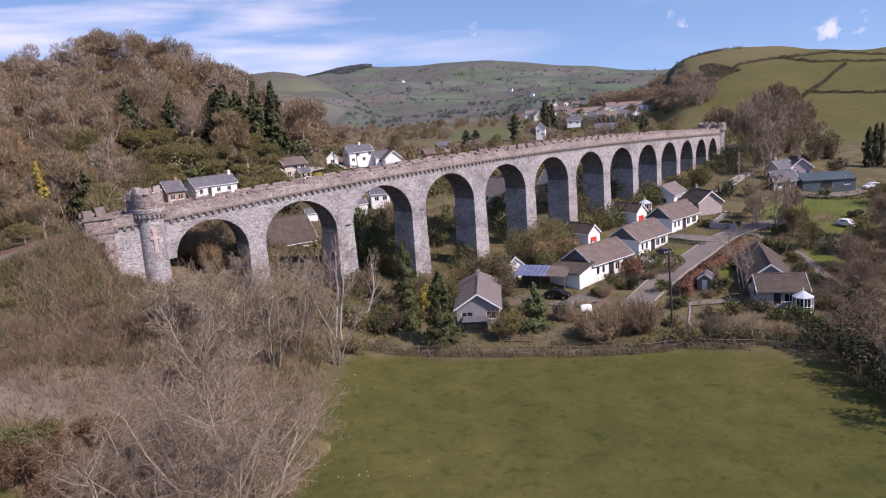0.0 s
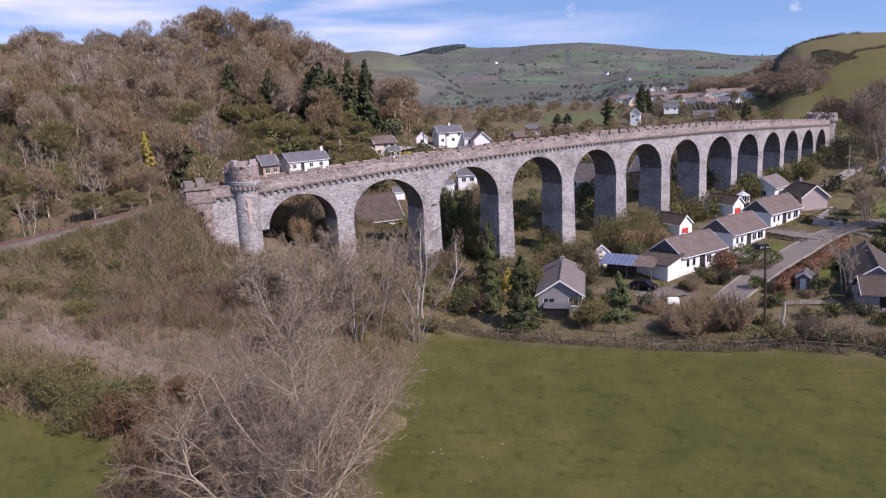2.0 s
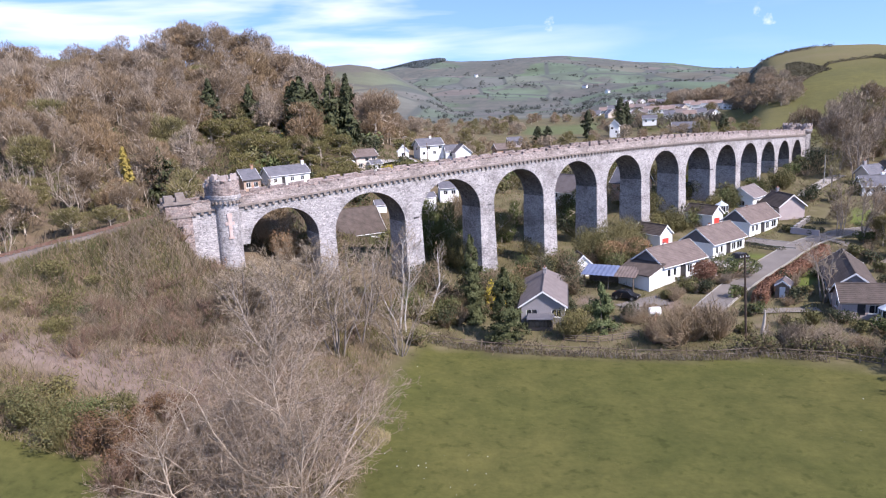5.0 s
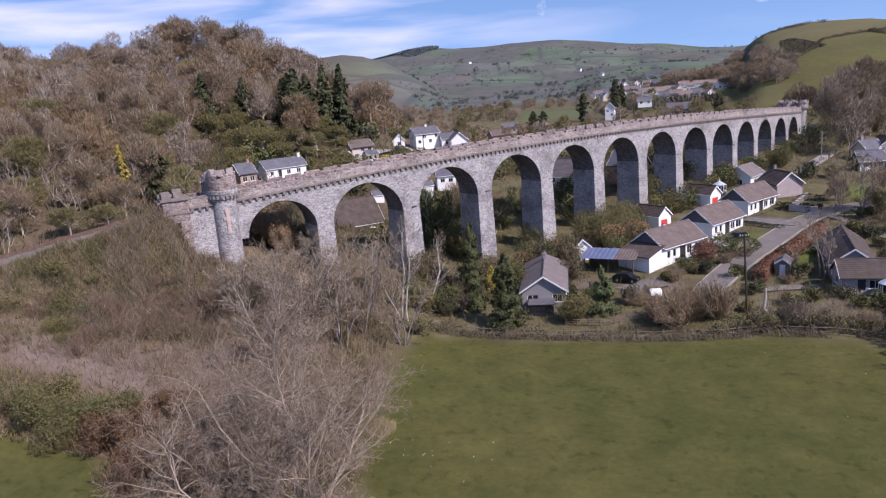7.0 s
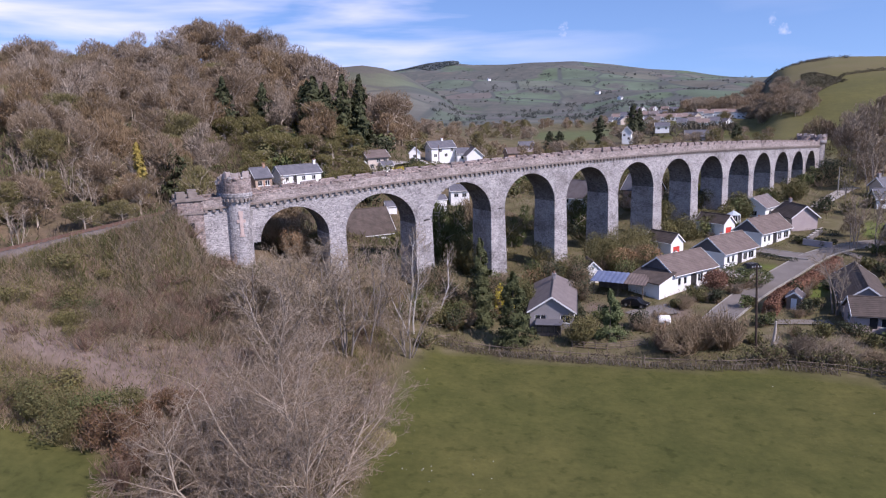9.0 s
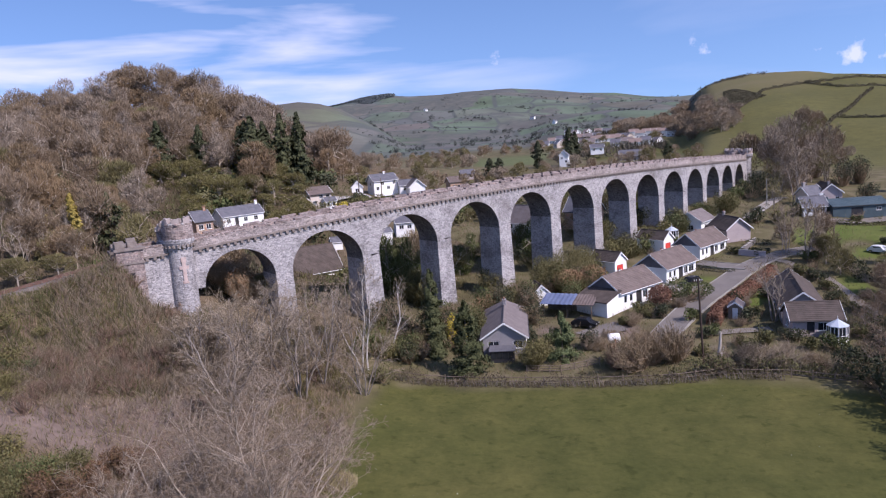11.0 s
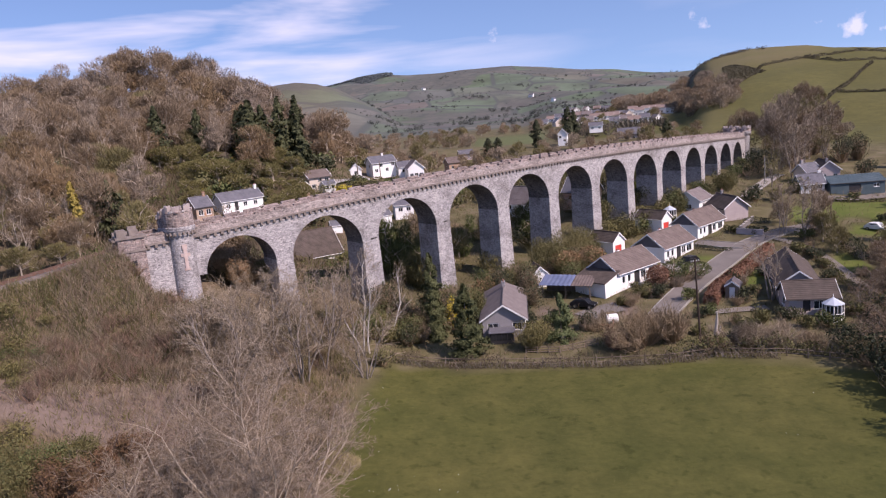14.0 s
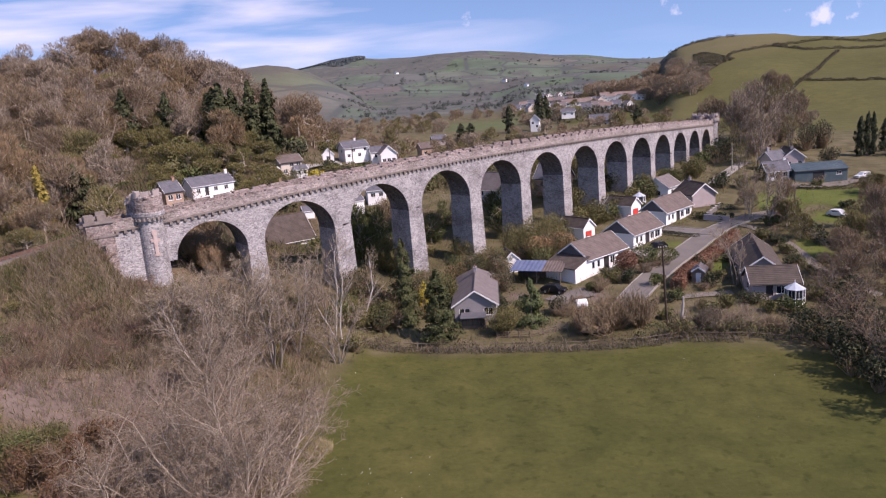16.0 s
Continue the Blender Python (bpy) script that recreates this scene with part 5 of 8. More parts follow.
house("porch_wing", "small white porch wing with a slate roof", -37.0, 187.4, 37, 3.2, 2.4, 2.0, 0.9, RENDER_WHITE, SLATE, front=[(0.4, 0.8, 0.7, 1.0, "w"), (2.0, 0.8, 0.7, 1.0, "w")], z=15.8, category="house", over=0.2)
house("brick_wing", "small brick wing with a gabled roof in front", -40.2, 182.6, 122, 4.6, 3.6, 3.0, 1.7, BRICK, TILE_BROWN, left=[(1.2, 1.1, 0.9, 1.1, "w")], z=15.6, category="house", over=0.25)
house("detached_house", "large white house with a slate roof on the hillside", -29.0, 229.6, 31, 8.4, 5.3, 4.0, 1.9, RENDER_WHITE, SLATE, front=[(0.8, 1.1, 0.9, 1.1, "w"), (2.6, 1.1, 2.5, 1.1, "w"), (4.6, 1.1, 0.9, 1.1, "w"), (6.8, 1.1, 2.5, 1.1, "w")], left=[(2.0, 1.1, 2.4, 1.1, "w")], z=16.0, chimneys=[(5, 2.7, 0.6, 0.8)])
house("detached_house", "white gabled house beside a drive", -31.4, 220.1, 100, 4.4, 3.4, 2.7, 1.7, RENDER_WHITE, SLATE, left=[(1.1, 1.2, 1.0, 1.2, "w")], front=[(1.4, 1.1, 0.9, 1.1, "w")], z=16.4, over=0.25)
house("detached_house", "low white wing with a slate roof between white houses", -20.8, 231.5, 14, 4.0, 4.6, 2.6, 1.6, RENDER_WHITE, SLATE, front=[(1.2, 1.4, 0.8, 1.2, "w")], z=15.2, over=0.25)
house("detached_house", "white house with a grey roof and large windows", -12.3, 228.0, 106, 6.0, 5.2, 3.4, 2.3, RENDER_WHITE, TILE_GREY, left=[(0.5, 1.2, 0.6, 1.2, "w"), (2.0, 1.2, 0.6, 1.2, "w"), (3.6, 1.2, 0.6, 1.2, "w")], front=[(2, 1.3, 0.9, 1.1, "w")], z=14.0)
ch = house("cottage", "brown roofed house seen through the second arch", -36.2, 138.0, 34, 11.5, 9.5, 2.6, 4.6, RENDER_WHITE, TILE_DARK, front=[(1, 1.2, 0.7, 1.1, "w"), (4, 1, 0.05, 1.9, "d"), (7, 1.4, 0.7, 1.1, "w")], left=[(3, 1.2, 0.7, 1.1, "w")], z=4.6)
part("skylight", box_bm((1.3, 1.0, 0.08), (6.0, 1.6, 0), 0.01, m=Matrix.Translation((0, 0, 2.5)) @ Matrix.Rotation(math.atan2(4.4, 4.75), 4, "X")), GLASS, ch, "blue skylight")
house("shed", "small white outbuilding seen through the second arch", -31.5, 161.0, 20, 2.6, 2.6, 2.2, 1.0, RENDER_WHITE, SLATE, category="shed", over=0.15, z=8.0)
house("detached_house", "white house seen through the third arch", -17.5, 173.5, 12, 4.6, 5.0, 2.4, 1.2, RENDER_WHITE, SLATE, front=[(0.8, 1.1, 0.8, 1.0, "w"), (2.8, 1.1, 0.8, 1.0, "w")], left=[(2, 1.1, 0.8, 1.0, "w")], z=9.8, over=0.25)
house("shed", "long white outbuilding seen through the third arch", -21.5, 163.0, 30, 4.4, 3.0, 2.2, 0.9, RENDER_WHITE, SLATE, front=[(1, 1, 0.8, 0.9, "w")], category="shed", z=9.0, over=0.15)
house("detached_house", "grey roofed house seen through the fifth arch", 9.0, 166.0, -42, 7.0, 6.0, 2.4, 3.4, RENDER_WHITE, TILE_GREY, front=[(1, 1.2, 0.8, 1.1, "w"), (4.5, 1.2, 0.8, 1.1, "w")], left=[(2.3, 1.2, 0.8, 1.1, "w")], z=9.2)
house("detached_house", "brick house with a blue-grey roof seen through the sixth arch", 23.4, 168.0, -40, 7.0, 6.0, 3.2, 3.0, BRICK, SLATE, left=[(1, 1.2, 0.9, 1.2, "w"), (3.8, 1.2, 0.9, 1.2, "w")], z=9.6)
house("brick_house", "brick house with a red-brown roof beyond the parapet", -5.2, 289, 20, 7.6, 6.0, 3.4, 2.0, BRICK, TILE_BROWN, front=[(1, 1.2, 0.9, 1.2, "w")], left=[(2.2, 1.2, 1.8, 1.1, "w")], z=10.6)
house("cottage", "pinkish cottage among trees in the valley", -0.5, 330, 10, 6.2, 4.6, 2.8, 1.7, RENDER_PINK, SLATE, front=[(1, 1.1, 0.9, 1.1, "w"), (4, 1.1, 0.9, 1.1, "w")], z=12.0)
house("detached_house", "tall white house beside dark conifers", 51.8, 346, 75, 6.0, 4.4, 4.6, 2.4, RENDER_WHITE, SLATE, left=[(0.6, 1.1, 2.6, 1.1, "w"), (2.6, 1.1, 0.9, 1.1, "w")], z=14.8)
house("detached_house", "white house with a low roof near the village", 75.0, 413, -8, 7.4, 6.0, 2.8, 1.7, RENDER_WHITE, SLATE, front=[(1, 1.3, 0.9, 1.1, "w"), (5, 1.3, 0.9, 1.1, "w")], z=17.0)
house("detached_house", "slate roofed house beyond the far arches", 82.0, 371, -12, 12.5, 6.5, 3.4, 3.0, RENDER_GREY, SLATE, front=[(1, 1.3, 0.9, 1.1, "w"), (7, 1.3, 0.9, 1.1, "w")], z=12.0)

# lone white farms on the far slopes
for fx, fy, fh, fl, lab in ((-88.5, 2017, 40, 9, "white farmhouse high on the distant hill"), (167, 1666, -34, 11, "long white farmhouse on the distant slope"), (187.8, 1389, 52, 8, "small white farm on the distant slope")):
    house("farmhouse", lab, fx, fy, fh, fl, 7.0, 4.6, 3.0, RENDER_WHITE, SLATE, front=[(2, 1.2, 1, 1.3, "w"), (6, 1.2, 1, 1.3, "w")], z=float(land(fx, fy)) - 0.4, group="distant farms")

# distant village
vr = random.Random(12)
ROWS = (
    (13.3, 17.0, 600, 8, True), (13.8, 15.6, 636, 4, False), (6.4, 10.4, 620, 7, False), (8.2, 12.2, 690, 6, False),
    (11.8, 14.8, 520, 5, False), (10.4, 12.8, 580, 6, False), (7.4, 10.0, 560, 5, False),
)
for az0, az1, r0, n, terrace in ROWS:
    for k in range(n):
        a = radians(az0 + (az1 - az0) * (k + vr.uniform(-0.2, 0.2)) / (n - 1))
        r = r0 + vr.uniform(-14, 14)
        x, y = r * math.sin(a), r * math.cos(a)
        z = land(x, y) + 0.1
        L = 7.0 if terrace else vr.uniform(6, 9)
        wall = RENDER_WHITE if terrace or vr.random() < 0.7 else RENDER_CREAM
        holes = [(u, 1.3, 0.9, 1.2, "w") for u in np.arange(0.8, L - 1.8, 3.0)]
        house("terrace_house" if terrace else "village_house", "white rendered terrace house with a pinkish roof in the distant village" if terrace else "pale village house far up the valley", x, y, -14 + vr.uniform(-5, 5) - (0 if terrace else vr.choice((0, 0, 0, 60))), L, 6.0, 4.6 if terrace else 3.0, 1.9 if terrace else 2.4, wall, TILE_ROSE if terrace else vr.choice((SLATE, TILE_ROSE, TILE_GREY, TILE_ROSE)), front=holes, left=[(2.2, 1.3, 0.9, 1.2, "w")], z=z, group="distant village houses", plain=True)

# ---- roads and yards ----
strip("road", [(25.0, 97.0), (28.4, 103.0), (32.2, 108.4), (37.4, 115.4), (45.6, 125.0), (55.4, 136.4), (62.5, 141), (70, 142)], (3.8, 4.3, 3.6), ASPHALT, "worn grey asphalt road rising between bungalows and a beech hedge", "road")
strip("drive", [(33.6, 124.0), (38.0, 121.6), (40.8, 121.8)], 4.0, CONCRETE, "pale concrete drive in front of a bungalow", "drive", 0.09)
strip("drive", [(44.4, 137.2), (48.6, 134.0), (52.0, 133.0)], 4.2, ASPHALT, "grey tarmac parking place beside the road", "drive", 0.1)
strip("drive", [(16.5, 103.5), (19, 106), (22.5, 106.5)], 4.4, ASPHALT, "dark tarmac forecourt beside a lean-to garage", "drive", 0.05, kerb=False)
strip("path", [(33.5, 101.0), (38, 101.5), (43, 101.0)], 2.0, GRAVEL, "grey gravel path behind the beech hedge", "path", 0.05, kerb=False)
strip("lane", [(58.6, 140.5), (60.6, 132.5), (62.4, 125.5), (61.0, 115.3), (59.2, 104), (61, 94)], 1.9, GRAVEL, "narrow gravel lane between hedges", "lane", 0.05, kerb=False)
strip("drive", [(-33, 219.5), (-28, 214), (-34, 204), (-38, 196)], 4.0, CONCRETE, "pale sloping drive below white houses", "drive", 0.1, kerb=False)
strip("yard", [(80, 161.5), (90, 160), (104, 166)], 5.0, GRAVEL, "gravel yard in front of a barn", "yard", 0.06, kerb=False)
strip("lane", [(84, 190), (72, 176), (66, 166)], 3.2, CONCRETE, "pale lane under the far arches", "lane", 0.08, kerb=False)


# ---- vehicles ----
def car(x, y, heading, paint, label, length=4.2, height=1.5, van=False):
    h = radians(heading)
    z = land(x, y) + 0.2
    root = thing("van" if van else "car", Matrix.Translation((x, y, z)) @ Matrix.Rotation(h, 4, "Z"), label, "van" if van else "car")
    L, W, H = length, 1.75, height
    if van:
        prof = [(0, 0.35), (0, 0.9), (0.5, 1.05), (1.0, H), (L - 0.1, H), (L, H - 0.2), (L, 0.35)]
    else:
        prof = [(0, 0.35), (0.02, 0.7), (0.9, 0.88), (1.55, H - 0.03), (2.2, H), (L - 0.9, H - 0.06), (L - 0.25, 0.95), (L, 0.85), (L - 0.03, 0.35)]
    bm = bmesh.new()
    rows = []
    for yy, k in ((-W / 2, 0.94), (-W / 2 + 0.12, 1.0), (W / 2 - 0.12, 1.0), (W / 2, 0.94)):
        rows.append([bm.verts.new((px, yy * (0.88 if pz > 1.0 else 1.0), 0.3 + (pz - 0.3) * k)) for px, pz in prof])
    n = len(prof)
    for a, b in zip(rows, rows[1:]):
        for i in range(n):
            j = (i + 1) % n
            bm.faces.new((a[i], a[j], b[j], b[i]))
    bm.faces.new(rows[0][::-1])
    bm.faces.new(rows[-1])
    bmesh.ops.recalc_face_normals(bm, faces=bm.faces)
    part("body", bm, paint, root, smooth=False)
    for yy in (-W / 2 * 0.9 - 0.02, W / 2 * 0.9 - 0.02):
        part("side_window", box_bm((L * (0.25 if van else 0.42), 0.04, 0.4), (L * 0.34 if not van else 0.9, yy, 0.92), 0.01), GLASS, root)
    part("windscreen", box_bm((0.04, W * 0.8, 0.55), (-0.02, -W * 0.4, 0), 0.01, m=pose(1.18 if not van else 0.75, 0, 0.95, 0, 48, 0)), GLASS, root)
    part("rear_window", box_bm((0.04, W * 0.75, 0.45), (-0.02, -W * 0.37, 0), 0.01, m=pose(L - 0.5 if not van else L - 0.02, 0, 1.0, 0, -45 if not van else 0, 0)), GLASS, root)
    for px in (0.8, L - 0.8):
        for yy in (-W / 2, W / 2):
            v, f = [], []
            tube(v, f, [(px, yy - 0.1, 0.3), (px, yy + 0.1, 0.3)], [0.31, 0.31], 14)
            t = mesh_ob("wheel", v, f, RUBBER, root)
            v, f = [], []
            tube(v, f, [(px, yy - 0.11, 0.3), (px, yy + 0.11, 0.3)], [0.19, 0.19], 10)
            mesh_ob("hubcap", v, f, CHROME, t)
    for yy in (-W / 2 + 0.15, W / 2 - 0.45):
        part("headlight", box_bm((0.06, 0.3, 0.14), (-0.03, yy, 0.62), 0.02), CHROME, root)
        part("tail_light", box_bm((0.06, 0.25, 0.18), (L - 0.05, yy, 0.68), 0.02), RED_PAINT, root)


car(37.2, 123.0, 38, BLACK_CAR, "black estate car parked on a concrete drive", 4.4, 1.6)
car(18.9, 106.6, 150, BLACK_CAR, "black hatchback parked beside a lean-to garage", 4.0, 1.45)
car(79.6, 134.0, 118, WHITE_CAR, "white hatchback parked on grass by a lane", 4.1, 1.5)
car(99.0, 164.5, 10, WHITE_CAR, "white car parked on a yard", 4.2, 1.5)


# ---- poles, posts and fences ----
def telegraph_pole(x, y, h, label, mat=POLE_WOOD, arms=True, lean=0.0):
    root = thing("telegraph_pole", Matrix.Translation((x, y, land(x, y))) @ Matrix.Rotation(lean, 4, "Y"), label, "pole")
    v, f = [], []
    tube(v, f, [(0, 0, -1), (0, 0, h * 0.5), (0, 0, h)], [0.16, 0.14, 0.11], 8)
    mesh_ob("pole", v, f, mat, root)
    if arms:
        part("crossarm", box_bm((1.3, 0.1, 0.12), (-0.65, -0.05, h - 0.5), 0.01), mat, root)
        for k in (-0.5, -0.2, 0.2, 0.5):
            v, f = [], []
            tube(v, f, [(k, 0, h - 0.38), (k, 0, h - 0.2)], [0.05, 0.035], 6)
            mesh_ob("insulator", v, f, WHITE_PAINT, root)


telegraph_pole(29.6, 90.4, 11.6, "tall dark wooden telegraph pole at the field edge", lean=radians(-2.5))
telegraph_pole(-77.8, 182.5, 8.5, "pale wooden pole with a crossarm on the wooded slope", PALE_WOOD)
telegraph_pole(-30.5, 206.0, 8.0, "grey pole among hillside gardens", WOOD)
telegraph_pole(70.5, 137.0, 6.5, "slim grey pole beside the lane", WOOD, False)
telegraph_pole(76.0, 180.0, 7.0, "slim grey lamp pole by the far arches", KERB, False)
telegraph_pole(-25.0, 215.0, 7.0, "grey pole in front of white houses", WOOD, False)


def fence(pts, label, rails=2, h=1.15, gap=2.6, mat=None):
    mat = mat or WOOD
    root = thing("fence", Matrix(), label, "fence")
    run = []
    for (ax, ay), (bx, by) in zip(pts, pts[1:]):
        n = max(1, round(math.hypot(bx - ax, by - ay) / gap))
        run += [(ax + (bx - ax) * k / n, ay + (by - ay) * k / n) for k in range(n)]
    run.append(pts[-1])
    rng = random.Random(len(run))
    tops = []
    for x, y in run:
        z = land(x, y)
        hh = h * rng.uniform(0.92, 1.1)
        v, f = [], []
        lx, ly = rng.uniform(-0.05, 0.05), rng.uniform(-0.05, 0.05)
        tube(v, f, [(x, y, z - 0.5), (x + lx, y + ly, z + hh)], [0.08, 0.07], 5)
        mesh_ob("post", v, f, mat, root)
        tops.append((x, y, z, h))
    for a, b in zip(tops, tops[1:]):
        for k in range(rails):
            t = (k + 0.7) / rails * 0.95
            v, f = [], []
            tube(v, f, [(a[0], a[1], a[2] + h * t), (b[0], b[1], b[2] + h * t)], [0.05, 0.05], 4)
            mesh_ob("rail", v, f, mat, root)


fence([(-12, 91.0), (-2, 89.2), (6, 88.0), (15, 86.4), (24, 85.4), (30, 86.0), (38, 83.8), (46, 79.0)], "weathered post and rail fence along the pasture")
fence([(6.5, 92.0), (11, 91.2), (16.5, 93.0)], "low garden fence of weathered timber", 3, 1.0, 1.8)
fence([(16.5, 98.5), (19.5, 97.5), (20.5, 101)], "rusty red garden fence panels", 4, 1.0, 1.5, LEAF_RUST)

def low_wall(a, b, h, mat, label):
    """A coped garden wall from a to b."""
    n = max(2, int(math.hypot(b[0] - a[0], b[1] - a[1]) / 1.6))
    root = thing("garden_wall", Matrix(), label, "wall")
    ang = math.atan2(b[1] - a[1], b[0] - a[0])
    L = math.hypot(b[0] - a[0], b[1] - a[1]) / n
    for k in range(n):
        x, y = a[0] + (b[0] - a[0]) * k / n, a[1] + (b[1] - a[1]) * k / n
        m = Matrix.Translation((x, y, land(x, y))) @ Matrix.Rotation(ang, 4, "Z")
        part("wall_bay", box_bm((L + 0.02, 0.24, h + 0.6), (0, -0.12, -0.6), 0.015, m=m), mat, root)
        part("coping", box_bm((L + 0.02, 0.34, 0.09), (0, -0.17, h + 0.003), 0.015, m=m), QUOIN, root)


low_wall((54.4, 142.6), (58.6, 139.6), 1.1, RENDER_PINK, "low pinkish garden wall at the head of the road")
low_wall((60.6, 149.4), (55.2, 143.2), 1.0, STONE_DARK, "dark retaining wall beside a garden")
low_wall((28.6, 111.2), (33.6, 117.6), 0.5, STONE_ROSE, "low stone edging round a front garden")

# dead tree stump
v, f = [], []
st = thing("tree_stump", Matrix.Translation((31.2, 89.6, land(31.2, 89.6))), "tall pale dead tree stump at the field edge", "stump")
tube(v, f, [(0, 0, -0.5), (0.1, 0, 1.2), (0.35, 0.1, 3.0), (0.4, 0.1, 4.4)], [0.3, 0.24, 0.19, 0.12], 9)
tube(v, f, [(0.1, 0, 1.0), (0.7, 0.2, 1.6), (0.9, 0.3, 2.4)], [0.2, 0.12, 0.06], 6)
mesh_ob("trunk", v, f, PALE_WOOD, st)
tank = thing("oil_tank", Matrix.Translation((20.0, 100.4, land(20.0, 100.4))), "white rounded oil tank beside the drive", "tank")
v, f = [], []
tube(v, f, [(-0.9, 0, 0.75), (-0.75, 0, 0.75), (0.75, 0, 0.75), (0.9, 0, 0.75)], [0.45, 0.68, 0.68, 0.45], 14)
mesh_ob("tank_shell", v, f, WHITE_PAINT, tank)
for k in (-0.5, 0.5):
    part("tank_foot", box_bm((0.2, 1.0, 0.5), (k - 0.1, -0.5, -0.3), 0.02), CONCRETE, tank)


# ---- plants ----
def frustums(segs, sides, closed_tip=False):
    """Tapered pieces from rows (x0 y0 z0 x1 y1 z1 r0 r1); with closed_tip each runs to a point."""
    S = np.asarray(segs, float)
    p0, p1, r0, r1 = S[:, 0:3], S[:, 3:6], S[:, 6], S[:, 7]
    d = p1 - p0
    d = d / (np.linalg.norm(d, axis=1, keepdims=True) + 1e-9)
    ref = np.where(np.abs(d[:, 2:3]) < 0.9, np.array([[0.31, 0.17, 0.94]]), np.array([[1.0, 0, 0]]))
    a = np.cross(d, ref)
    a /= np.linalg.norm(a, axis=1, keepdims=True)
    b = np.cross(d, a)
    n = len(S)
    t = 2 * np.pi * np.arange(sides) / sides
    ring = a[:, None] * np.cos(t)[None, :, None] + b[:, None] * np.sin(t)[None, :, None]
    lo = p0[:, None] + ring * r0[:, None, None]
    k = np.arange(sides)
    if closed_tip:
        v = np.concatenate([lo, p1[:, None]], 1).reshape(-1, 3)
        m = sides + 1
        base = (np.arange(n) * m)[:, None]
        f = np.stack([base + k, base + (k + 1) % sides, np.broadcast_to(base + sides, (n, sides))], -1).reshape(-1, 3)
    else:
        hi = p1[:, None] + ring * r1[:, None, None]
        v = np.concatenate([lo, hi], 1).reshape(-1, 3)
        m = 2 * sides
        base = (np.arange(n) * m)[:, None]
        f = np.stack([base + k, base + (k + 1) % sides, base + sides + (k + 1) % sides, base + sides + k], -1).reshape(-1, 4)
    return v, f


def blades(p0, p1, w, rng):
    """Slim tapering twigs, one triangle each, for crowns far from the camera."""
    d = p1 - p0
    side = np.cross(d, rng.normal(size=d.shape))
    side /= np.linalg.norm(side, axis=1, keepdims=True) + 1e-9
    v = np.stack([p0 - side * w, p0 + side * w, p1], 1).reshape(-1, 3)
    return v, np.arange(len(v)).reshape(-1, 3)


def np_mesh(name, v, f, mat, parent=None, label=""):
    return mesh_ob(name, v.tolist(), [tuple(q) for q in f.tolist()], mat, parent, label)


def grow(rng, stems, levels, spread, up, droop=0.0, wob=0.12):
    """Branch pieces of a bare tree: per level a list of rows. stems: (place, way, length, radius).
    levels: (children, length ratio, radius ratio, angle in degrees)."""
    out = [[] for _ in range(len(levels) + 1)]
    todo = [(Vector(p), Vector(d).normalized(), L, r, 0) for p, d, L, r in stems]
    while todo:
        p, d, L, r, lv = todo.pop()
        nseg = 5 if lv == 0 else (3 if lv < 3 and lv < len(levels) else (2 if lv < len(levels) else 1))
        tip = r * (0.45 if lv < len(levels) else 0.3)
        pts = [(p.copy(), r)]
        for k in range(nseg):
            d = (d + Vector((rng.gauss(0, wob), rng.gauss(0, wob), rng.gauss(0, wob) + up * (0.5 if lv else 0.25) - droop * (lv >= 2)))).normalized()
            q = p + d * (L / nseg)
            rr = r + (tip - r) * (k + 1) / nseg
            out[lv].append((*p, *q, pts[-1][1], rr))
            p = q
            pts.append((p.copy(), rr))
        if lv < len(levels):
            n, lr, rr_, ang = levels[lv]
            n = max(1, round(n * rng.uniform(0.75, 1.25)))
            for c in range(n):
                t = 1.0 if c < 2 else rng.uniform(0.3 if lv == 0 else 0.12, 1.0)
                i = min(int(t * nseg), nseg - 1)
                u = t * nseg - i
                o = pts[i][0].lerp(pts[i + 1][0], u)
                ax = (pts[i + 1][0] - pts[i][0]).normalized()
                side = ax.cross(Vector((rng.gauss(0, 1), rng.gauss(0, 1), rng.gauss(0, 1)))).normalized()
                a = radians(ang) * rng.uniform(0.6, 1.3)
                way = (ax * math.cos(a) + side * math.sin(a) + Vector((side.x, side.y, 0)) * spread * 0.3)
                todo.append((o, way, L * lr * rng.uniform(0.65, 1.2) * (1.15 - 0.45 * t), max(0.006, pts[i][1] * rr_), lv + 1))
    return out


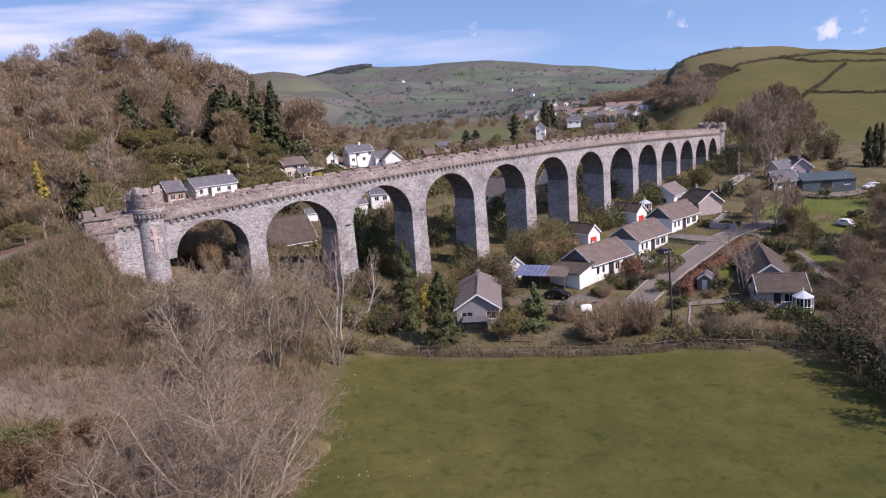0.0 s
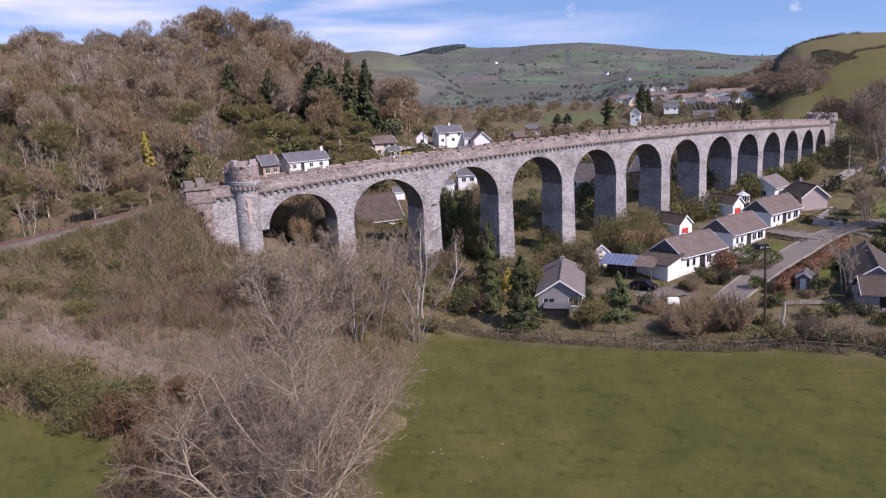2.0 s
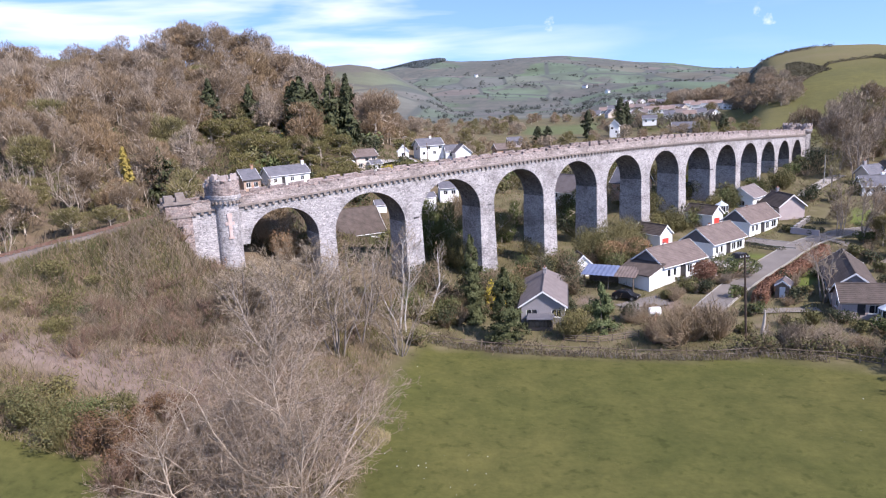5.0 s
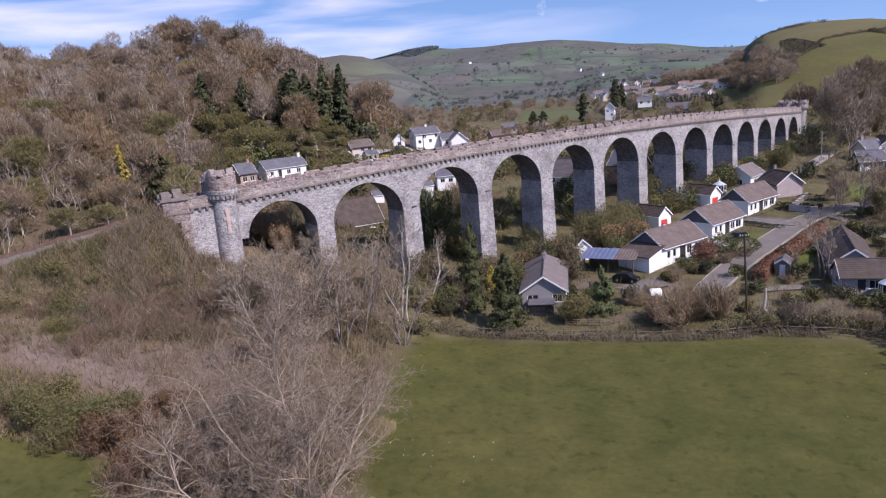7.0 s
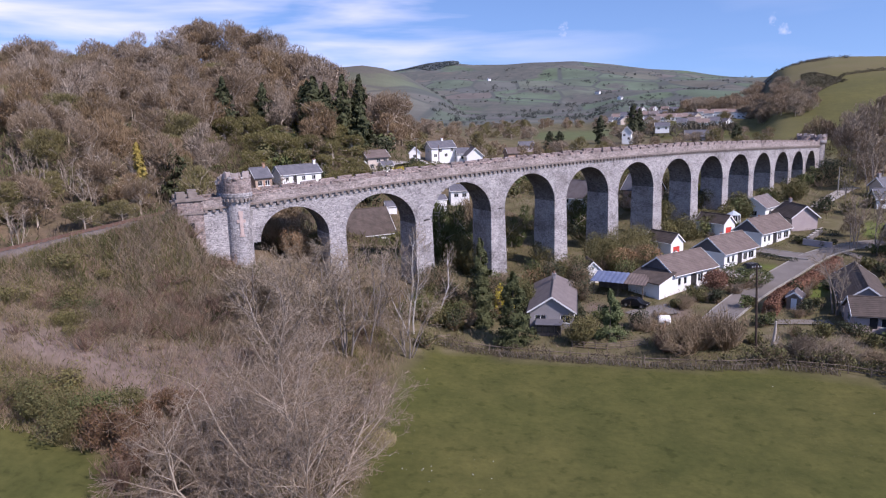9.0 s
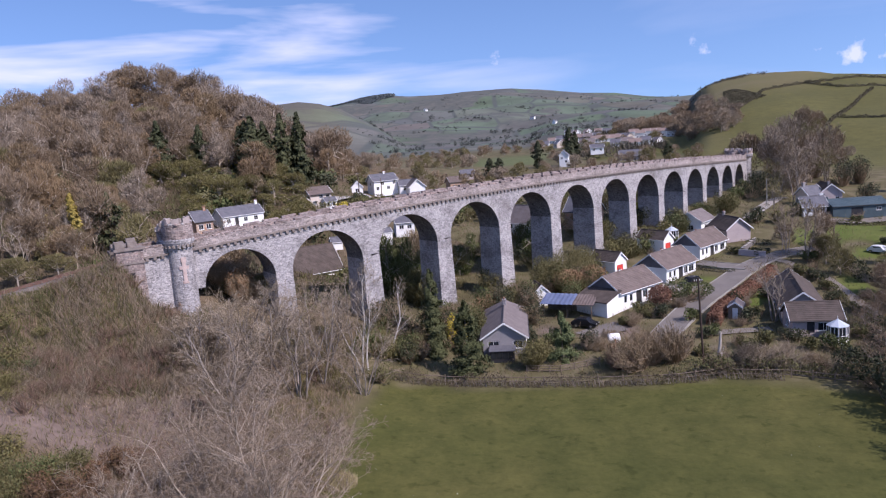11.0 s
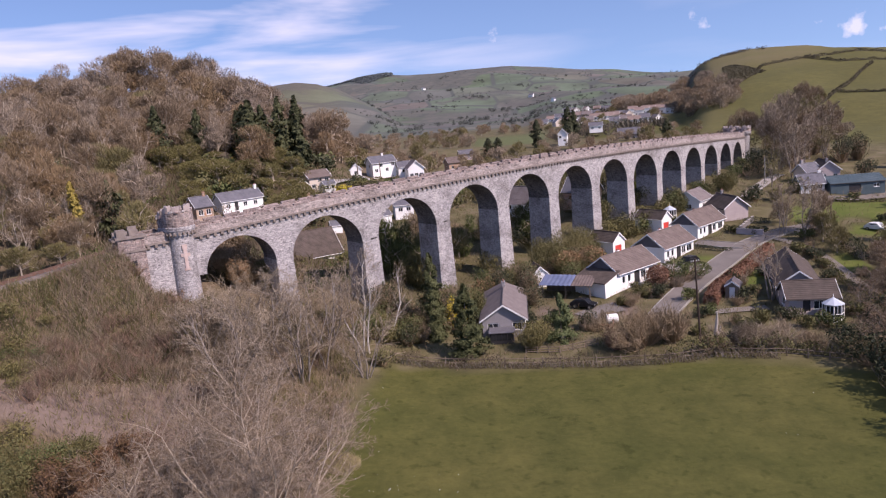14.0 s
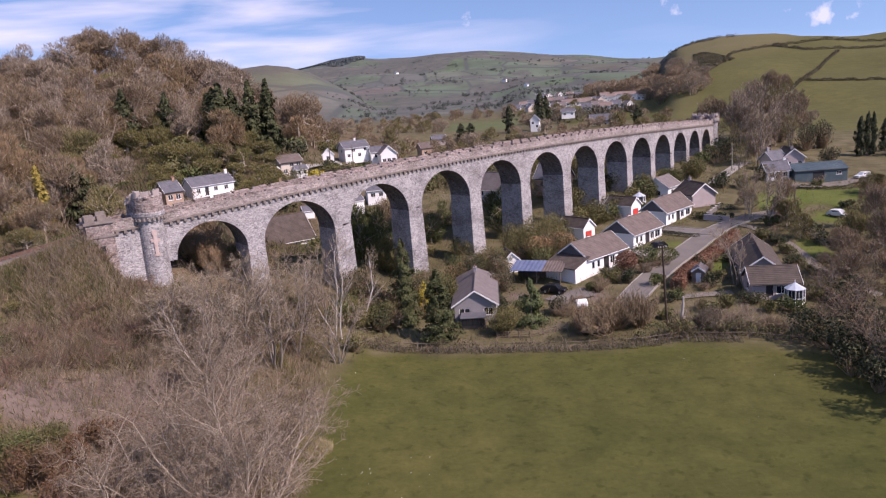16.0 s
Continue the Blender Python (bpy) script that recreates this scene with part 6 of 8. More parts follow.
def bare_tree(name, seed, stems, levels, bark, twig, label, m, spread=0.5, up=0.12, droop=0.0, thick=1.0, category="tree", group="", wob=0.12, slim=True):
    rng = random.Random(seed)
    lv = grow(rng, stems, levels, spread, up, droop, wob)
    root = thing(name, m, label, category, group)
    v2, f2 = frustums(lv[1], 4)
    for q in range(0, len(lv[0]), 5):
        v, f = frustums(lv[0][q:q + 5], 7)
        np_mesh("trunk", v, f, bark, root)
    np_mesh("bough", v2, f2, bark, root)["kind"] = "stuff"
    rest = []
    for rows in lv[2:-1]:
        rest += rows
    if rest:
        R = np.array(rest)
        R[:, 6:8] = np.maximum(R[:, 6:8], 0.012 * thick)
        v, f = frustums(R, 3)
        np_mesh("branchwork", v, f, TWIG_PALE if bark in (BARK_SUN, BARK_TAN) and twig in (TWIG_GREY, TWIG_DARK) else twig, root)["kind"] = "stuff"
    T = np.array(lv[-1])
    T[:, 6] = np.maximum(T[:, 6], 0.013 * thick)
    v, f = blades(T[:, 0:3], T[:, 3:6], T[:, 6:7] * 1.15, np.random.RandomState(seed)) if slim else frustums(T, 3, True)
    np_mesh("crown", v, f, twig, root)["kind"] = "stuff"
    return root


def leaf_cards(rng, pts, size, normals=None, flat=0.35):
    """Small bent leaves or leaf sprays, two triangles each, at pts."""
    n = len(pts)
    a = rng.normal(size=(n, 3))
    if normals is not None:
        a = a * flat + normals
    a /= np.linalg.norm(a, axis=1, keepdims=True)
    b = np.cross(a, rng.normal(size=(n, 3)))
    b /= np.linalg.norm(b, axis=1, keepdims=True)
    c = np.cross(a, b)
    s = size * rng.uniform(0.6, 1.4, (n, 1))
    w = s * rng.uniform(0.35, 0.6, (n, 1))
    v = np.stack([pts - b * s, pts + c * w, pts + b * s + a * s * 0.25, pts - c * w], 1).reshape(-1, 3)
    base = (np.arange(n) * 4)[:, None]
    f = np.concatenate([base + np.array([[0, 1, 2]]), base + np.array([[0, 2, 3]])], 1).reshape(-1, 3)
    return v, f


def conifer(name, seed, h, r, mat, label, m, n=3200, size=0.28, category="conifer", group="", columnar=0.0, skirt=0.06):
    rng = np.random.RandomState(seed)
    root = thing(name, m, label, category, group)
    v, f = [], []
    tube(v, f, [(0, 0, -0.5), (0.05, 0, h * 0.5), (0, 0, h * 0.97)], [h * 0.018, h * 0.011, 0.02], 6)
    mesh_ob("trunk", v, f, BARK, root)
    # boughs in uneven whorls; the sprays lie along them
    nb = max(40, int(h * 11))
    t = (np.arange(nb) + rng.uniform(0, 1, nb)) / nb
    z = h * (skirt + (1 - skirt) * t)
    az = rng.uniform(0, 2 * np.pi, nb)
    full = np.where(t < 0.12, 0.75 + t * 2, 1.0) * ((1 - t) ** 0.85 * (1 - columnar) + columnar * np.minimum(1, (1 - t) * 3.2) ** 0.7)
    rad = r * full * rng.uniform(0.35, 1.25, nb) * (0.85 + 0.3 * np.sin(az * 2 + seed) * np.sin(t * 9 + seed)) + 0.18
    k = rng.randint(0, nb, n)
    u = rng.uniform(0.15, 1.0, n) ** 0.6
    lat = rng.normal(size=n) * rad[k] * 0.16
    px = np.cos(az[k]) * rad[k] * u - np.sin(az[k]) * lat
    py = np.sin(az[k]) * rad[k] * u + np.cos(az[k]) * lat
    pz = z[k] - rad[k] * u * (0.42 - 0.3 * u) + rng.normal(size=n) * 0.2
    out = np.stack([np.cos(az[k]), np.sin(az[k]), np.full(n, 0.7)], 1)
    v, f = leaf_cards(rng, np.stack([px, py, pz], 1), size, out, 0.55)
    np_mesh("crown", v, f, mat, root)["kind"] = "stuff"
    return root


def shrub(name, seed, r, h, mat, label, m, n=900, size=0.16, category="shrub", group="", lumps=6, bare=None, twigs=250, kind=""):
    """A lumpy leafy bush, or with bare a twiggy one."""
    rng = np.random.RandomState(seed)
    root = thing(name, m, label, category, group, kind)
    c = np.c_[rng.normal(0, r * 0.42, lumps), rng.normal(0, r * 0.42, lumps), h * rng.uniform(0.35, 0.68, lumps)]
    c[0] = (0, 0, h * 0.55)
    rr = np.c_[np.full(lumps, r) * rng.uniform(0.38, 0.6, lumps), h * rng.uniform(0.25, 0.42, lumps)]
    k = rng.randint(0, lumps, n)
    d = rng.normal(size=(n, 3))
    d /= np.linalg.norm(d, axis=1, keepdims=True)
    q = rng.uniform(0.45, 1.04, n) ** 0.5
    p = c[k] + d * np.c_[rr[k, 0], rr[k, 0], rr[k, 1]] * q[:, None]
    p[:, 2] = np.maximum(p[:, 2], 0.05)
    if mat is not None:
        v, f = leaf_cards(rng, p, size, d, 0.8)
        np_mesh("foliage", v, f, mat, root)["kind"] = "stuff"
    t = p[rng.randint(0, n, twigs)] * rng.uniform(0.9, 1.1, (twigs, 1))
    foot = np.c_[t[:, :2] * 0.25, np.full(twigs, -0.1)]
    mid = foot * 0.45 + t * 0.55 + rng.normal(size=(twigs, 3)) * r * 0.08
    w = 0.012 + (0.0055 if bare else 0.01) * r
    tw = bare or TWIG_BROWN
    if bare:
        off = rng.normal(size=(twigs * 4, 3)) * np.array([0.35, 0.35, 0.3]) * r * 0.45
        st = np.repeat(mid * 0.4 + t * 0.6, 4, 0)
        ends = st + off + np.array([0, 0, 0.12 * h])
        seg = np.c_[foot, mid, np.full(twigs, w * 1.2), np.full(twigs, w)]
        tip = np.concatenate([np.c_[mid, t, np.full((twigs, 2), w)], np.c_[st, ends, np.full((twigs * 4, 2), w * 0.75)]])
        spray = frustums(tip, 3, True)
    else:
        seg = np.concatenate([np.c_[foot, mid, np.full(twigs, w * 1.2), np.full(twigs, w)], np.c_[mid, t, np.full(twigs, w), np.full(twigs, w * 0.4)]])
    v, f = frustums(seg, 3)
    f = f.tolist()
    if bare:
        f += (spray[1] + len(v)).tolist()
        v = np.concatenate([v, spray[0]])
    mesh_ob("twigwork", v.tolist(), f, tw, root)["kind"] = "stuff"
    return root


def at(x, y, turn=0.0, scale=1.0, sink=0.0):
    s = scale if isinstance(scale, tuple) else (scale,) * 3
    return Matrix.Translation((x, y, land(x, y) - sink)) @ Matrix.Rotation(turn, 4, "Z") @ Matrix.Diagonal((*s, 1))


# the great bare tree by the pasture: several stems from one stool
def stool(rng, n, length, radius, lean, ring=0.7):
    out = []
    for k in range(n):
        a = 2 * math.pi * (k + rng.uniform(-0.3, 0.3)) / n
        l = lean * rng.uniform(0.3, 1.05)
        out.append(((ring * math.cos(a), ring * math.sin(a), -0.4), (math.cos(a) * l, math.sin(a) * l, 1), length * rng.uniform(0.8, 1.1), radius * rng.uniform(0.7, 1.1)))
    return out


BIG = [(9, 0.4, 0.56, 38), (8, 0.48, 0.56, 42), (6, 0.52, 0.55, 44), (4, 0.55, 0.6, 44)]
for seed, n, L, rad, lean, twig, x, y, sc, label in (
    (231, 14, 13.5, 0.11, 0.2, TWIG_DARK, -17.0, 45.6, 1.0, "large many-stemmed bare tree with pale grey twigs beside the pasture"),
    (33, 10, 9.5, 0.09, 0.2, TWIG_DARK, -21.8, 46.5, 1.0, "large bare tree with spreading pale twigs beside the pasture"),
    (36, 11, 8.4, 0.09, 0.34, TWIG_DARK, -22.6, 54.0, 1.0, "bare brown tree behind the great tree"),
    (35, 13, 8.0, 0.115, 0.34, TWIG_DARK, -19.8, 59.5, 1.0, "bare grey tree rising from the brambles"),
    (37, 6, 6.4, 0.12, 0.6, TWIG_RED, -27.5, 57.5, 0.9, "bare reddish-brown tree on the scrub slope"),
    (39, 5, 9.5, 0.15, 0.5, TWIG_GREY, -25.0, 70.0, 1.0, "bare grey tree below the turret"),
):
    R = random.Random(seed)
    bare_tree("bare_tree", seed, stool(R, n, L, rad, lean), BIG if seed not in (37, 39) else BIG[:3] + [(4, 0.55, 0.6, 46)], BARK_TAN, twig, label, at(x, y, 0, sc), 0.8, 0.1, 0.015, thick=0.95, wob=0.2)

COPPICE = [(9, 0.42, 0.5, 40), (8, 0.5, 0.5, 44), (6, 0.6, 0.55, 42)]
R = random.Random(41)
cop = None
for k, (x, y, sc) in enumerate(((-21.5, 80.5, 1.0), (-26.5, 84.0, 0.9), (-30.5, 88.0, 0.75), (-20.0, 90.0, 0.95), (-25.0, 92.0, 0.7), (-14.5, 84.5, 0.7), (-28.5, 76.5, 0.9), (-33.5, 82.0, 0.7))):
    m = at(x, y, k * 2.3, (sc * 1.1, sc * 1.1, sc))
    if cop is None:
        cop = bare_tree("coppice_tree", 41, stool(R, 6, 9.5, 0.13, 0.4, 0.5), COPPICE, BARK, TWIG_GREY, "grey coppiced tree with upright twigs before the viaduct", m, 0.5, 0.14, thick=1.5, group="coppiced trees")
    else:
        copy_thing(cop, m)

# slender trees in front of the arches
SLIM = [(12, 0.3, 0.4, 38), (7, 0.5, 0.5, 42), (6, 0.55, 0.5, 40)]
for k, (x, y, h, mat) in enumerate(((-15.6, 90.5, 12.5, BARK_PALE), (-14.8, 91.2, 11.0, BARK_PALE), (-19.5, 84.0, 11.5, BARK), (-23.5, 88.0, 10.5, BARK), (-26.0, 81.0, 9.0, BARK), (-12.2, 96.5, 10.0, BARK_PALE), (-17.5, 96.0, 10.0, BARK), (-28.5, 89.5, 7.5, BARK), (-30.0, 84.0, 7.0, BARK))):
    bare_tree("slender_tree", 50 + k, [((0, 0, -0.4), (0.06 * (-1) ** k, 0.03, 1), h, 0.13)] + ([((0.1, 0.05, 0.2), (-0.3, 0.1, 1), h * 0.8, 0.09)] if k % 2 == 0 else []), SLIM, mat, TWIG_GREY, "slender bare tree with an upright pale trunk before the viaduct", at(x, y), 0.3, 0.22, thick=1.1, group="slender trees")

# woodland of the hill, four kinds copied over the slope
WOOD_LV = [(8, 0.45, 0.5, 45), (6, 0.55, 0.5, 48), (5, 0.6, 0.55, 45)]


def crown_tree(name, seed, h, r, twig, label, m, n=5200, w=0.05, length=0.8, group="", foot=0.12):
    """A bare tree seen from afar: trunk, forking boughs and a lumpy crown of fine twigs."""
    rng = np.random.RandomState(seed)
    root = thing(name, m, label, "tree", group)
    lumps = 13
    # lumps sit on a dome, the lower ones farther out
    up = rng.uniform(foot + 0.1, 0.8, lumps)
    turn = rng.uniform(0, 6.283, lumps)
    reach = r * 0.78 * np.sqrt(np.clip(1 - ((up - 0.42) / 0.46) ** 2, 0.04, 1)) * rng.uniform(0.55, 1.0, lumps)
    c = np.c_[reach * np.cos(turn), reach * np.sin(turn), h * up]
    c[0] = (0, 0, h * 0.78)
    c[1] = (0, 0, h * 0.55)
    rr = np.c_[r * rng.uniform(0.36, 0.52, lumps), h * rng.uniform(0.12, 0.18, lumps)]
    seg = [(0, 0, -0.6, 0.1, 0.05, h * 0.3, 0.22, 0.17), (0.1, 0.05, h * 0.3, 0, 0.1, h * 0.6, 0.17, 0.1)]
    for k in range(lumps):
        fork = np.array([0, 0.05, h * rng.uniform(0.22, 0.5)])
        mid = (fork + c[k]) / 2 + rng.normal(size=3) * 0.35
        seg += [(*fork, *mid, 0.12, 0.09), (*mid, *c[k], 0.09, 0.06)]
        for q in range(4):
            e = c[k] + np.clip(rng.normal(size=3), -1.1, 1.1) * np.array([rr[k, 0], rr[k, 0], rr[k, 1]]) * 0.7
            s0 = mid + (c[k] - mid) * rng.uniform(0.3, 1)
            seg.append((*s0, *e, 0.06, 0.03))
    vv, ff = frustums(seg, 3)
    np_mesh("trunk", vv, ff, BARK_SUN, root)
    k = rng.randint(0, lumps, n)
    d = rng.normal(size=(n, 3))
    d /= np.linalg.norm(d, axis=1, keepdims=True)
    p = c[k] + d * np.c_[rr[k, 0], rr[k, 0], rr[k, 1]] * (rng.uniform(0.25, 1.0, n) ** 0.4)[:, None]
    way = d * 0.7 + np.array([0, 0, 1.0]) + rng.normal(size=(n, 3)) * 0.4
    way /= np.linalg.norm(way, axis=1, keepdims=True)
    L = length * rng.uniform(0.5, 1.3, (n, 1))
    vv, ff = blades(p - way * L * 0.5, p + way * L * 0.5, w, rng)
    np_mesh("crown", vv, ff, twig, root)["kind"] = "stuff"
    return root


OUT = Matrix.Translation((-60, 260, 0))
KINDS = [
    crown_tree("woodland_tree", 71, 13.0, 4.6, WOOD_BROWN, "bare brown broadleaf tree on the wooded hill", OUT, group="hillside woodland"),
    crown_tree("woodland_tree", 72, 12.0, 4.4, WOOD_WARM, "bare reddish-brown tree on the wooded hill", OUT, group="hillside woodland"),
    crown_tree("woodland_tree", 73, 13.5, 4.0, WOOD_GREY, "bare grey twigged tree on the wooded hill", OUT, group="hillside woodland"),
    crown_tree("woodland_tree", 74, 11.5, 5.0, WOOD_BROWN, "bare rounded brown tree on the wooded hill", OUT, group="hillside woodland"),
    crown_tree("woodland_tree", 75, 9.5, 4.2, TWIG_OLIVE, "tree coming into olive leaf on the wooded hill", OUT, group="hillside woodland"),
]
rng = random.Random(77)
spots = []
g = 9.3
for ix in range(-30, 2):
    for iy in range(12, 41):
        x, y = (ix + rng.uniform(-0.42, 0.42)) * g, (iy + rng.uniform(-0.42, 0.42)) * g
        r, a = math.hypot(x, y), math.degrees(math.atan2(x, y))
        lo = 122 if a < -22 else (196 if a < -14.8 else 236)
        if -41 < a < -9.0 and lo < r < 312 - max(0, a + 14) * 8 and not (-24.2 < a < -21.8 and r < 198):
            spots.append((x, y, r, a))
spots.sort(key=lambda q: q[2])
placed = {}
for x, y, r, a in spots:
    w = [3.4, 3.0, 3.4, 3.4, 1.8 if r > 205 else 4.5]
    k = rng.choices(range(5), w)[0]
    s = rng.uniform(0.95, 1.4) * (0.75 if r < 165 else 1.0) * (1.1 if r > 250 else 1.0) * (1.04 if a < -27 and r > 225 else 1.0) * (1.15 if -22 < a < -15 and r > 235 else 1.0)
    wide = 1.2 if r > 235 else 1.0
    m = at(x, y, rng.uniform(0, 6.28), (s * wide * rng.uniform(0.9, 1.15), s * wide * rng.uniform(0.9, 1.15), s), 0.2)
    if k not in placed:
        KINDS[k].matrix_basis = m
        placed[k] = 1
    else:
        copy_thing(KINDS[k], m)

# slim pale trunks among the wood
rng = random.Random(78)
pale = None
for k in range(34):
    a, r = radians(rng.uniform(-34, -17)), rng.uniform(174, 262)
    m = at(r * math.sin(a), r * math.cos(a), rng.uniform(0, 6.28), rng.uniform(0.8, 1.2), 0.3)
    if a > radians(-24) and r < 205:
        continue
    if pale is None:
        pale = bare_tree("ash_tree", 79, [((0, 0, -0.4), (0.05, 0.02, 1), 11.5, 0.15), ((0.1, 0, 3.0), (0.4, 0.1, 1), 7.0, 0.08)], [(8, 0.36, 0.5, 36), (6, 0.5, 0.5, 42), (5, 0.6, 0.55, 40)], BARK_SUN, WOOD_GREY, "tall ash with a pale trunk in the wood", m, 0.35, 0.16, thick=1.7, group="pale ash trees")
    else:
        copy_thing(pale, m)
# green spring growth at the foot of the wood
green = crown_tree("hazel_tree", 76, 7.0, 3.6, LEAF_KHAKI, "hazel in fresh yellow-green leaf below the wood", at(-58, 178), 3600, 0.07, 0.5, "hazels below the wood", 0.02)
for k in range(46):
    a, r = radians(rng.uniform(-25, -13)), rng.uniform(160, 206)
    x, y = r * math.sin(a), r * math.cos(a)
    if -24.2 < math.degrees(a) < -21.4 and r < 190 or -21 < math.degrees(a) < -16.0 and r < 176:
        continue
    sc = rng.uniform(0.6, 1.15)
    copy_thing(green, at(x, y, rng.uniform(0, 6.28), (sc * 1.15, sc * 1.15, sc), 0.2))

# conifers
conifer("spruce", 91, 12.4, 2.4, NEEDLES_MID, "tall dark spruce beside the grey bungalow", at(-6.0, 98.6), 15000, 0.17, columnar=0.3, skirt=0.02)
conifer("spruce", 92, 9.9, 3.0, NEEDLES_MID, "dark bushy conifer beside the grey bungalow", at(-1.4, 92.0), 15000, 0.17, columnar=0.35, skirt=0.02)
conifer("garden_pine", 93, 6.6, 2.9, NEEDLES_LIGHT, "light green garden conifer behind the fence", at(11.8, 95.4), 8000, 0.17)
dark = [(-59.6, 197.5, 16.5, 4.4), (-57.6, 196.6, 18.5, 4.6), (-55.0, 199.5, 17.0, 4.2), (-50.5, 201.8, 20.0, 3.9), (-46.4, 204.8, 21.0, 4.2), (-48.2, 207, 15.0, 3.6), (-78.4, 184.0, 16.0, 3.8), (-72.0, 196.0, 14.0, 3.4), (-63.5, 205.0, 13.0, 3.4), (-100, 150, 7, 2.6), (-82, 142, 7, 2.6)]
pair_ = [None, None]
for k, (x, y, h, r) in enumerate(dark):
    m = at(x, y, k * 1.7, (r / 3.4, r / 3.4, h / 14), 0.6)
    if pair_[k % 2] is None:
        pair_[k % 2] = conifer("dark_conifer", 95 + k, 14, 3.4, NEEDLES, "dark green ragged conifer standing on the hillside", m, 2600, 0.42, group="dark hillside conifers", columnar=0.3 + 0.3 * k)
    else:
        q = pair_[k % 2].scale
        copy_thing(pair_[k % 2], m @ Matrix.Diagonal((1 / q.x, 1 / q.y, 1 / q.z, 1)))
base = None
for k, (x, y, h, r) in enumerate(((121.4, 200.5, 11.0, 1.7), (123.2, 200.0, 12.0, 1.8), (125.0, 200.4, 11.6, 1.7), (13.0, 331, 9, 4.0), (17.5, 333, 8.5, 4.0), (38, 352, 13, 4.2), (53.5, 352, 18, 5.0), (57, 356, 16, 4), (130, 203, 9, 2.2), (95, 330, 9, 4))):
    m = at(x, y, k * 1.3, (r / 2.2, r / 2.2, h / 11))
    if base is None:
        base = conifer("cypress", 97, 11, 2.2, LEAF_DARK, "dark columnar cypress in the valley", m, 2600, 0.36, group="valley cypresses", columnar=0.75)
    else:
        copy_thing(base, m)

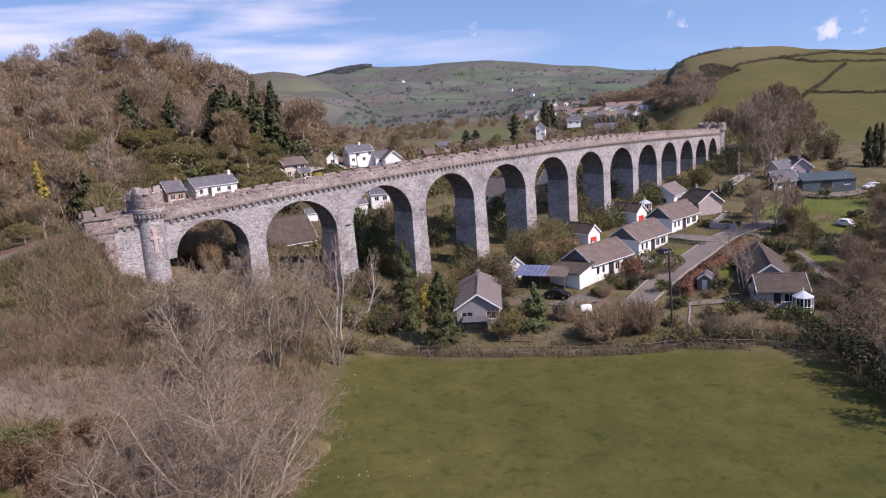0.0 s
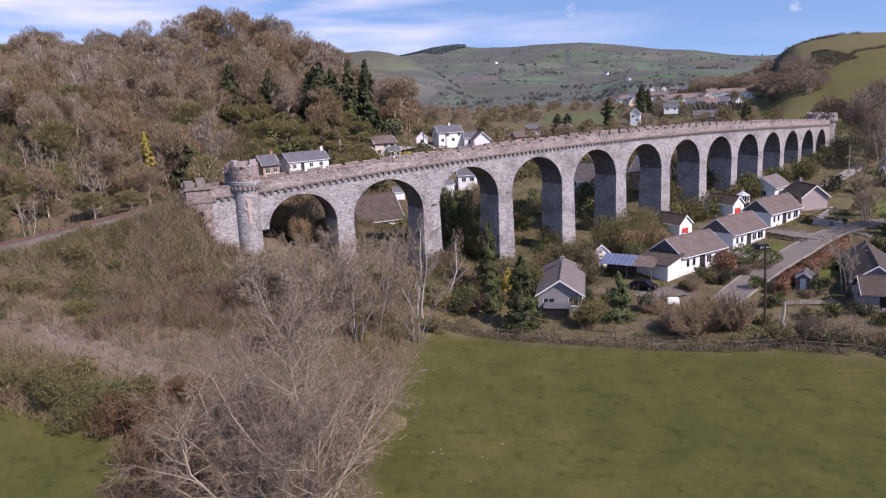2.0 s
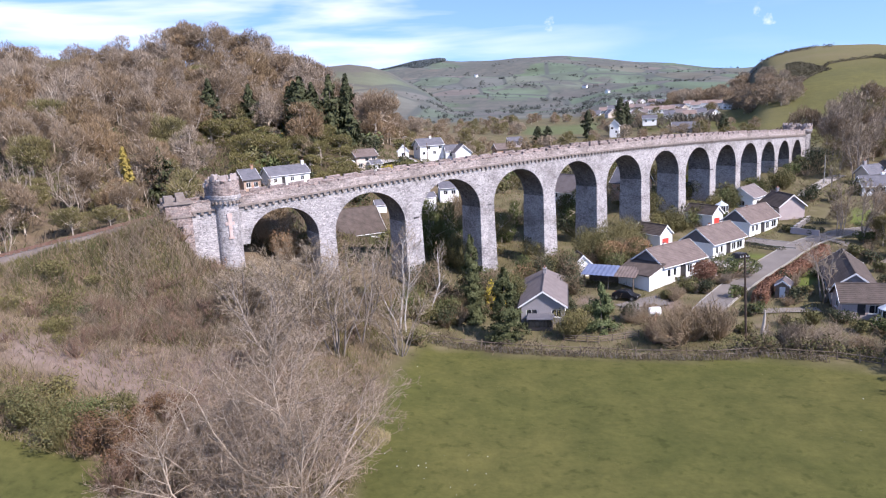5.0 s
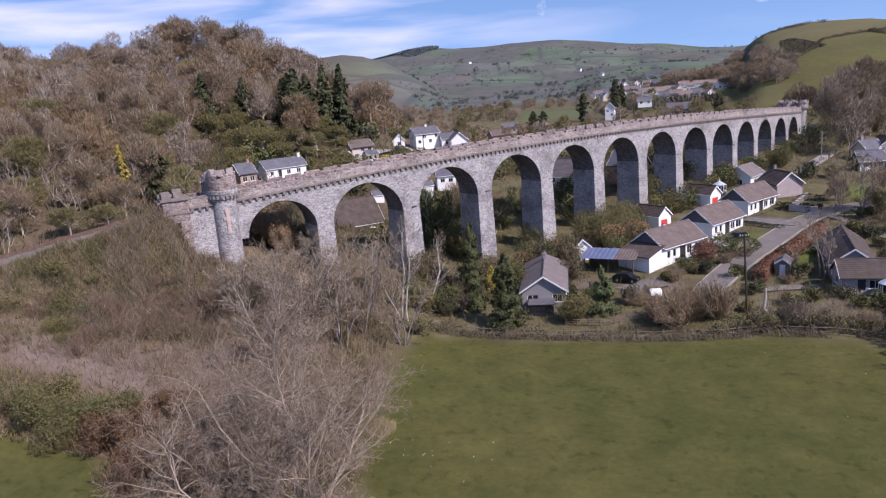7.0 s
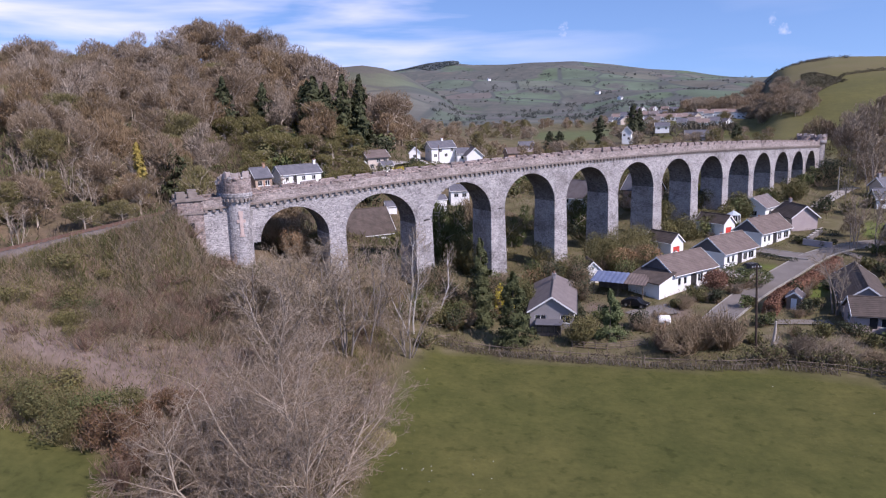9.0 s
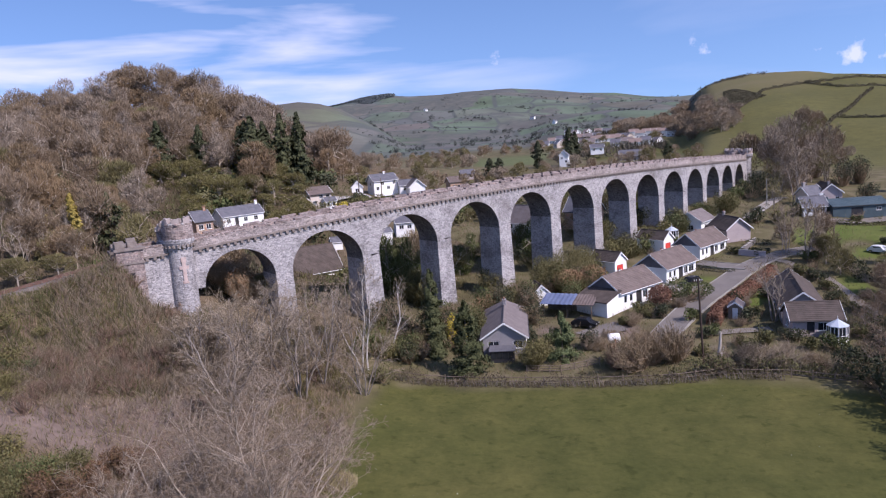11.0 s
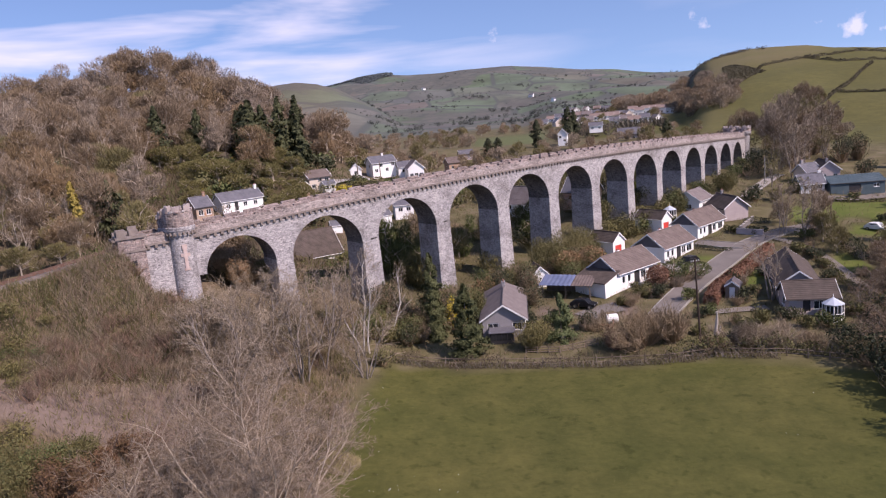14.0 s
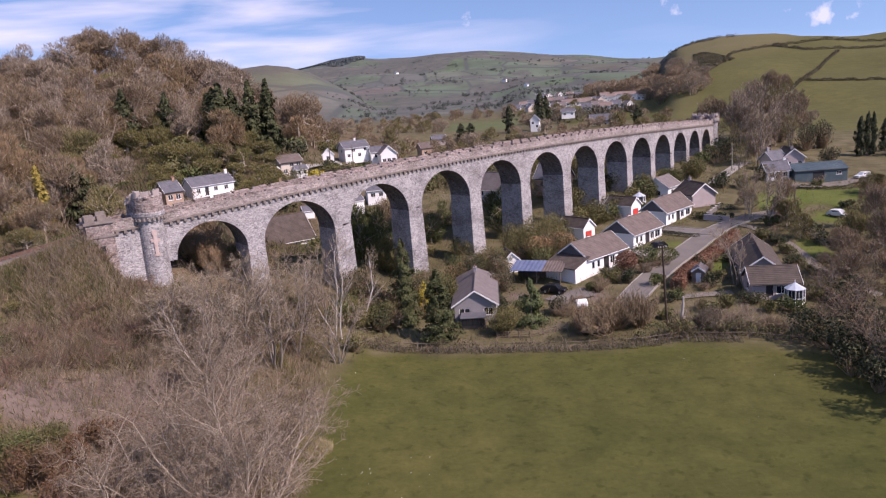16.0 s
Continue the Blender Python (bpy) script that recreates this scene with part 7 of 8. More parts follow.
# shrubs near the houses: x, y, radius, height, leaf, bare twigs, label
SH = [
    (-3.3, 101.5, 1.7, 5.0, LEAF_YELLOW, None, "forsythia in bright yellow blossom"),
    (7.6, 93.0, 2.7, 4.4, LEAF_KHAKI, TWIG_OLIVE, "rounded green shrub in front of the bungalow"),
    (27.0, 110.6, 1.5, 1.6, LEAF_OLIVE, None, "low olive shrub in a front garden"),
    (22.5, 91.5, 4.6, 6.0, None, TWIG_BROWN, "broad bare brown shrub at the field edge"),
    (26.5, 92.0, 3.8, 5.4, None, TWIG_BROWN, "bare twiggy shrub at the field edge"),
    (18.5, 91.0, 2.4, 3.2, None, TWIG_RED, "bare reddish shrub at the field edge"),
    (34.5, 88.0, 3.2, 3.8, None, TWIG_GREY, "tangled bare bush at the field edge"),
    (38.0, 87.0, 2.8, 3.4, None, TWIG_GREY, "tangled grey bush at the field edge"),
    (30.0, 87.0, 2.2, 2.6, LEAF_OLIVE, TWIG_BROWN, "bramble thicket at the field edge"),
    (42.0, 85.0, 2.4, 2.6, None, TWIG_BROWN, "bare brown bush at the field edge"),
    (46.5, 84.5, 2.6, 3.0, LEAF_DARK, None, "dark evergreen bush at the field corner"),
    (-9.5, 95.5, 2.4, 3.4, LEAF_DARK, None, "dark green bush before the arches"),
    (-11.5, 101.5, 2.8, 4.6, LEAF_GREEN, TWIG_BROWN, "green thicket under the viaduct"),
    (-13.0, 88.6, 2.0, 2.4, LEAF_OLIVE, None, "olive bush at the corner of the pasture"),
    (5.5, 117.5, 3.2, 5.0, LEAF_DARK, None, "dark bush behind the grey bungalow"),
    (9.5, 120.5, 3.4, 5.4, LEAF_GREEN, TWIG_BROWN, "green shrub below the piers"),
    (14.0, 127.0, 4.2, 6.8, LEAF_OLIVE, TWIG_OLIVE, "olive shrub below the piers"),
    (21.0, 132.0, 4.2, 7.2, LEAF_OLIVE, TWIG_OLIVE, "olive green tree below the piers"),
    (-1.0, 112.0, 3.0, 3.6, LEAF_OLIVE, TWIG_OLIVE, "yellow-green shrub below a pier"),
    (2.5, 117.5, 2.6, 3.4, LEAF_ORANGE, TWIG_OLIVE, "golden bush below a pier"),
    (32.0, 143.5, 3.4, 5.6, LEAF_OLIVE, TWIG_OLIVE, "olive shrub by the viaduct"),
    (37.0, 148.0, 2.2, 3.0, LEAF_GREEN, None, "green shrub by the viaduct"),
    (48.0, 158.5, 3.2, 5.0, LEAF_OLIVE, TWIG_OLIVE, "olive shrub beside the far piers"),
    (56.5, 167.5, 3.6, 5.4, LEAF_OLIVE, TWIG_OLIVE, "olive shrub beside the far piers"),
    (64.0, 175.0, 3.8, 5.4, LEAF_OLIVE, TWIG_OLIVE, "yellowish shrub beside the far piers"),
    (70.5, 163.0, 1.9, 3.4, LEAF_KHAKI, TWIG_OLIVE, "yellow-green bush by the lane"),
    (108.5, 222.0, 4.0, 15.0, LEAF_DARK, TWIG_BROWN, "tall ivy-covered tree beyond the far end"),
    (80.0, 196.0, 3.6, 6.5, LEAF_DARK, None, "dark evergreen under the last arch"),
    (76.0, 190.0, 3.0, 5.0, LEAF_DARK, None, "dark evergreen under the far arches"),
    (66.5, 163.0, 2.6, 2.8, LEAF_DARK, None, "dark hedge bush by the road"),
    (58.0, 141.5, 1.6, 1.8, LEAF_DARK, None, "dark garden bush beside the road"),
    (54.0, 143.5, 1.6, 1.5, LEAF_OLIVE, None, "low garden bush before a bungalow"),
    (41.5, 106.8, 1.3, 1.7, LEAF_DARK, None, "dark bush beside the garden shed"),
    (43.6, 107.5, 1.4, 1.6, LEAF_OLIVE, None, "low bush behind the shed"),
    (60.0, 98.5, 1.6, 2.4, LEAF_YELLOW, TWIG_OLIVE, "yellow-green shrub beside the lane"),
    (57.5, 112.0, 1.6, 1.6, LEAF_DARK, None, "dark low shrub in a lawn border"),
    (59.0, 117.0, 1.6, 1.8, LEAF_OLIVE, None, "low olive shrub in a lawn border"),
    (60.5, 122.5, 1.8, 2.0, LEAF_DARK, TWIG_BROWN, "dark shrub beside the lane"),
    (118.0, 214.0, 5.6, 9.0, LEAF_DARK, None, "large dark yew behind the barn"),
    (112.0, 212.0, 5.0, 8.0, LEAF_DARK, None, "large dark evergreen behind the barn"),
    (104.0, 186.5, 3.6, 5.0, LEAF_DARK, None, "rounded dark bush beside a stone house"),
    (128.0, 196.0, 4.4, 5.0, LEAF_DARK, None, "dark bushes at the foot of the cypresses"),
    (78.5, 168.5, 2.6, 3.8, LEAF_OLIVE, TWIG_OLIVE, "olive bush by the white cottage"),
    (82.0, 136.0, 2.2, 2.2, LEAF_OLIVE, TWIG_BROWN, "rough bush by the parked car"),
    (95.0, 150.0, 3.4, 3.6, LEAF_ORANGE, TWIG_BROWN, "brown bush in the paddock"),
    (44.0, 152.0, 1.4, 1.6, LEAF_GREEN, None, "small green bush by a white glazed porch"),
    (-13.5, 106.5, 3.4, 6.0, LEAF_DARK, TWIG_BROWN, "dark green bush under an arch"),
    (-6.5, 122.0, 4.2, 7.5, LEAF_DARK, TWIG_OLIVE, "large dark bush seen through an arch"),
    (-11.0, 124.0, 4.2, 7.0, LEAF_GREEN, TWIG_OLIVE, "large green bush seen through an arch"),
    (3.5, 131.0, 4.0, 6.0, LEAF_DARK, TWIG_OLIVE, "dark thicket behind the piers"),
    (-34.0, 102.5, 3.4, 6.0, LEAF_ORANGE, TWIG_BROWN, "brown leafed tree seen through the first arch"),
    (-38.0, 106.0, 4.0, 6.5, None, TWIG_BROWN, "bare brown bush seen through the first arch"),
    (-30.0, 108.0, 3.6, 6.0, LEAF_OLIVE, TWIG_BROWN, "olive tree seen through the first arch"),
    (14.0, 142.0, 3.6, 5.6, LEAF_DARK, TWIG_OLIVE, "dark shrub behind the piers"),
    (30.0, 158.0, 3.6, 5.6, LEAF_OLIVE, TWIG_OLIVE, "olive shrub behind the piers"),
    (42.0, 168.0, 3.4, 5.0, LEAF_DARK, TWIG_OLIVE, "dark shrub behind the piers"),
]
gr = random.Random(63)
for k in range(3, 12):
    for off, d in ((-2.6, -4.4), (2.0, -5.6), (6.0, -3.0)):
        p = V(13.4 * k + off + gr.uniform(-1, 1), d - gr.uniform(0, 1.5), 0)
        hh = gr.uniform(3.2, 5.2) * (1.0 if k < 9 else 0.8)
        SH.append((p.x, p.y, hh * 0.55, hh, *gr.choice(((LEAF_KHAKI, TWIG_OLIVE, "olive budding bush at the foot of the piers"), (None, TWIG_OLIVE, "bare olive twigged bush at the foot of the piers"), (LEAF_OLIVE, TWIG_OLIVE, "olive green bush at the foot of the piers"), (LEAF_GREEN, None, "green bush at the foot of the piers")))))
gr = random.Random(62)
THICK = ((LEAF_KHAKI, TWIG_OLIVE, "olive budding bush below the viaduct"), (LEAF_OLIVE, TWIG_OLIVE, "olive green bush below the viaduct"), (None, TWIG_OLIVE, "bare olive twigged bush below the viaduct"), (LEAF_GREEN, None, "green bush below the viaduct"), (None, TWIG_BROWN, "bare brown bush below the viaduct"), (LEAF_DARK, TWIG_BROWN, "dark ivy-grown bush below the viaduct"))
n = 0
while n < 74:
    x, y = gr.uniform(-15, 34), gr.uniform(96, 152)
    beyond = (y - 96) * 0.83 - (x + 33) * 0.56
    if not -14 < beyond < -1.5 or (0.5 < x < 9.0 and y < 117) or (10 < x < 23 and 106 < y < 119) or (x > 23 and beyond < -9) or (23 < x < 36 and 124 < y < 143):
        continue
    hh = gr.uniform(2.2, 5.0)
    SH.append((x, y, hh * 0.62, hh, *gr.choice(THICK)))
    n += 1
gr = random.Random(61)
GARDEN = ((14, 103, 2.5), (9, 104, 2), (15.5, 97, 2.5), (25, 97.5, 3), (31, 96, 3), (37, 96.5, 3), (42, 93.5, 3), (34, 107.5, 0.8), (44, 113, 2.5), (48, 118, 2.5), (65, 134, 2), (68, 141, 3), (86, 158, 4), (62, 109, 2), (66, 104, 4), (72, 112, 4), (77, 120, 4), (56, 94, 3), (40, 91, 3), (24, 122, 2), (35, 146, 2), (60, 160, 3), (66, 170, 3), (53, 96, 1.5), (84, 144, 4), (92, 140, 4), (100, 150, 5), (24, 107, 1.5), (27.5, 110.5, 1.2), (30, 109.5, 1.2), (33, 113, 0.8), (20, 100, 2), (16.5, 99.5, 1.5), (22, 97, 2), (50, 108, 2), (51.5, 102, 1.5), (40, 103, 1.5), (62, 128, 2), (57, 126, 1.5), (36, 92, 2), (33, 100, 1.5), (46, 92, 2))
LOOKS = ((LEAF_OLIVE, TWIG_OLIVE, "olive garden shrub among the houses"), (LEAF_DARK, None, "dark evergreen garden shrub among the houses"), (None, TWIG_BROWN, "bare brown garden bush among the houses"), (LEAF_GREEN, None, "green garden shrub among the houses"), (None, TWIG_GREY, "bare grey garden bush among the houses"))
for x, y, j in GARDEN:
    for k in range(2):
        q = gr.choice(LOOKS)
        SH.append((x + gr.uniform(-j, j), y + gr.uniform(-j, j), gr.uniform(1.0, 2.0), gr.uniform(1.2, 2.8), *q))
for k, (x, y, r, h, leaf, bare, label) in enumerate(SH):
    near = math.hypot(x, y) < 135
    shrub("shrub", 200 + k, r, h, leaf, label, at(x, y, k * 0.9), n=int((380 if near else 290) * r), size=0.15 if near else 0.21, lumps=7, bare=bare, twigs=int((125 if near else 48) * r) if bare else int(24 * r))

for k, (x, y, r, leaf, label) in enumerate(((30.7, 114.0, 4.4, LEAF_RUST, "rounded dark red shrub in a front garden"), (33.8, 115.2, 4.8, LEAF_GREEN, "clipped round green shrub in a front garden"), (17.0, 124.6, 5.2, LEAF_ORANGE, "rounded orange-brown tree behind the car port"))):
    shrub("shrub", 520 + k, r, r * 1.02, leaf, label, at(x, y, k), n=2600, size=0.15, lumps=2, twigs=60)

# whippy trees beyond the far end and to the right
TALL = [(12, 0.34, 0.45, 34), (7, 0.5, 0.5, 40), (5, 0.65, 0.55, 38)]
base = None
for k, (x, y, s) in enumerate(((98, 226, 1.2), (93, 214, 1.1), (102, 222, 1.3), (107, 230, 1.2), (112, 226, 1.1), (84, 182, 1.0), (90, 188, 0.9), (64, 134, 0.75), (61.5, 138, 0.7))):
    m = at(x, y, k * 1.9, s)
    if base is None:
        base = bare_tree("whippy_tree", 120, [((0.4 * q, 0.2 * q, -0.4), (0.12 * q, 0.1 * (-1) ** q, 1), 10.5, 0.12) for q in (-1, 0, 1)], TALL, BARK, TWIG_GREY, "tall whippy bare tree at the far end of the viaduct", m, 0.3, 0.22, thick=3.0, group="whippy trees")
    else:
        copy_thing(base, m)
base = None
for k, (x, y, s) in enumerate(((102, 214, 1.0), (107, 212, 1.1), (76, 176, 0.7), (81, 184, 0.8), (88, 206, 0.9), (110, 218, 1.0), (64, 143, 0.55), (92, 148, 0.6))):
    m = at(x, y, k * 2.3, s)
    if base is None:
        base = bare_tree("budding_tree", 121, [((0, 0, -0.4), (0.05, 0, 1), 7.5, 0.16), ((0.2, 0, 0.4), (0.4, 0.2, 1), 6.5, 0.1), ((-0.2, 0, 0.4), (-0.4, 0.1, 1), 6.5, 0.1)], WOOD_LV, BARK, TWIG_OLIVE, "budding olive tree beyond the lane", m, 0.7, 0.12, thick=3.0, group="budding trees")
    else:
        copy_thing(base, m)

for k, (x, y, sc) in enumerate(((93, 214, 0.8), (96, 221, 0.9), (101, 226, 1.0), (106, 222, 0.9), (104, 215, 0.85), (111, 224, 0.9), (116, 230, 1.0), (100, 234, 1.0), (109, 234, 1.0), (94, 204, 0.7), (89, 195, 0.6), (98, 208, 0.75), (86, 187, 0.55), (108, 243, 1.0), (118, 242, 0.9), (91, 230, 0.9), (123, 236, 0.8))):
    c = copy_thing(KINDS[(0, 2, 3)[k % 3]], at(x, y, k * 1.7, sc * 1.3))
    tagged(c, "bare brown tree at the far end of the viaduct", "tree", "trees at the far end")

for k, (x, y, sc) in enumerate(((66, 131, 0.7), (68.5, 137, 0.75), (65, 146, 0.6), (65, 124, 0.6), (62, 103, 0.6), (66, 112, 0.7), (71, 119, 0.75), (58.5, 96.5, 0.55), (64, 97, 0.7), (75, 116, 0.8), (80, 126, 0.7), (88, 138, 0.65), (94, 150, 0.6), (70, 106, 0.8), (96, 142, 0.7))):
    c = copy_thing(KINDS[(4, 0, 3)[k % 3]], at(x, y, k * 1.9, sc))
    tagged(c, "bare brown or budding tree between the lane and the paddock", "tree", "trees by the lane")

for k, (x, y, sc) in enumerate(((158, 338, 1.1), (163, 345, 1.25), (168, 353, 1.3), (173, 361, 1.2), (178, 366, 1.0), (160, 352, 1.0), (150, 330, 1.0), (166, 362, 1.1), (184, 374, 0.8), (190, 381, 0.7))):
    c = copy_thing(KINDS[(4, 0)[k % 3 == 2]], at(x, y, k * 1.3, sc * 1.15))
    tagged(c, "ivy-grown tree along the hedge of the pasture hill", "tree", "hedge trees on the hill")

# dark trees at the right margin of the pasture
R = random.Random(131)
EDGE = [(8, 0.5, 0.5, 45), (7, 0.52, 0.5, 46), (6, 0.6, 0.5, 45)]
base = None
for k, (x, y, s) in enumerate(((48.5, 81.0, 0.7), (47.8, 76.0, 0.9), (47.0, 66.0, 1.2), (51.0, 87.5, 0.7), (56.0, 90.0, 0.9), (46.5, 70.5, 1.2), (52, 83, 1.0), (45.5, 60.5, 1.2), (54, 96, 0.7), (58, 100, 0.8), (66, 104, 0.9), (73, 112, 0.9))):
    m = at(x, y, k * 2.1, s)
    if base is None:
        base = bare_tree("edge_tree", 131, stool(R, 5, 7.5, 0.16, 0.5, 0.4), EDGE, BARK, TWIG_DARK, "bare brown tree at the margin of the pasture", m, 0.7, 0.1, thick=2.4, group="margin trees")
    else:
        copy_thing(base, m)
for k, (x, y, r, h) in enumerate(((49.5, 79.5, 2.6, 5.0), (49.0, 73.0, 2.8, 6.0), (48.0, 64.5, 3.0, 6.5), (52.5, 86.0, 2.4, 4.0), (56.5, 94.0, 2.4, 4.0), (60.5, 88.0, 3.0, 5.5), (44.6, 75.5, 2.6, 4.6), (43.6, 71.0, 2.6, 4.4), (46.0, 78.5, 2.4, 4.6), (43.6, 66.5, 2.4, 4.0), (50.0, 61.0, 3.4, 10.0))):
    shrub("holly", 160 + k, r, h, LEAF_DARK, "dark evergreen holly at the margin of the pasture", at(x, y, k), n=900 if h < 8 else 2200, size=0.2 if h < 8 else 0.26, twigs=60, group="margin hollies")
R = random.Random(133)
bare_tree("ivy_tree", 133, stool(R, 3, 7.0, 0.15, 0.3, 0.3), EDGE, BARK, TWIG_GREY, "tangled grey tree in front of the dark-roofed house", at(45.0, 104.5), 0.5, 0.15, thick=1.5)


FIELD_HEDGE = leafy("field hedge", [(0.105, 0.092, 0.054), (0.135, 0.115, 0.07), (0.09, 0.086, 0.046)], per_object=0.0)


# ---- hedges: clipped or wild, built along a line ----
def hedge(pts, w, h, mat, label, seed, n_per_m=70, size=0.13, rough=0.25):
    rng = np.random.RandomState(seed)
    P = np.array(pts, float)
    seg = np.hypot(*np.diff(P, axis=0).T)
    cum = np.r_[0, np.cumsum(seg)]
    n = int(cum[-1] * n_per_m)
    t = rng.uniform(0, cum[-1], n)
    x, y = np.interp(t, cum, P[:, 0]), np.interp(t, cum, P[:, 1])
    i = np.clip(np.searchsorted(cum, t) - 1, 0, len(seg) - 1)
    d = np.diff(P, axis=0)[i] / seg[i][:, None]
    side = rng.uniform(-1, 1, n)
    up = rng.uniform(0, 1, n)
    edge = rng.uniform(0, 1, n) < 0.75
    pick = rng.uniform(0, 1, n) < 0.5
    side = np.where(edge & pick, np.sign(side) * rng.uniform(0.85, 1.0, n), side)
    up = np.where(edge & ~pick, rng.uniform(0.88, 1.0, n), up)
    hh = h * (1 + rough * np.sin(t * 1.7 + seed) * 0.35 + rough * np.sin(t * 0.61) * 0.5 + rng.normal(size=n) * rough * 0.2)
    lat = side * w / 2 * (1 - 0.25 * up ** 3)
    x, y = x - d[:, 1] * lat, y + d[:, 0] * lat
    z = land_height(x, y) + up * hh
    nor = np.c_[-d[:, 1] * side, d[:, 0] * side, up * 0.8]
    v, f = leaf_cards(rng, np.c_[x, y, z], size, nor, 0.7)
    root = thing("hedge", Matrix(), label, "hedge")
    np_mesh("foliage", v, f, mat, root)["kind"] = "stuff"
    m = int(cum[-1] * 5)
    t = np.linspace(0, cum[-1], m)
    x, y = np.interp(t, cum, P[:, 0]), np.interp(t, cum, P[:, 1])
    z = land_height(x, y)
    j = rng.normal(size=(m, 2)) * w * 0.15
    s = np.c_[x + j[:, 0], y + j[:, 1], z - 0.2, x + j[:, 1] * 2, y + j[:, 0], z + h * 0.9, np.full(m, 0.04), np.full(m, 0.015)]
    v, f = frustums(s, 3)
    np_mesh("stemwork", v, f, BARK, root)["kind"] = "stuff"
    return root


hedge([(35.6, 104.0), (38.6, 109.4), (46.8, 118.4), (54.8, 127.8)], 2.1, 1.7, LEAF_RUST, "long rusty-leaved beech hedge beside the road", 1, 420, 0.15, 0.1)
hedge([(-12, 90.4), (-2, 88.6), (6, 87.4), (15, 85.8), (24, 84.8), (30, 85.4), (37, 83.4)], 1.2, 1.0, HEDGE_BROWN, "rough brown hedge along the pasture fence", 2, 100, 0.1, 1.1)
hedge([(24, 86.4), (31, 87.0), (39, 85.0), (47, 80.5), (50, 74), (48.5, 66)], 1.8, 1.5, LEAF_OLIVE, "unkempt hedge of brambles at the pasture corner", 3, 110, 0.15, 0.7)
hedge([(71.0, 146.0), (70.0, 139.6), (68.0, 128.7), (66.4, 118.0)], 1.8, 2.6, LEAF_DARK, "tall dark clipped hedge beside a lawn", 4, 130, 0.17, 0.15)
hedge([(60.8, 127.0), (59.4, 115.6), (57.6, 105), (58.6, 97)], 1.0, 1.0, LEAF_OLIVE, "low mixed hedge beside the lane", 5, 90, 0.13, 0.5)
hedge([(82.0, 158.6), (92.0, 156.4), (106, 158.6)], 0.8, 0.9, LEAF_OLIVE, "low hedge in front of the yard", 6, 50, 0.18, 0.4)
hedge([(77, 126), (86, 130), (96, 128)], 1.4, 1.3, LEAF_OLIVE, "rough hedge beside the paddock", 7, 50, 0.18, 0.5)
hedge([(42.4, 134.6), (46.4, 131.4), (49.0, 130.2)], 0.5, 0.8, LEAF_DARK, "low dark hedge beside a parking place", 8, 90, 0.12, 0.2)
hedge([(63.0, 147), (58, 148.5)], 0.8, 1.1, LEAF_DARK, "dark garden hedge before the pink gable", 9, 90, 0.13, 0.3)
hedge([(-44, 178), (-30, 196), (-20, 214), (-8, 226), (8, 240)], 2.4, 2.2, LEAF_OLIVE, "garden hedge above the railway", 10, 60, 0.24, 0.6)
for k, line in enumerate((
    [(164.7, 449), (198.6, 492), (223.5, 534), (243, 543), (260.7, 548), (280, 548), (305, 556)],
    [(260.7, 548), (271, 515), (298, 508), (325, 505)],
    [(211, 405), (224, 395), (245, 381), (270, 366)],
    [(171.6, 362), (195.4, 386), (212.5, 409), (235, 438), (257, 467), (283, 498)],
    [(305, 556), (335, 552), (380, 545)],
)):
    hedge(line, 1.5 if k != 2 else 1.2, 1.4 if k != 2 else 1.1, FIELD_HEDGE, "brown and dark green field hedge climbing the pasture hill", 20 + k, 34, 0.36, 0.7)


# ---- wild growth that nobody could count ----
def scatter_twigs(name, label, n, region, mat, seed, length=0.9, width=0.012, category="scrub", lean=0.5, clump=1.0):
    rng = np.random.RandomState(seed)
    x0, x1, y0, y1, test = region
    x, y = rng.uniform(x0, x1, n * 3), rng.uniform(y0, y1, n * 3)
    keep = test(x, y) * (0.35 + 0.65 * (waves(x, y, 9 * clump, seed) > -0.1)) > rng.uniform(0, 1, n * 3)
    x, y = x[keep][:n], y[keep][:n]
    n = len(x)
    z = land_height(x, y)
    hh = length * rng.uniform(0.4, 1.3, n) * (1 + 0.6 * np.clip(waves(x, y, 6 * clump, seed + 1), -0.6, 1))
    d = np.c_[rng.normal(size=n) * lean, rng.normal(size=n) * lean, np.ones(n)]
    d /= np.linalg.norm(d, axis=1, keepdims=True)
    p0 = np.c_[x, y, z - 0.05 + hh * rng.uniform(0, 0.5, n)]
    p1 = p0 + d * hh[:, None]
    v, f = frustums(np.c_[p0, p1, np.full(n, width), np.full(n, width)], 3, True)
    return tagged(np_mesh(name, v, f, mat), label, category, kind="stuff")


def slope_test(x, y):
    s_dir = smooth_step((-x - 13 - 0.06 * (y - 60)) / 5)
    off = (x + 44.6) * -0.5308 + (y - 88.6) * 0.8475
    strip_ = smooth_step((-x - 28) / 3) * smooth_step((y - 63) / 2) * smooth_step((75.5 + 0.35 * (x + 40) - y) / 2)
    low = smooth_step((-x - 31) / 2) * smooth_step((56.5 - y) / 2)
    return s_dir * (1 - 0.75 * strip_) * (1 - low) * (1 - smooth_step((off + 0.6) / 1.2)) * smooth_step((y - 44) / 6) * (1 - smooth_step((y - 98 - (x + 36) * 0.62) / 4))


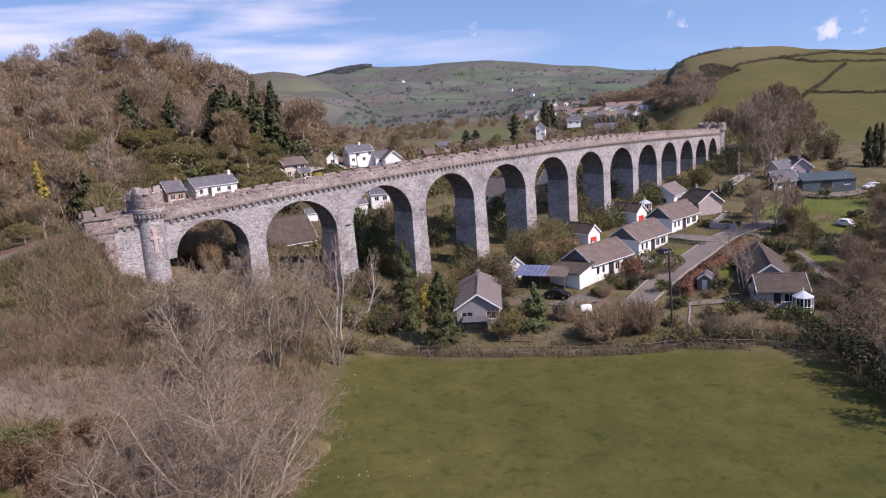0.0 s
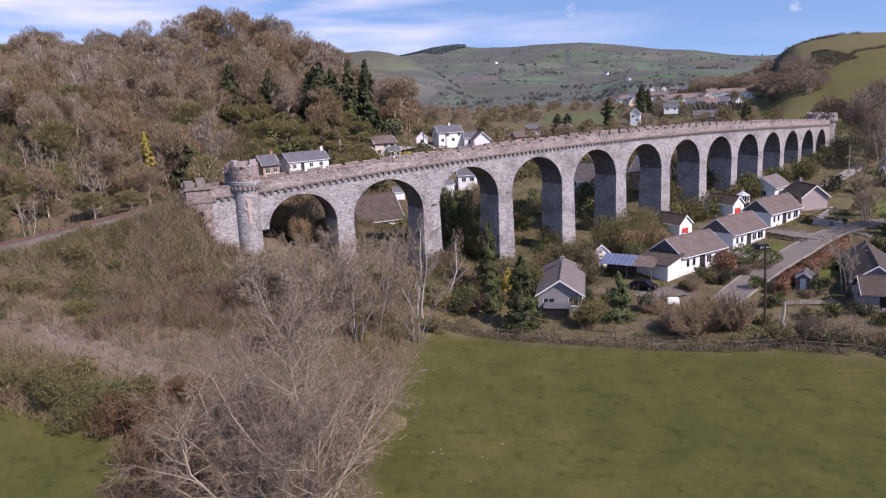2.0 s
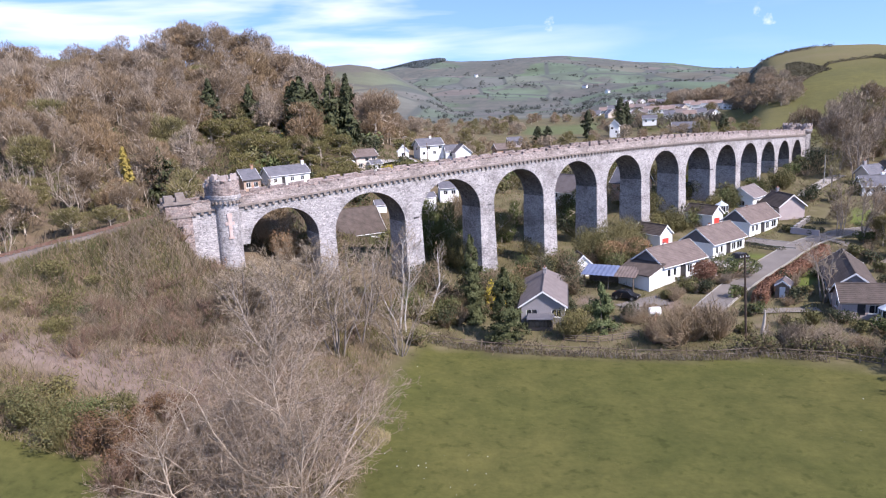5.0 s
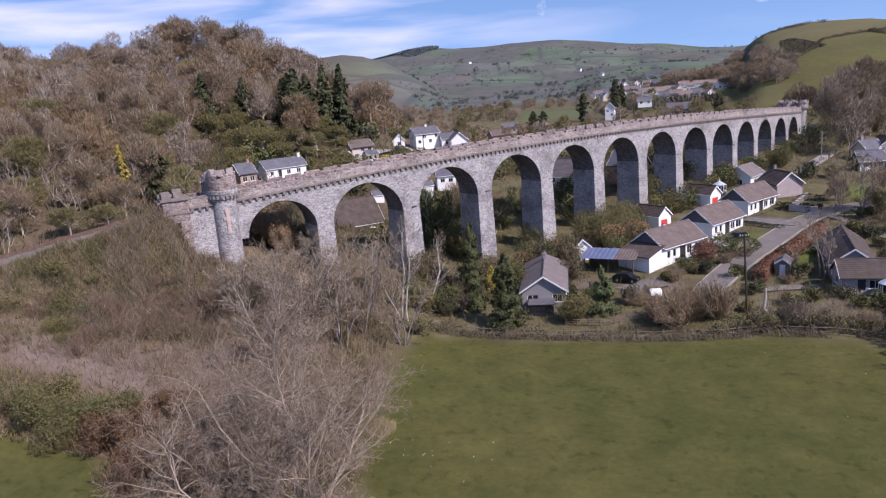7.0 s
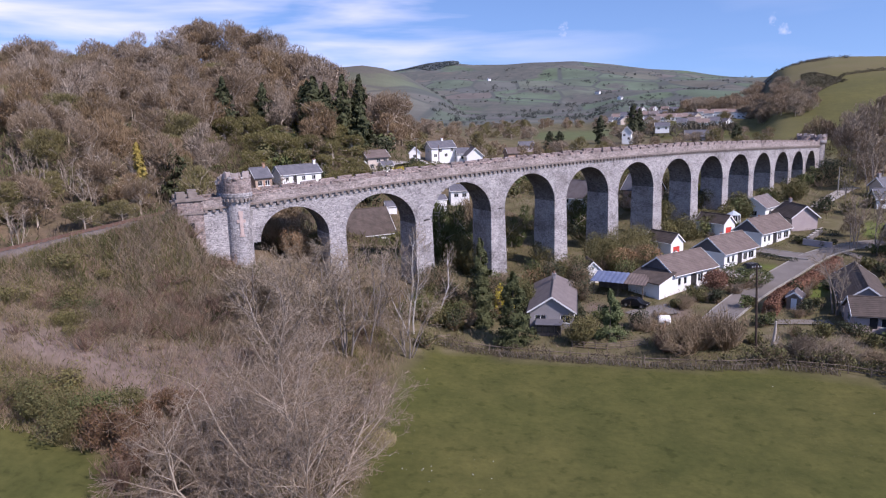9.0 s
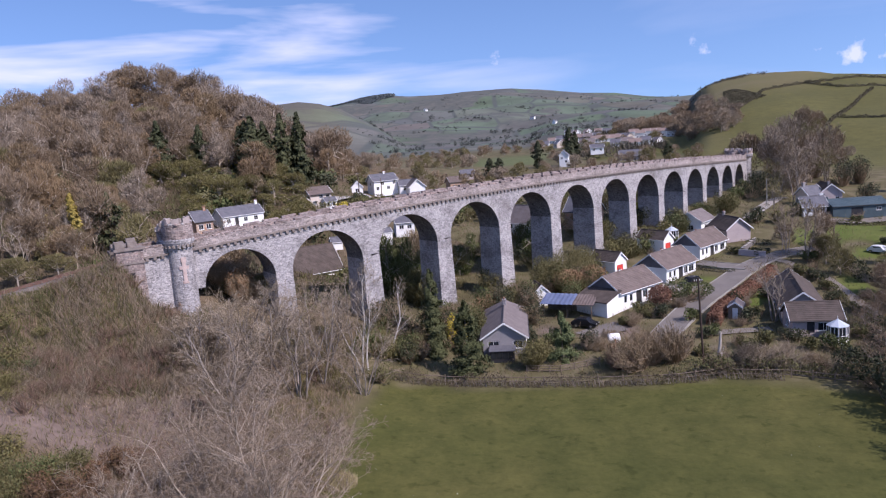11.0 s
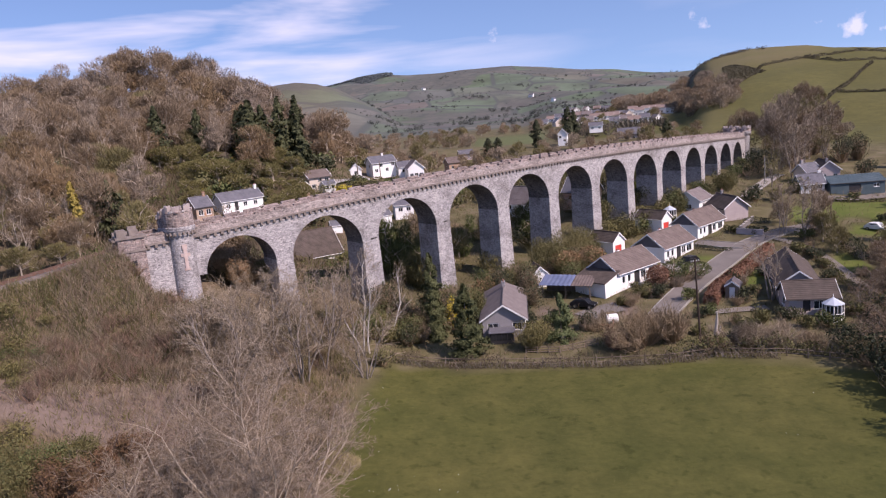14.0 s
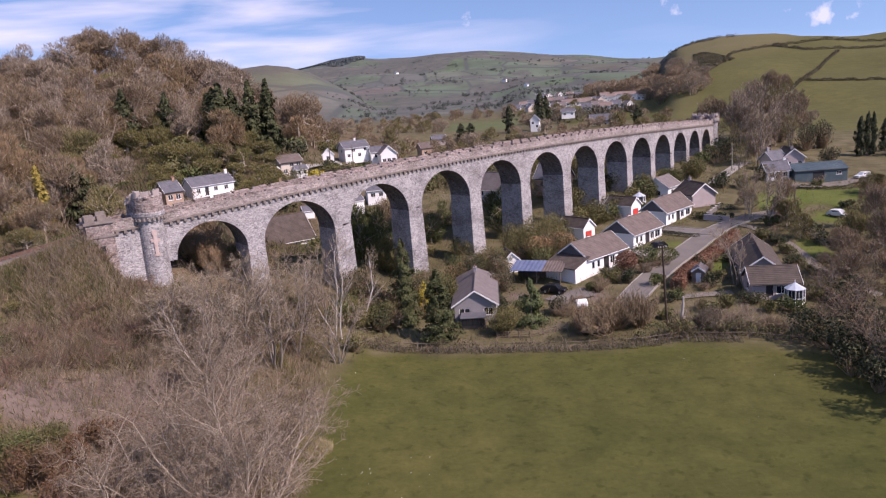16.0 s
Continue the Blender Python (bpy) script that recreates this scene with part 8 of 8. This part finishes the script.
scatter_twigs("bramble_scrub", "pinkish-brown brambles and dead bracken on the embankment", 34000, (-75, -12, 42, 108, slope_test), TWIG_BROWN, 301, 0.8, 0.03)
scatter_twigs("bramble_scrub", "grey bramble stems tangled on the embankment", 20000, (-75, -12, 42, 108, slope_test), TWIG_GREY, 302, 1.1, 0.022, clump=0.6)
scatter_twigs("bramble_scrub", "olive bramble leaves and rough grass on the embankment", 24000, (-75, -12, 42, 108, slope_test), LEAF_KHAKI, 303, 0.75, 0.05, clump=0.8)
scatter_twigs("bramble_scrub", "green brambles and ivy below the track", 15000, (-75, -36, 74, 104, slope_test), LEAF_OLIVE, 306, 0.8, 0.055, clump=0.9)
scatter_twigs("brushwood", "pale pinkish brushwood below the end tower", 15000, (-50, -24, 68, 90, slope_test), TWIG_GREY, 304, 1.5, 0.03, "brushwood", 0.6, 0.7)
scatter_twigs("brushwood", "reddish brushwood below the end tower", 3000, (-52, -24, 66, 90, slope_test), TWIG_RED, 305, 1.3, 0.03, "brushwood", 0.6, 0.7)
rng = random.Random(88)
kinds = []
for k, (leaf, bare, lab) in enumerate(((LEAF_KHAKI, TWIG_OLIVE, "olive bramble bush on the embankment"), (None, TWIG_BROWN, "bare brown thorn bush on the embankment"), (None, TWIG_RED, "reddish bare bush on the embankment"), (LEAF_GREEN, TWIG_BROWN, "ivy green bush on the embankment"))):
    kinds.append([leaf, bare, lab, None])
n = 0
while n < 105:
    x, y = rng.uniform(-72, -14), rng.uniform(46, 104)
    if slope_test(np.array([x]), np.array([y]))[0] < rng.random() or (-34 < x < -14 and y < 56):
        continue
    near_rail = y > 74 - (x + 60) * -0.62
    k = rng.choices(range(4), (1.5, 5, 4, 0.7))[0] if not near_rail else rng.choices(range(4), (2, 4, 3, 1))[0]
    if x > -50 and 66 < y < 90 and k in (0, 3):
        k = 1
    s = rng.uniform(0.55, 1.25)
    m = at(x, y, rng.uniform(0, 6.28), (s * 1.25, s * 1.25, s), 0.1)
    q = kinds[k]
    if q[3] is None:
        q[3] = shrub("thorn_bush", 400 + k, 1.9, 2.4, q[0], q[2], m, n=620, size=0.12, bare=q[1], twigs=52, group="embankment bushes")
    else:
        copy_thing(q[3], m)
    n += 1

# olive hedge and red thicket between the slope and the lower pasture
for k, (x, y, r, h, leaf, bare, lab) in enumerate((
    (-46.0, 55.5, 2.6, 4.6, LEAF_OLIVE, TWIG_OLIVE, "tall olive hedge bush above the lower pasture"), (-43.0, 56.0, 2.4, 4.2, LEAF_OLIVE, TWIG_OLIVE, "tall olive hedge bush above the lower pasture"),
    (-40.2, 56.4, 2.4, 4.4, LEAF_GREEN, TWIG_OLIVE, "ivy-grown hedge bush above the lower pasture"), (-37.8, 56.6, 2.2, 3.8, LEAF_OLIVE, TWIG_OLIVE, "tall olive hedge bush above the lower pasture"),
    (-35.4, 57.5, 2.0, 3.4, LEAF_BRACKEN, TWIG_RED, "brown leaved thicket beside the olive hedge"), (-33.6, 59.5, 2.2, 3.4, LEAF_BRACKEN, TWIG_RED, "brown leaved thicket beside the olive hedge"),
    (-35.6, 60.6, 2.0, 3.0, LEAF_BRACKEN, TWIG_RED, "brown leaved thicket beside the olive hedge"), (-32.0, 57.5, 2.0, 3.0, None, TWIG_BROWN, "brown bare thicket beside the hedge"),
    (-41.5, 53.5, 2.4, 4.0, LEAF_OLIVE, TWIG_OLIVE, "tall olive hedge bush above the lower pasture"), (-38.6, 54.2, 2.3, 4.4, LEAF_BRACKEN, TWIG_RED, "brown leaved thicket beside the olive hedge"),
    (-35.8, 54.0, 2.4, 4.6, LEAF_BRACKEN, TWIG_RED, "brown leaved thicket beside the olive hedge"), (-32.8, 53.6, 2.3, 4.2, None, TWIG_RED, "reddish bare thicket beside the hedge"),
    (-30.2, 52.6, 2.2, 4.0, None, TWIG_BROWN, "brown bare thicket beside the hedge"), (-34.2, 51.4, 2.0, 3.4, LEAF_BRACKEN, TWIG_RED, "brown leaved thicket beside the olive hedge"),
    (-30.4, 61.0, 2.2, 3.4, None, TWIG_BROWN, "brown bare thicket below the slope"), (-27.0, 58.6, 2.2, 3.6, None, TWIG_RED, "reddish bare thicket below the slope"),
    (-28.0, 48.0, 2.4, 4.4, None, TWIG_RED, "reddish bare thicket beside the great tree"), (-31.2, 46.6, 2.3, 4.0, None, TWIG_RED, "reddish bare thicket beside the great tree"),
    (-29.5, 43.2, 2.3, 4.0, None, TWIG_BROWN, "brown bare thicket beside the great tree"), (-26.0, 51.5, 2.3, 4.4, None, TWIG_RED, "reddish bare thicket beside the great tree"),
    (-26.0, 43.0, 2.2, 3.6, None, TWIG_RED, "reddish bare thicket beside the great tree"), (-33.6, 49.2, 2.2, 3.8, None, TWIG_RED, "reddish bare thicket beside the great tree"),
    (-29.6, 55.6, 2.3, 4.0, None, TWIG_RED, "reddish bare thicket beside the great tree"), (-24.0, 55.0, 2.2, 4.2, None, TWIG_BROWN, "brown bare thicket beside the great tree"),
    (-49.5, 55.0, 2.6, 4.4, LEAF_OLIVE, TWIG_OLIVE, "tall olive hedge bush above the lower pasture"), (-38.5, 59.5, 2.0, 3.2, LEAF_OLIVE, TWIG_OLIVE, "tall olive hedge bush above the lower pasture"),
)):
    shrub("hedge_bush", 450 + k, r, h, leaf, lab, at(x, y + (2.2 if x < -33 else 0.0), k * 1.1), n=int(760 * r), size=0.105, bare=bare, twigs=int(55 * r))

# saplings and bushes on the bank behind the track
rng = random.Random(95)
sap = None
for k in range(96):
    al, of = rng.uniform(-20, 48), rng.uniform(6.5, 36)
    x, y = -43.4 - 0.8475 * al - 0.5308 * of, 87.3 - 0.5308 * al + 0.8475 * of
    if -58 < x < -44 and y > 136:
        continue
    s = rng.uniform(0.6, 1.05)
    m = at(x, y, rng.uniform(0, 6.28), s, 0.1)
    if sap is None:
        sap = bare_tree("sapling", 140, [((0.3 * q, 0.2 * q, -0.3), (0.16 * q, 0.1 * (-1) ** q, 1), 6.5, 0.08) for q in (-1, 0, 1)], [(9, 0.36, 0.5, 34), (6, 0.5, 0.55, 38), (4, 0.6, 0.6, 36)], BARK_SUN, WOOD_GREY, "pale bare sapling on the bank behind the track", m, 0.3, 0.2, thick=2.0, group="bank saplings")
    elif k % 4 == 0:
        copy_thing(sap, m)
    else:
        q = (KINDS[0], KINDS[4], KINDS[1])[k % 2 + (k % 5 == 0)]
        tagged(copy_thing(q, m @ Matrix.Diagonal((0.72, 0.72, 0.6, 1))), "bare young tree on the bank behind the track", "tree", "bank trees")
conifer("ivy_column", 141, 9.6, 1.5, LEAF_GOLD, "yellow-flowering conical tree on the bank", at(-58.6, 103.5), 1400, 0.3, columnar=0.3)
conifer("ivy_column", 142, 6.4, 1.3, LEAF_GOLD, "small yellow-flowering conical tree on the bank", at(-61.2, 101.2), 800, 0.26, columnar=0.3)
conifer("dark_conifer", 143, 9.6, 3.0, NEEDLES, "dark bushy conifer on the bank", at(-56.0, 109.0), 2200, 0.36, columnar=0.4)

# tall thicket behind the piers
rng = random.Random(97)
thick = [crown_tree("thicket_tree", 150 + k, 9.5, 3.8, mat, lab, at(-4 + k * 9, 132 + k * 9), 3200, 0.05, 0.9, "thicket behind the piers", 0.05) for k, (mat, lab) in enumerate(((TWIG_OLIVE, "olive budding tree behind the piers"), (TWIG_BROWN, "brown budding tree behind the piers"), (LEAF_GREEN, "dark ivy-grown tree behind the piers")))]
for s0, d, sc, k in ((31, 14, 1.15, 2), (35, 15, 1.1, 2), (33, 18, 1.0, 2), (40, 16, 0.9, 0), (44, 22, 1.0, 1), (49, 16, 0.8, 2), (37, 26, 1.0, 2), (53, 20, 0.7, 1), (60, 24, 0.7, 2), (67, 16, 0.8, 0), (75, 18, 0.8, 2), (81, 16, 0.8, 1), (88, 16, 0.75, 0), (95, 18, 0.8, 2), (103, 16, 0.75, 0), (110, 16, 0.7, 2), (118, 18, 0.7, 1), (126, 16, 0.7, 2), (134, 16, 0.7, 0), (142, 16, 0.7, 2), (150, 14, 0.6, 2), (-1, 12, 0.75, 1), (4, 16, 0.8, 1), (-8, 18, 0.9, 0)):
    p = V(s0, d, 0)
    copy_thing(thick[k], at(p.x, p.y, rng.uniform(0, 6.28), (sc, sc, sc * rng.uniform(0.95, 1.2)), 0.2))
rng = random.Random(88)

for k in range(46):
    al, of = (rng.uniform(-2, 34), rng.uniform(-14, -3.2)) if k < 40 else (rng.uniform(0, 6), rng.uniform(-10, -5.0))
    x, y = -43.4 - 0.8475 * al - 0.5308 * of, 87.3 - 0.5308 * al + 0.8475 * of
    q = kinds[rng.choices(range(4), (4, 3, 1, 3))[0]]
    if x > -49 and y < 86:
        q = kinds[2]
    s = rng.uniform(0.5, 1.2)
    copy_thing(q[3], at(x, y, rng.uniform(0, 6.28), (s, s, s * 1.1), 0.1))

# gardens and thickets behind the viaduct, and the wooded valley floor
kinds = []
for k, (leaf, bare, lab) in enumerate(((LEAF_OLIVE, TWIG_OLIVE, "olive garden bush behind the viaduct"), (None, TWIG_BROWN, "bare brown bush behind the viaduct"), (LEAF_DARK, None, "dark evergreen bush behind the viaduct"), (LEAF_GREEN, TWIG_OLIVE, "green garden bush behind the viaduct"), (LEAF_YELLOW, None, "yellow gorse bush behind the viaduct"))):
    kinds.append(shrub("valley_bush", 420 + k, 2.4, 3.4, leaf, lab, at(-20 - k * 3, 170 + k * 5), n=210, size=0.4, bare=bare, twigs=18, group="valley bushes"))
HOUSES = [o.matrix_basis.translation.copy() for o in bpy.data.objects if o.parent is None and o.get("category") in ("house", "garage", "barn")]


def clear(x, y, d):
    return all((h.x - x) ** 2 + (h.y - y) ** 2 > d * d for h in HOUSES)


n = 0
while n < 230:
    a, r = rng.uniform(-24, 20), rng.choice((rng.uniform(128, 240), rng.uniform(180, 330)))
    x, y = r * math.sin(radians(a)), r * math.cos(radians(a))
    beyond = y - 95 - (x + 31) * 0.92
    if beyond < 16 or not clear(x, y, 12.5) or not clear(x * 1.04, y * 1.04, 8) or r > 330 or (-19 < a < -11 and r < 152):
        continue
    k = rng.choices(range(5), (4, 4, 2, 2, 0.5))[0]
    s = rng.uniform(0.5, 1.15)
    copy_thing(kinds[k], at(x, y, rng.uniform(0, 6.28), (s * 1.2, s * 1.2, s), 0.1))
    n += 1
n = 0
while n < 75:
    a, r = rng.uniform(-21.5, -8), rng.uniform(168, 240)
    x, y = r * math.sin(radians(a)), r * math.cos(radians(a))
    if not clear(x - 2, y - 1, 8.5) or not clear(x * 1.04, y * 1.04, 8):
        continue
    s = rng.uniform(0.5, 1.3)
    copy_thing(kinds[rng.choices(range(5), (5, 3, 2, 5, 0.6))[0]], at(x, y, rng.uniform(0, 6.28), (s * 1.2, s * 1.2, s * 1.15), 0.1))
    n += 1
kinds2 = [crown_tree("valley_tree", 80 + k, 10.0, 4.4, tw, lab, at(6 + 9 * k, 270 + 20 * k), 1800, 0.08, 1.0, "valley trees", 0.08) for k, (tw, lab) in enumerate(((TWIG_BROWN, "bare brown tree on the valley floor"), (TWIG_GREY, "bare grey tree on the valley floor"), (TWIG_OLIVE, "olive budding tree on the valley floor")))]
n = 0
while n < 200:
    a, r = rng.uniform(-11, 21), rng.uniform(250, 640)
    x, y = r * math.sin(radians(a)), r * math.cos(radians(a))
    if (0.9 < a < 7.0 and 370 < r < 550) or (10.5 < a < 20 and 390 < r < 520) or (a > 16.2 and r > 400) or not clear(x, y, 14):
        continue
    s = rng.uniform(0.5, 0.9)
    copy_thing(rng.choice(kinds2), at(x, y, rng.uniform(0, 6.28), (s * 1.2, s * 1.2, s), 0.3))
    n += 1

n = 0
while n < 62:
    a, r = rng.uniform(-19, 16), rng.uniform(185, 320)
    x, y = r * math.sin(radians(a)), r * math.cos(radians(a))
    if y - 95 - (x + 31) * 0.92 < 24 or not clear(x, y, 9) or not clear(x * 0.96, y * 0.96, 8):
        continue
    s = rng.uniform(0.4, 0.75)
    copy_thing(kinds2[rng.choices((0, 1, 2), (2, 1, 3))[0]], at(x, y, rng.uniform(0, 6.28), (s * 1.2, s * 1.2, s), 0.3))
    n += 1


for k in range(54):
    u = rng.uniform(0, 1)
    x, y, s = 178 - 24 * u + rng.gauss(0, 5), 590 - 170 * u + rng.gauss(0, 8), rng.uniform(0.8, 1.2)
    tagged(copy_thing(kinds2[k % 2], at(x, y, rng.uniform(0, 6.28), (s * 1.2, s * 1.2, s), 0.5)), "bare brown tree at the foot of the pasture hill", "tree", "hill foot trees")
for k in range(70):
    a, r = radians(rng.uniform(12.4, 17.6)), rng.uniform(620, 720)
    s = rng.uniform(1.2, 1.75)
    tagged(copy_thing(kinds2[k % 2], at(r * math.sin(a), r * math.cos(a), rng.uniform(0, 6.28), (s * 1.25, s * 1.25, s), 0.5)), "bare brown tree in the wood above the village", "tree", "village wood")


def far_clumps(name, label, n, seed, place, mat, size):
    """Far woods: small lumpy crowns, joined."""
    rng = np.random.RandomState(seed)
    x, y = place(rng, n)
    z = land_height(x, y)
    s = size * rng.uniform(0.5, 1.3, n)
    k = 14 if size > 4.7 or n > 1000 else 40
    d = rng.normal(size=(n, k, 3))
    d /= np.linalg.norm(d, axis=2, keepdims=True)
    p = np.stack([x, y, z + s * 0.5], -1)[:, None] + d * (s * 0.7)[:, None, None] * np.array([1.2, 1.2, 0.8]) * rng.uniform(0.5, 1, (n, k, 1))
    p, d = p.reshape(-1, 3), d.reshape(-1, 3)
    if k == 14:
        v, f = leaf_cards(rng, p, size * 0.42, d, 0.7)
    else:
        way = (d * 0.5 + rng.normal(size=d.shape) * 0.35 + np.array([0, 0, 0.7])) * size * 0.3
        v, f = blades(p - way * 0.5, p + way, size * 0.07, rng)
    return tagged(np_mesh(name, v, f, mat), label, "woodland", kind="stuff")


def polar(a0, a1, r0, r1, bands=0):
    def place(rng, n):
        a, r = np.radians(rng.uniform(a0, a1, n * 4)), rng.uniform(r0, r1, n * 4)
        x, y = r * np.sin(a), r * np.cos(a)
        k = waves(x, y, 190, 40 + bands) + 0.5 * waves(x, y, 60, 41 + bands) > 0.25
        return x[k][:n], y[k][:n]
    return place


FAR_WOOD = leafy("far bare woodland", [(0.1, 0.086, 0.064), (0.135, 0.115, 0.088), (0.085, 0.08, 0.055)], per_object=0.0)
# aerial haze is put into the next two pale bluish tree colours
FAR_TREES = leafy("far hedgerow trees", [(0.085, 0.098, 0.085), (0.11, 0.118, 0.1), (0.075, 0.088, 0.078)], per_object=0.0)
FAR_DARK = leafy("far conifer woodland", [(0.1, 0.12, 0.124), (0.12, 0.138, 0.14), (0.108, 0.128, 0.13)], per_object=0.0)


def far_wood(name, label, n, seed, place, mat, size):
    rng = np.random.RandomState(seed)
    x, y = place(rng, n)
    return far_clumps(name, label, len(x), seed, lambda r, m: (x, y), mat, size)


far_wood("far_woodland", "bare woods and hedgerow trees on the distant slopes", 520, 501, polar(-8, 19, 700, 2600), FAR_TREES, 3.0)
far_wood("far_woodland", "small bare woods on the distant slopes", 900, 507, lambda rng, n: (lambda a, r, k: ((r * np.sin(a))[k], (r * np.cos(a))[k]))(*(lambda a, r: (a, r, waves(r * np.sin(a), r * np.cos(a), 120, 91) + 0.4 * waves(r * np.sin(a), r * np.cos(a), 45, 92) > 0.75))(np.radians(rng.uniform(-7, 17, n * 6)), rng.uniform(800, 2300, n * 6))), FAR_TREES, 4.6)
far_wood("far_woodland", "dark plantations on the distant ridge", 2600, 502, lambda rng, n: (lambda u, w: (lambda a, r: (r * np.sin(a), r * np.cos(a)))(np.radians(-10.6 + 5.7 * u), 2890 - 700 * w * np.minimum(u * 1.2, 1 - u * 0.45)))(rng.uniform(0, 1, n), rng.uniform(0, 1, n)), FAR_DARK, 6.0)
far_wood("far_woodland", "bare brown wood at the foot of the pasture hill", 300, 503, lambda rng, n: (lambda a, r: (r * np.sin(a), r * np.cos(a)))(np.radians(rng.uniform(13.6, 17.2, n)), rng.uniform(640, 700, n)), FAR_WOOD, 4.6)
far_wood("far_woodland", "brown gorse and bracken on the steep side of the pasture hill", 1700, 504, lambda rng, n: (lambda u, w: (171 + 45 * u - 4 * w + 40 * w * (1 - u), 465 + 45 * u + 100 * w * (1 - 0.6 * u)))(rng.uniform(0, 1, n), rng.uniform(0, 1, n)), FIELD_HEDGE, 1.15)
far_wood("far_woodland", "scattered thorn trees on the shoulder of the hill", 70, 506, lambda rng, n: (lambda t: (225 + 55 * t + rng.normal(size=n) * 5, 690 - 20 * t + rng.normal(size=n) * 8))(rng.uniform(0, 1, n)), FAR_WOOD, 2.2)
far_wood("far_woodland", "bare trees between the village and the river", 200, 505, polar(8.6, 16, 420, 760, 7), FAR_WOOD, 4.5)

def wood_growth(label, n, a0, a1, r0, r1, mat, seed, tall):
    rng = np.random.RandomState(seed)
    a, r = np.radians(rng.uniform(a0, a1, n)), np.sqrt(rng.uniform(r0 * r0, r1 * r1, n))
    x, y = r * np.sin(a), r * np.cos(a)
    k = (waves(x, y, 26, seed) + rng.normal(size=n) * 0.35 > -0.15) & ((y - 87.3) * 0.8475 - (x + 43.4) * 0.5308 > 7.5)
    for h in HOUSES:
        k &= (x - h.x * 0.99) ** 2 + (y - h.y * 0.99) ** 2 > 60
    x, y = x[k], y[k]
    n = len(x)
    z = land_height(x, y)
    L = tall * rng.uniform(0.4, 1.3, n) * (1 + 0.5 * np.clip(waves(x, y, 14, seed + 1), -0.7, 1))
    d = np.c_[rng.normal(size=(n, 2)) * 0.45, np.ones(n)]
    p0 = np.c_[x, y, z + L * rng.uniform(-0.1, 0.7, n)]
    v, f = blades(p0, p0 + d * (L * 0.6)[:, None], 0.08, rng)
    return tagged(np_mesh("wood_undergrowth", v, f, mat), label, "undergrowth", kind="stuff")


wood_growth("brown saplings and brambles on the woodland floor", 52000, -43, -13, 90, 280, HEDGE_BROWN, 701, 2.0)
wood_growth("olive young growth at the foot of the wood", 18000, -43, -9, 118, 215, LEAF_OLIVE, 702, 1.5)
wood_growth("dark ivy and brambles on the woodland floor", 40000, -43, -9, 92, 240, LEAF_GREEN, 703, 1.5)

# undergrowth between the gardens
def garden_test(x, y):
    k = (1 - field_mask(x, y)) * smooth_step((y - 84) / 4) * (1 - smooth_step((np.hypot(x, y) - 205) / 20))
    road = np.abs((x - 26.5) * 0.80 - (y - 101) * 0.6) < 3.4
    return k * np.where(road & (x > 25), 0.0, 1.0) * (1 - 0.85 * lawn_mask(x, y))


scatter_twigs("undergrowth", "rough grass and dead stems between the gardens", 30000, (-16, 105, 84, 205, garden_test), LEAF_OLIVE, 311, 0.5, 0.05, "undergrowth", 0.7)
scatter_twigs("undergrowth", "brown dead stems and brambles between the gardens", 16000, (-16, 105, 84, 205, garden_test), TWIG_BROWN, 312, 0.8, 0.035, "undergrowth", 0.6, 0.7)

# tufts in the pasture
scatter_twigs("pasture_tufts", "short tufts of pasture grass", 12000, (-16, 50, 46, 88, lambda x, y: field_mask(x, y)), leafy("pasture tufts", [(0.1, 0.11, 0.03), (0.13, 0.13, 0.042), (0.115, 0.115, 0.04)]), 601, 0.1, 0.03, "grass", 0.7)
scatter_twigs("dry_grass", "dry straw grass at the foot of the great tree", 2600, (-17.2, -12.4, 61, 66, lambda x, y: smooth_step((2.3 - np.hypot(x + 14.6, (y - 63.6) * 1.1)) / 0.8)), GRASS_BLADES, 602, 0.7, 0.025, "grass", 0.6)
rng = random.Random(9)
bm = bmesh.new()
for k in range(26):
    x, y = rng.choice(((rng.uniform(-14, -2), rng.uniform(54, 62)), (rng.uniform(-14, 40), rng.uniform(54, 86))))
    if field_mask(np.array([x]), np.array([y]))[0] > 0.5:
        bmesh.ops.create_icosphere(bm, subdivisions=1, radius=rng.uniform(0.02, 0.05), matrix=Matrix.Translation((x, y, land(x, y) + 0.08)))
me = bpy.data.meshes.new("white_flowers")
bm.to_mesh(me)
bm.free()
me.materials.append(WHITE_PAINT)
tagged(new("white_flowers", me), "small white flowers scattered in the pasture", "flowers", kind="stuff")
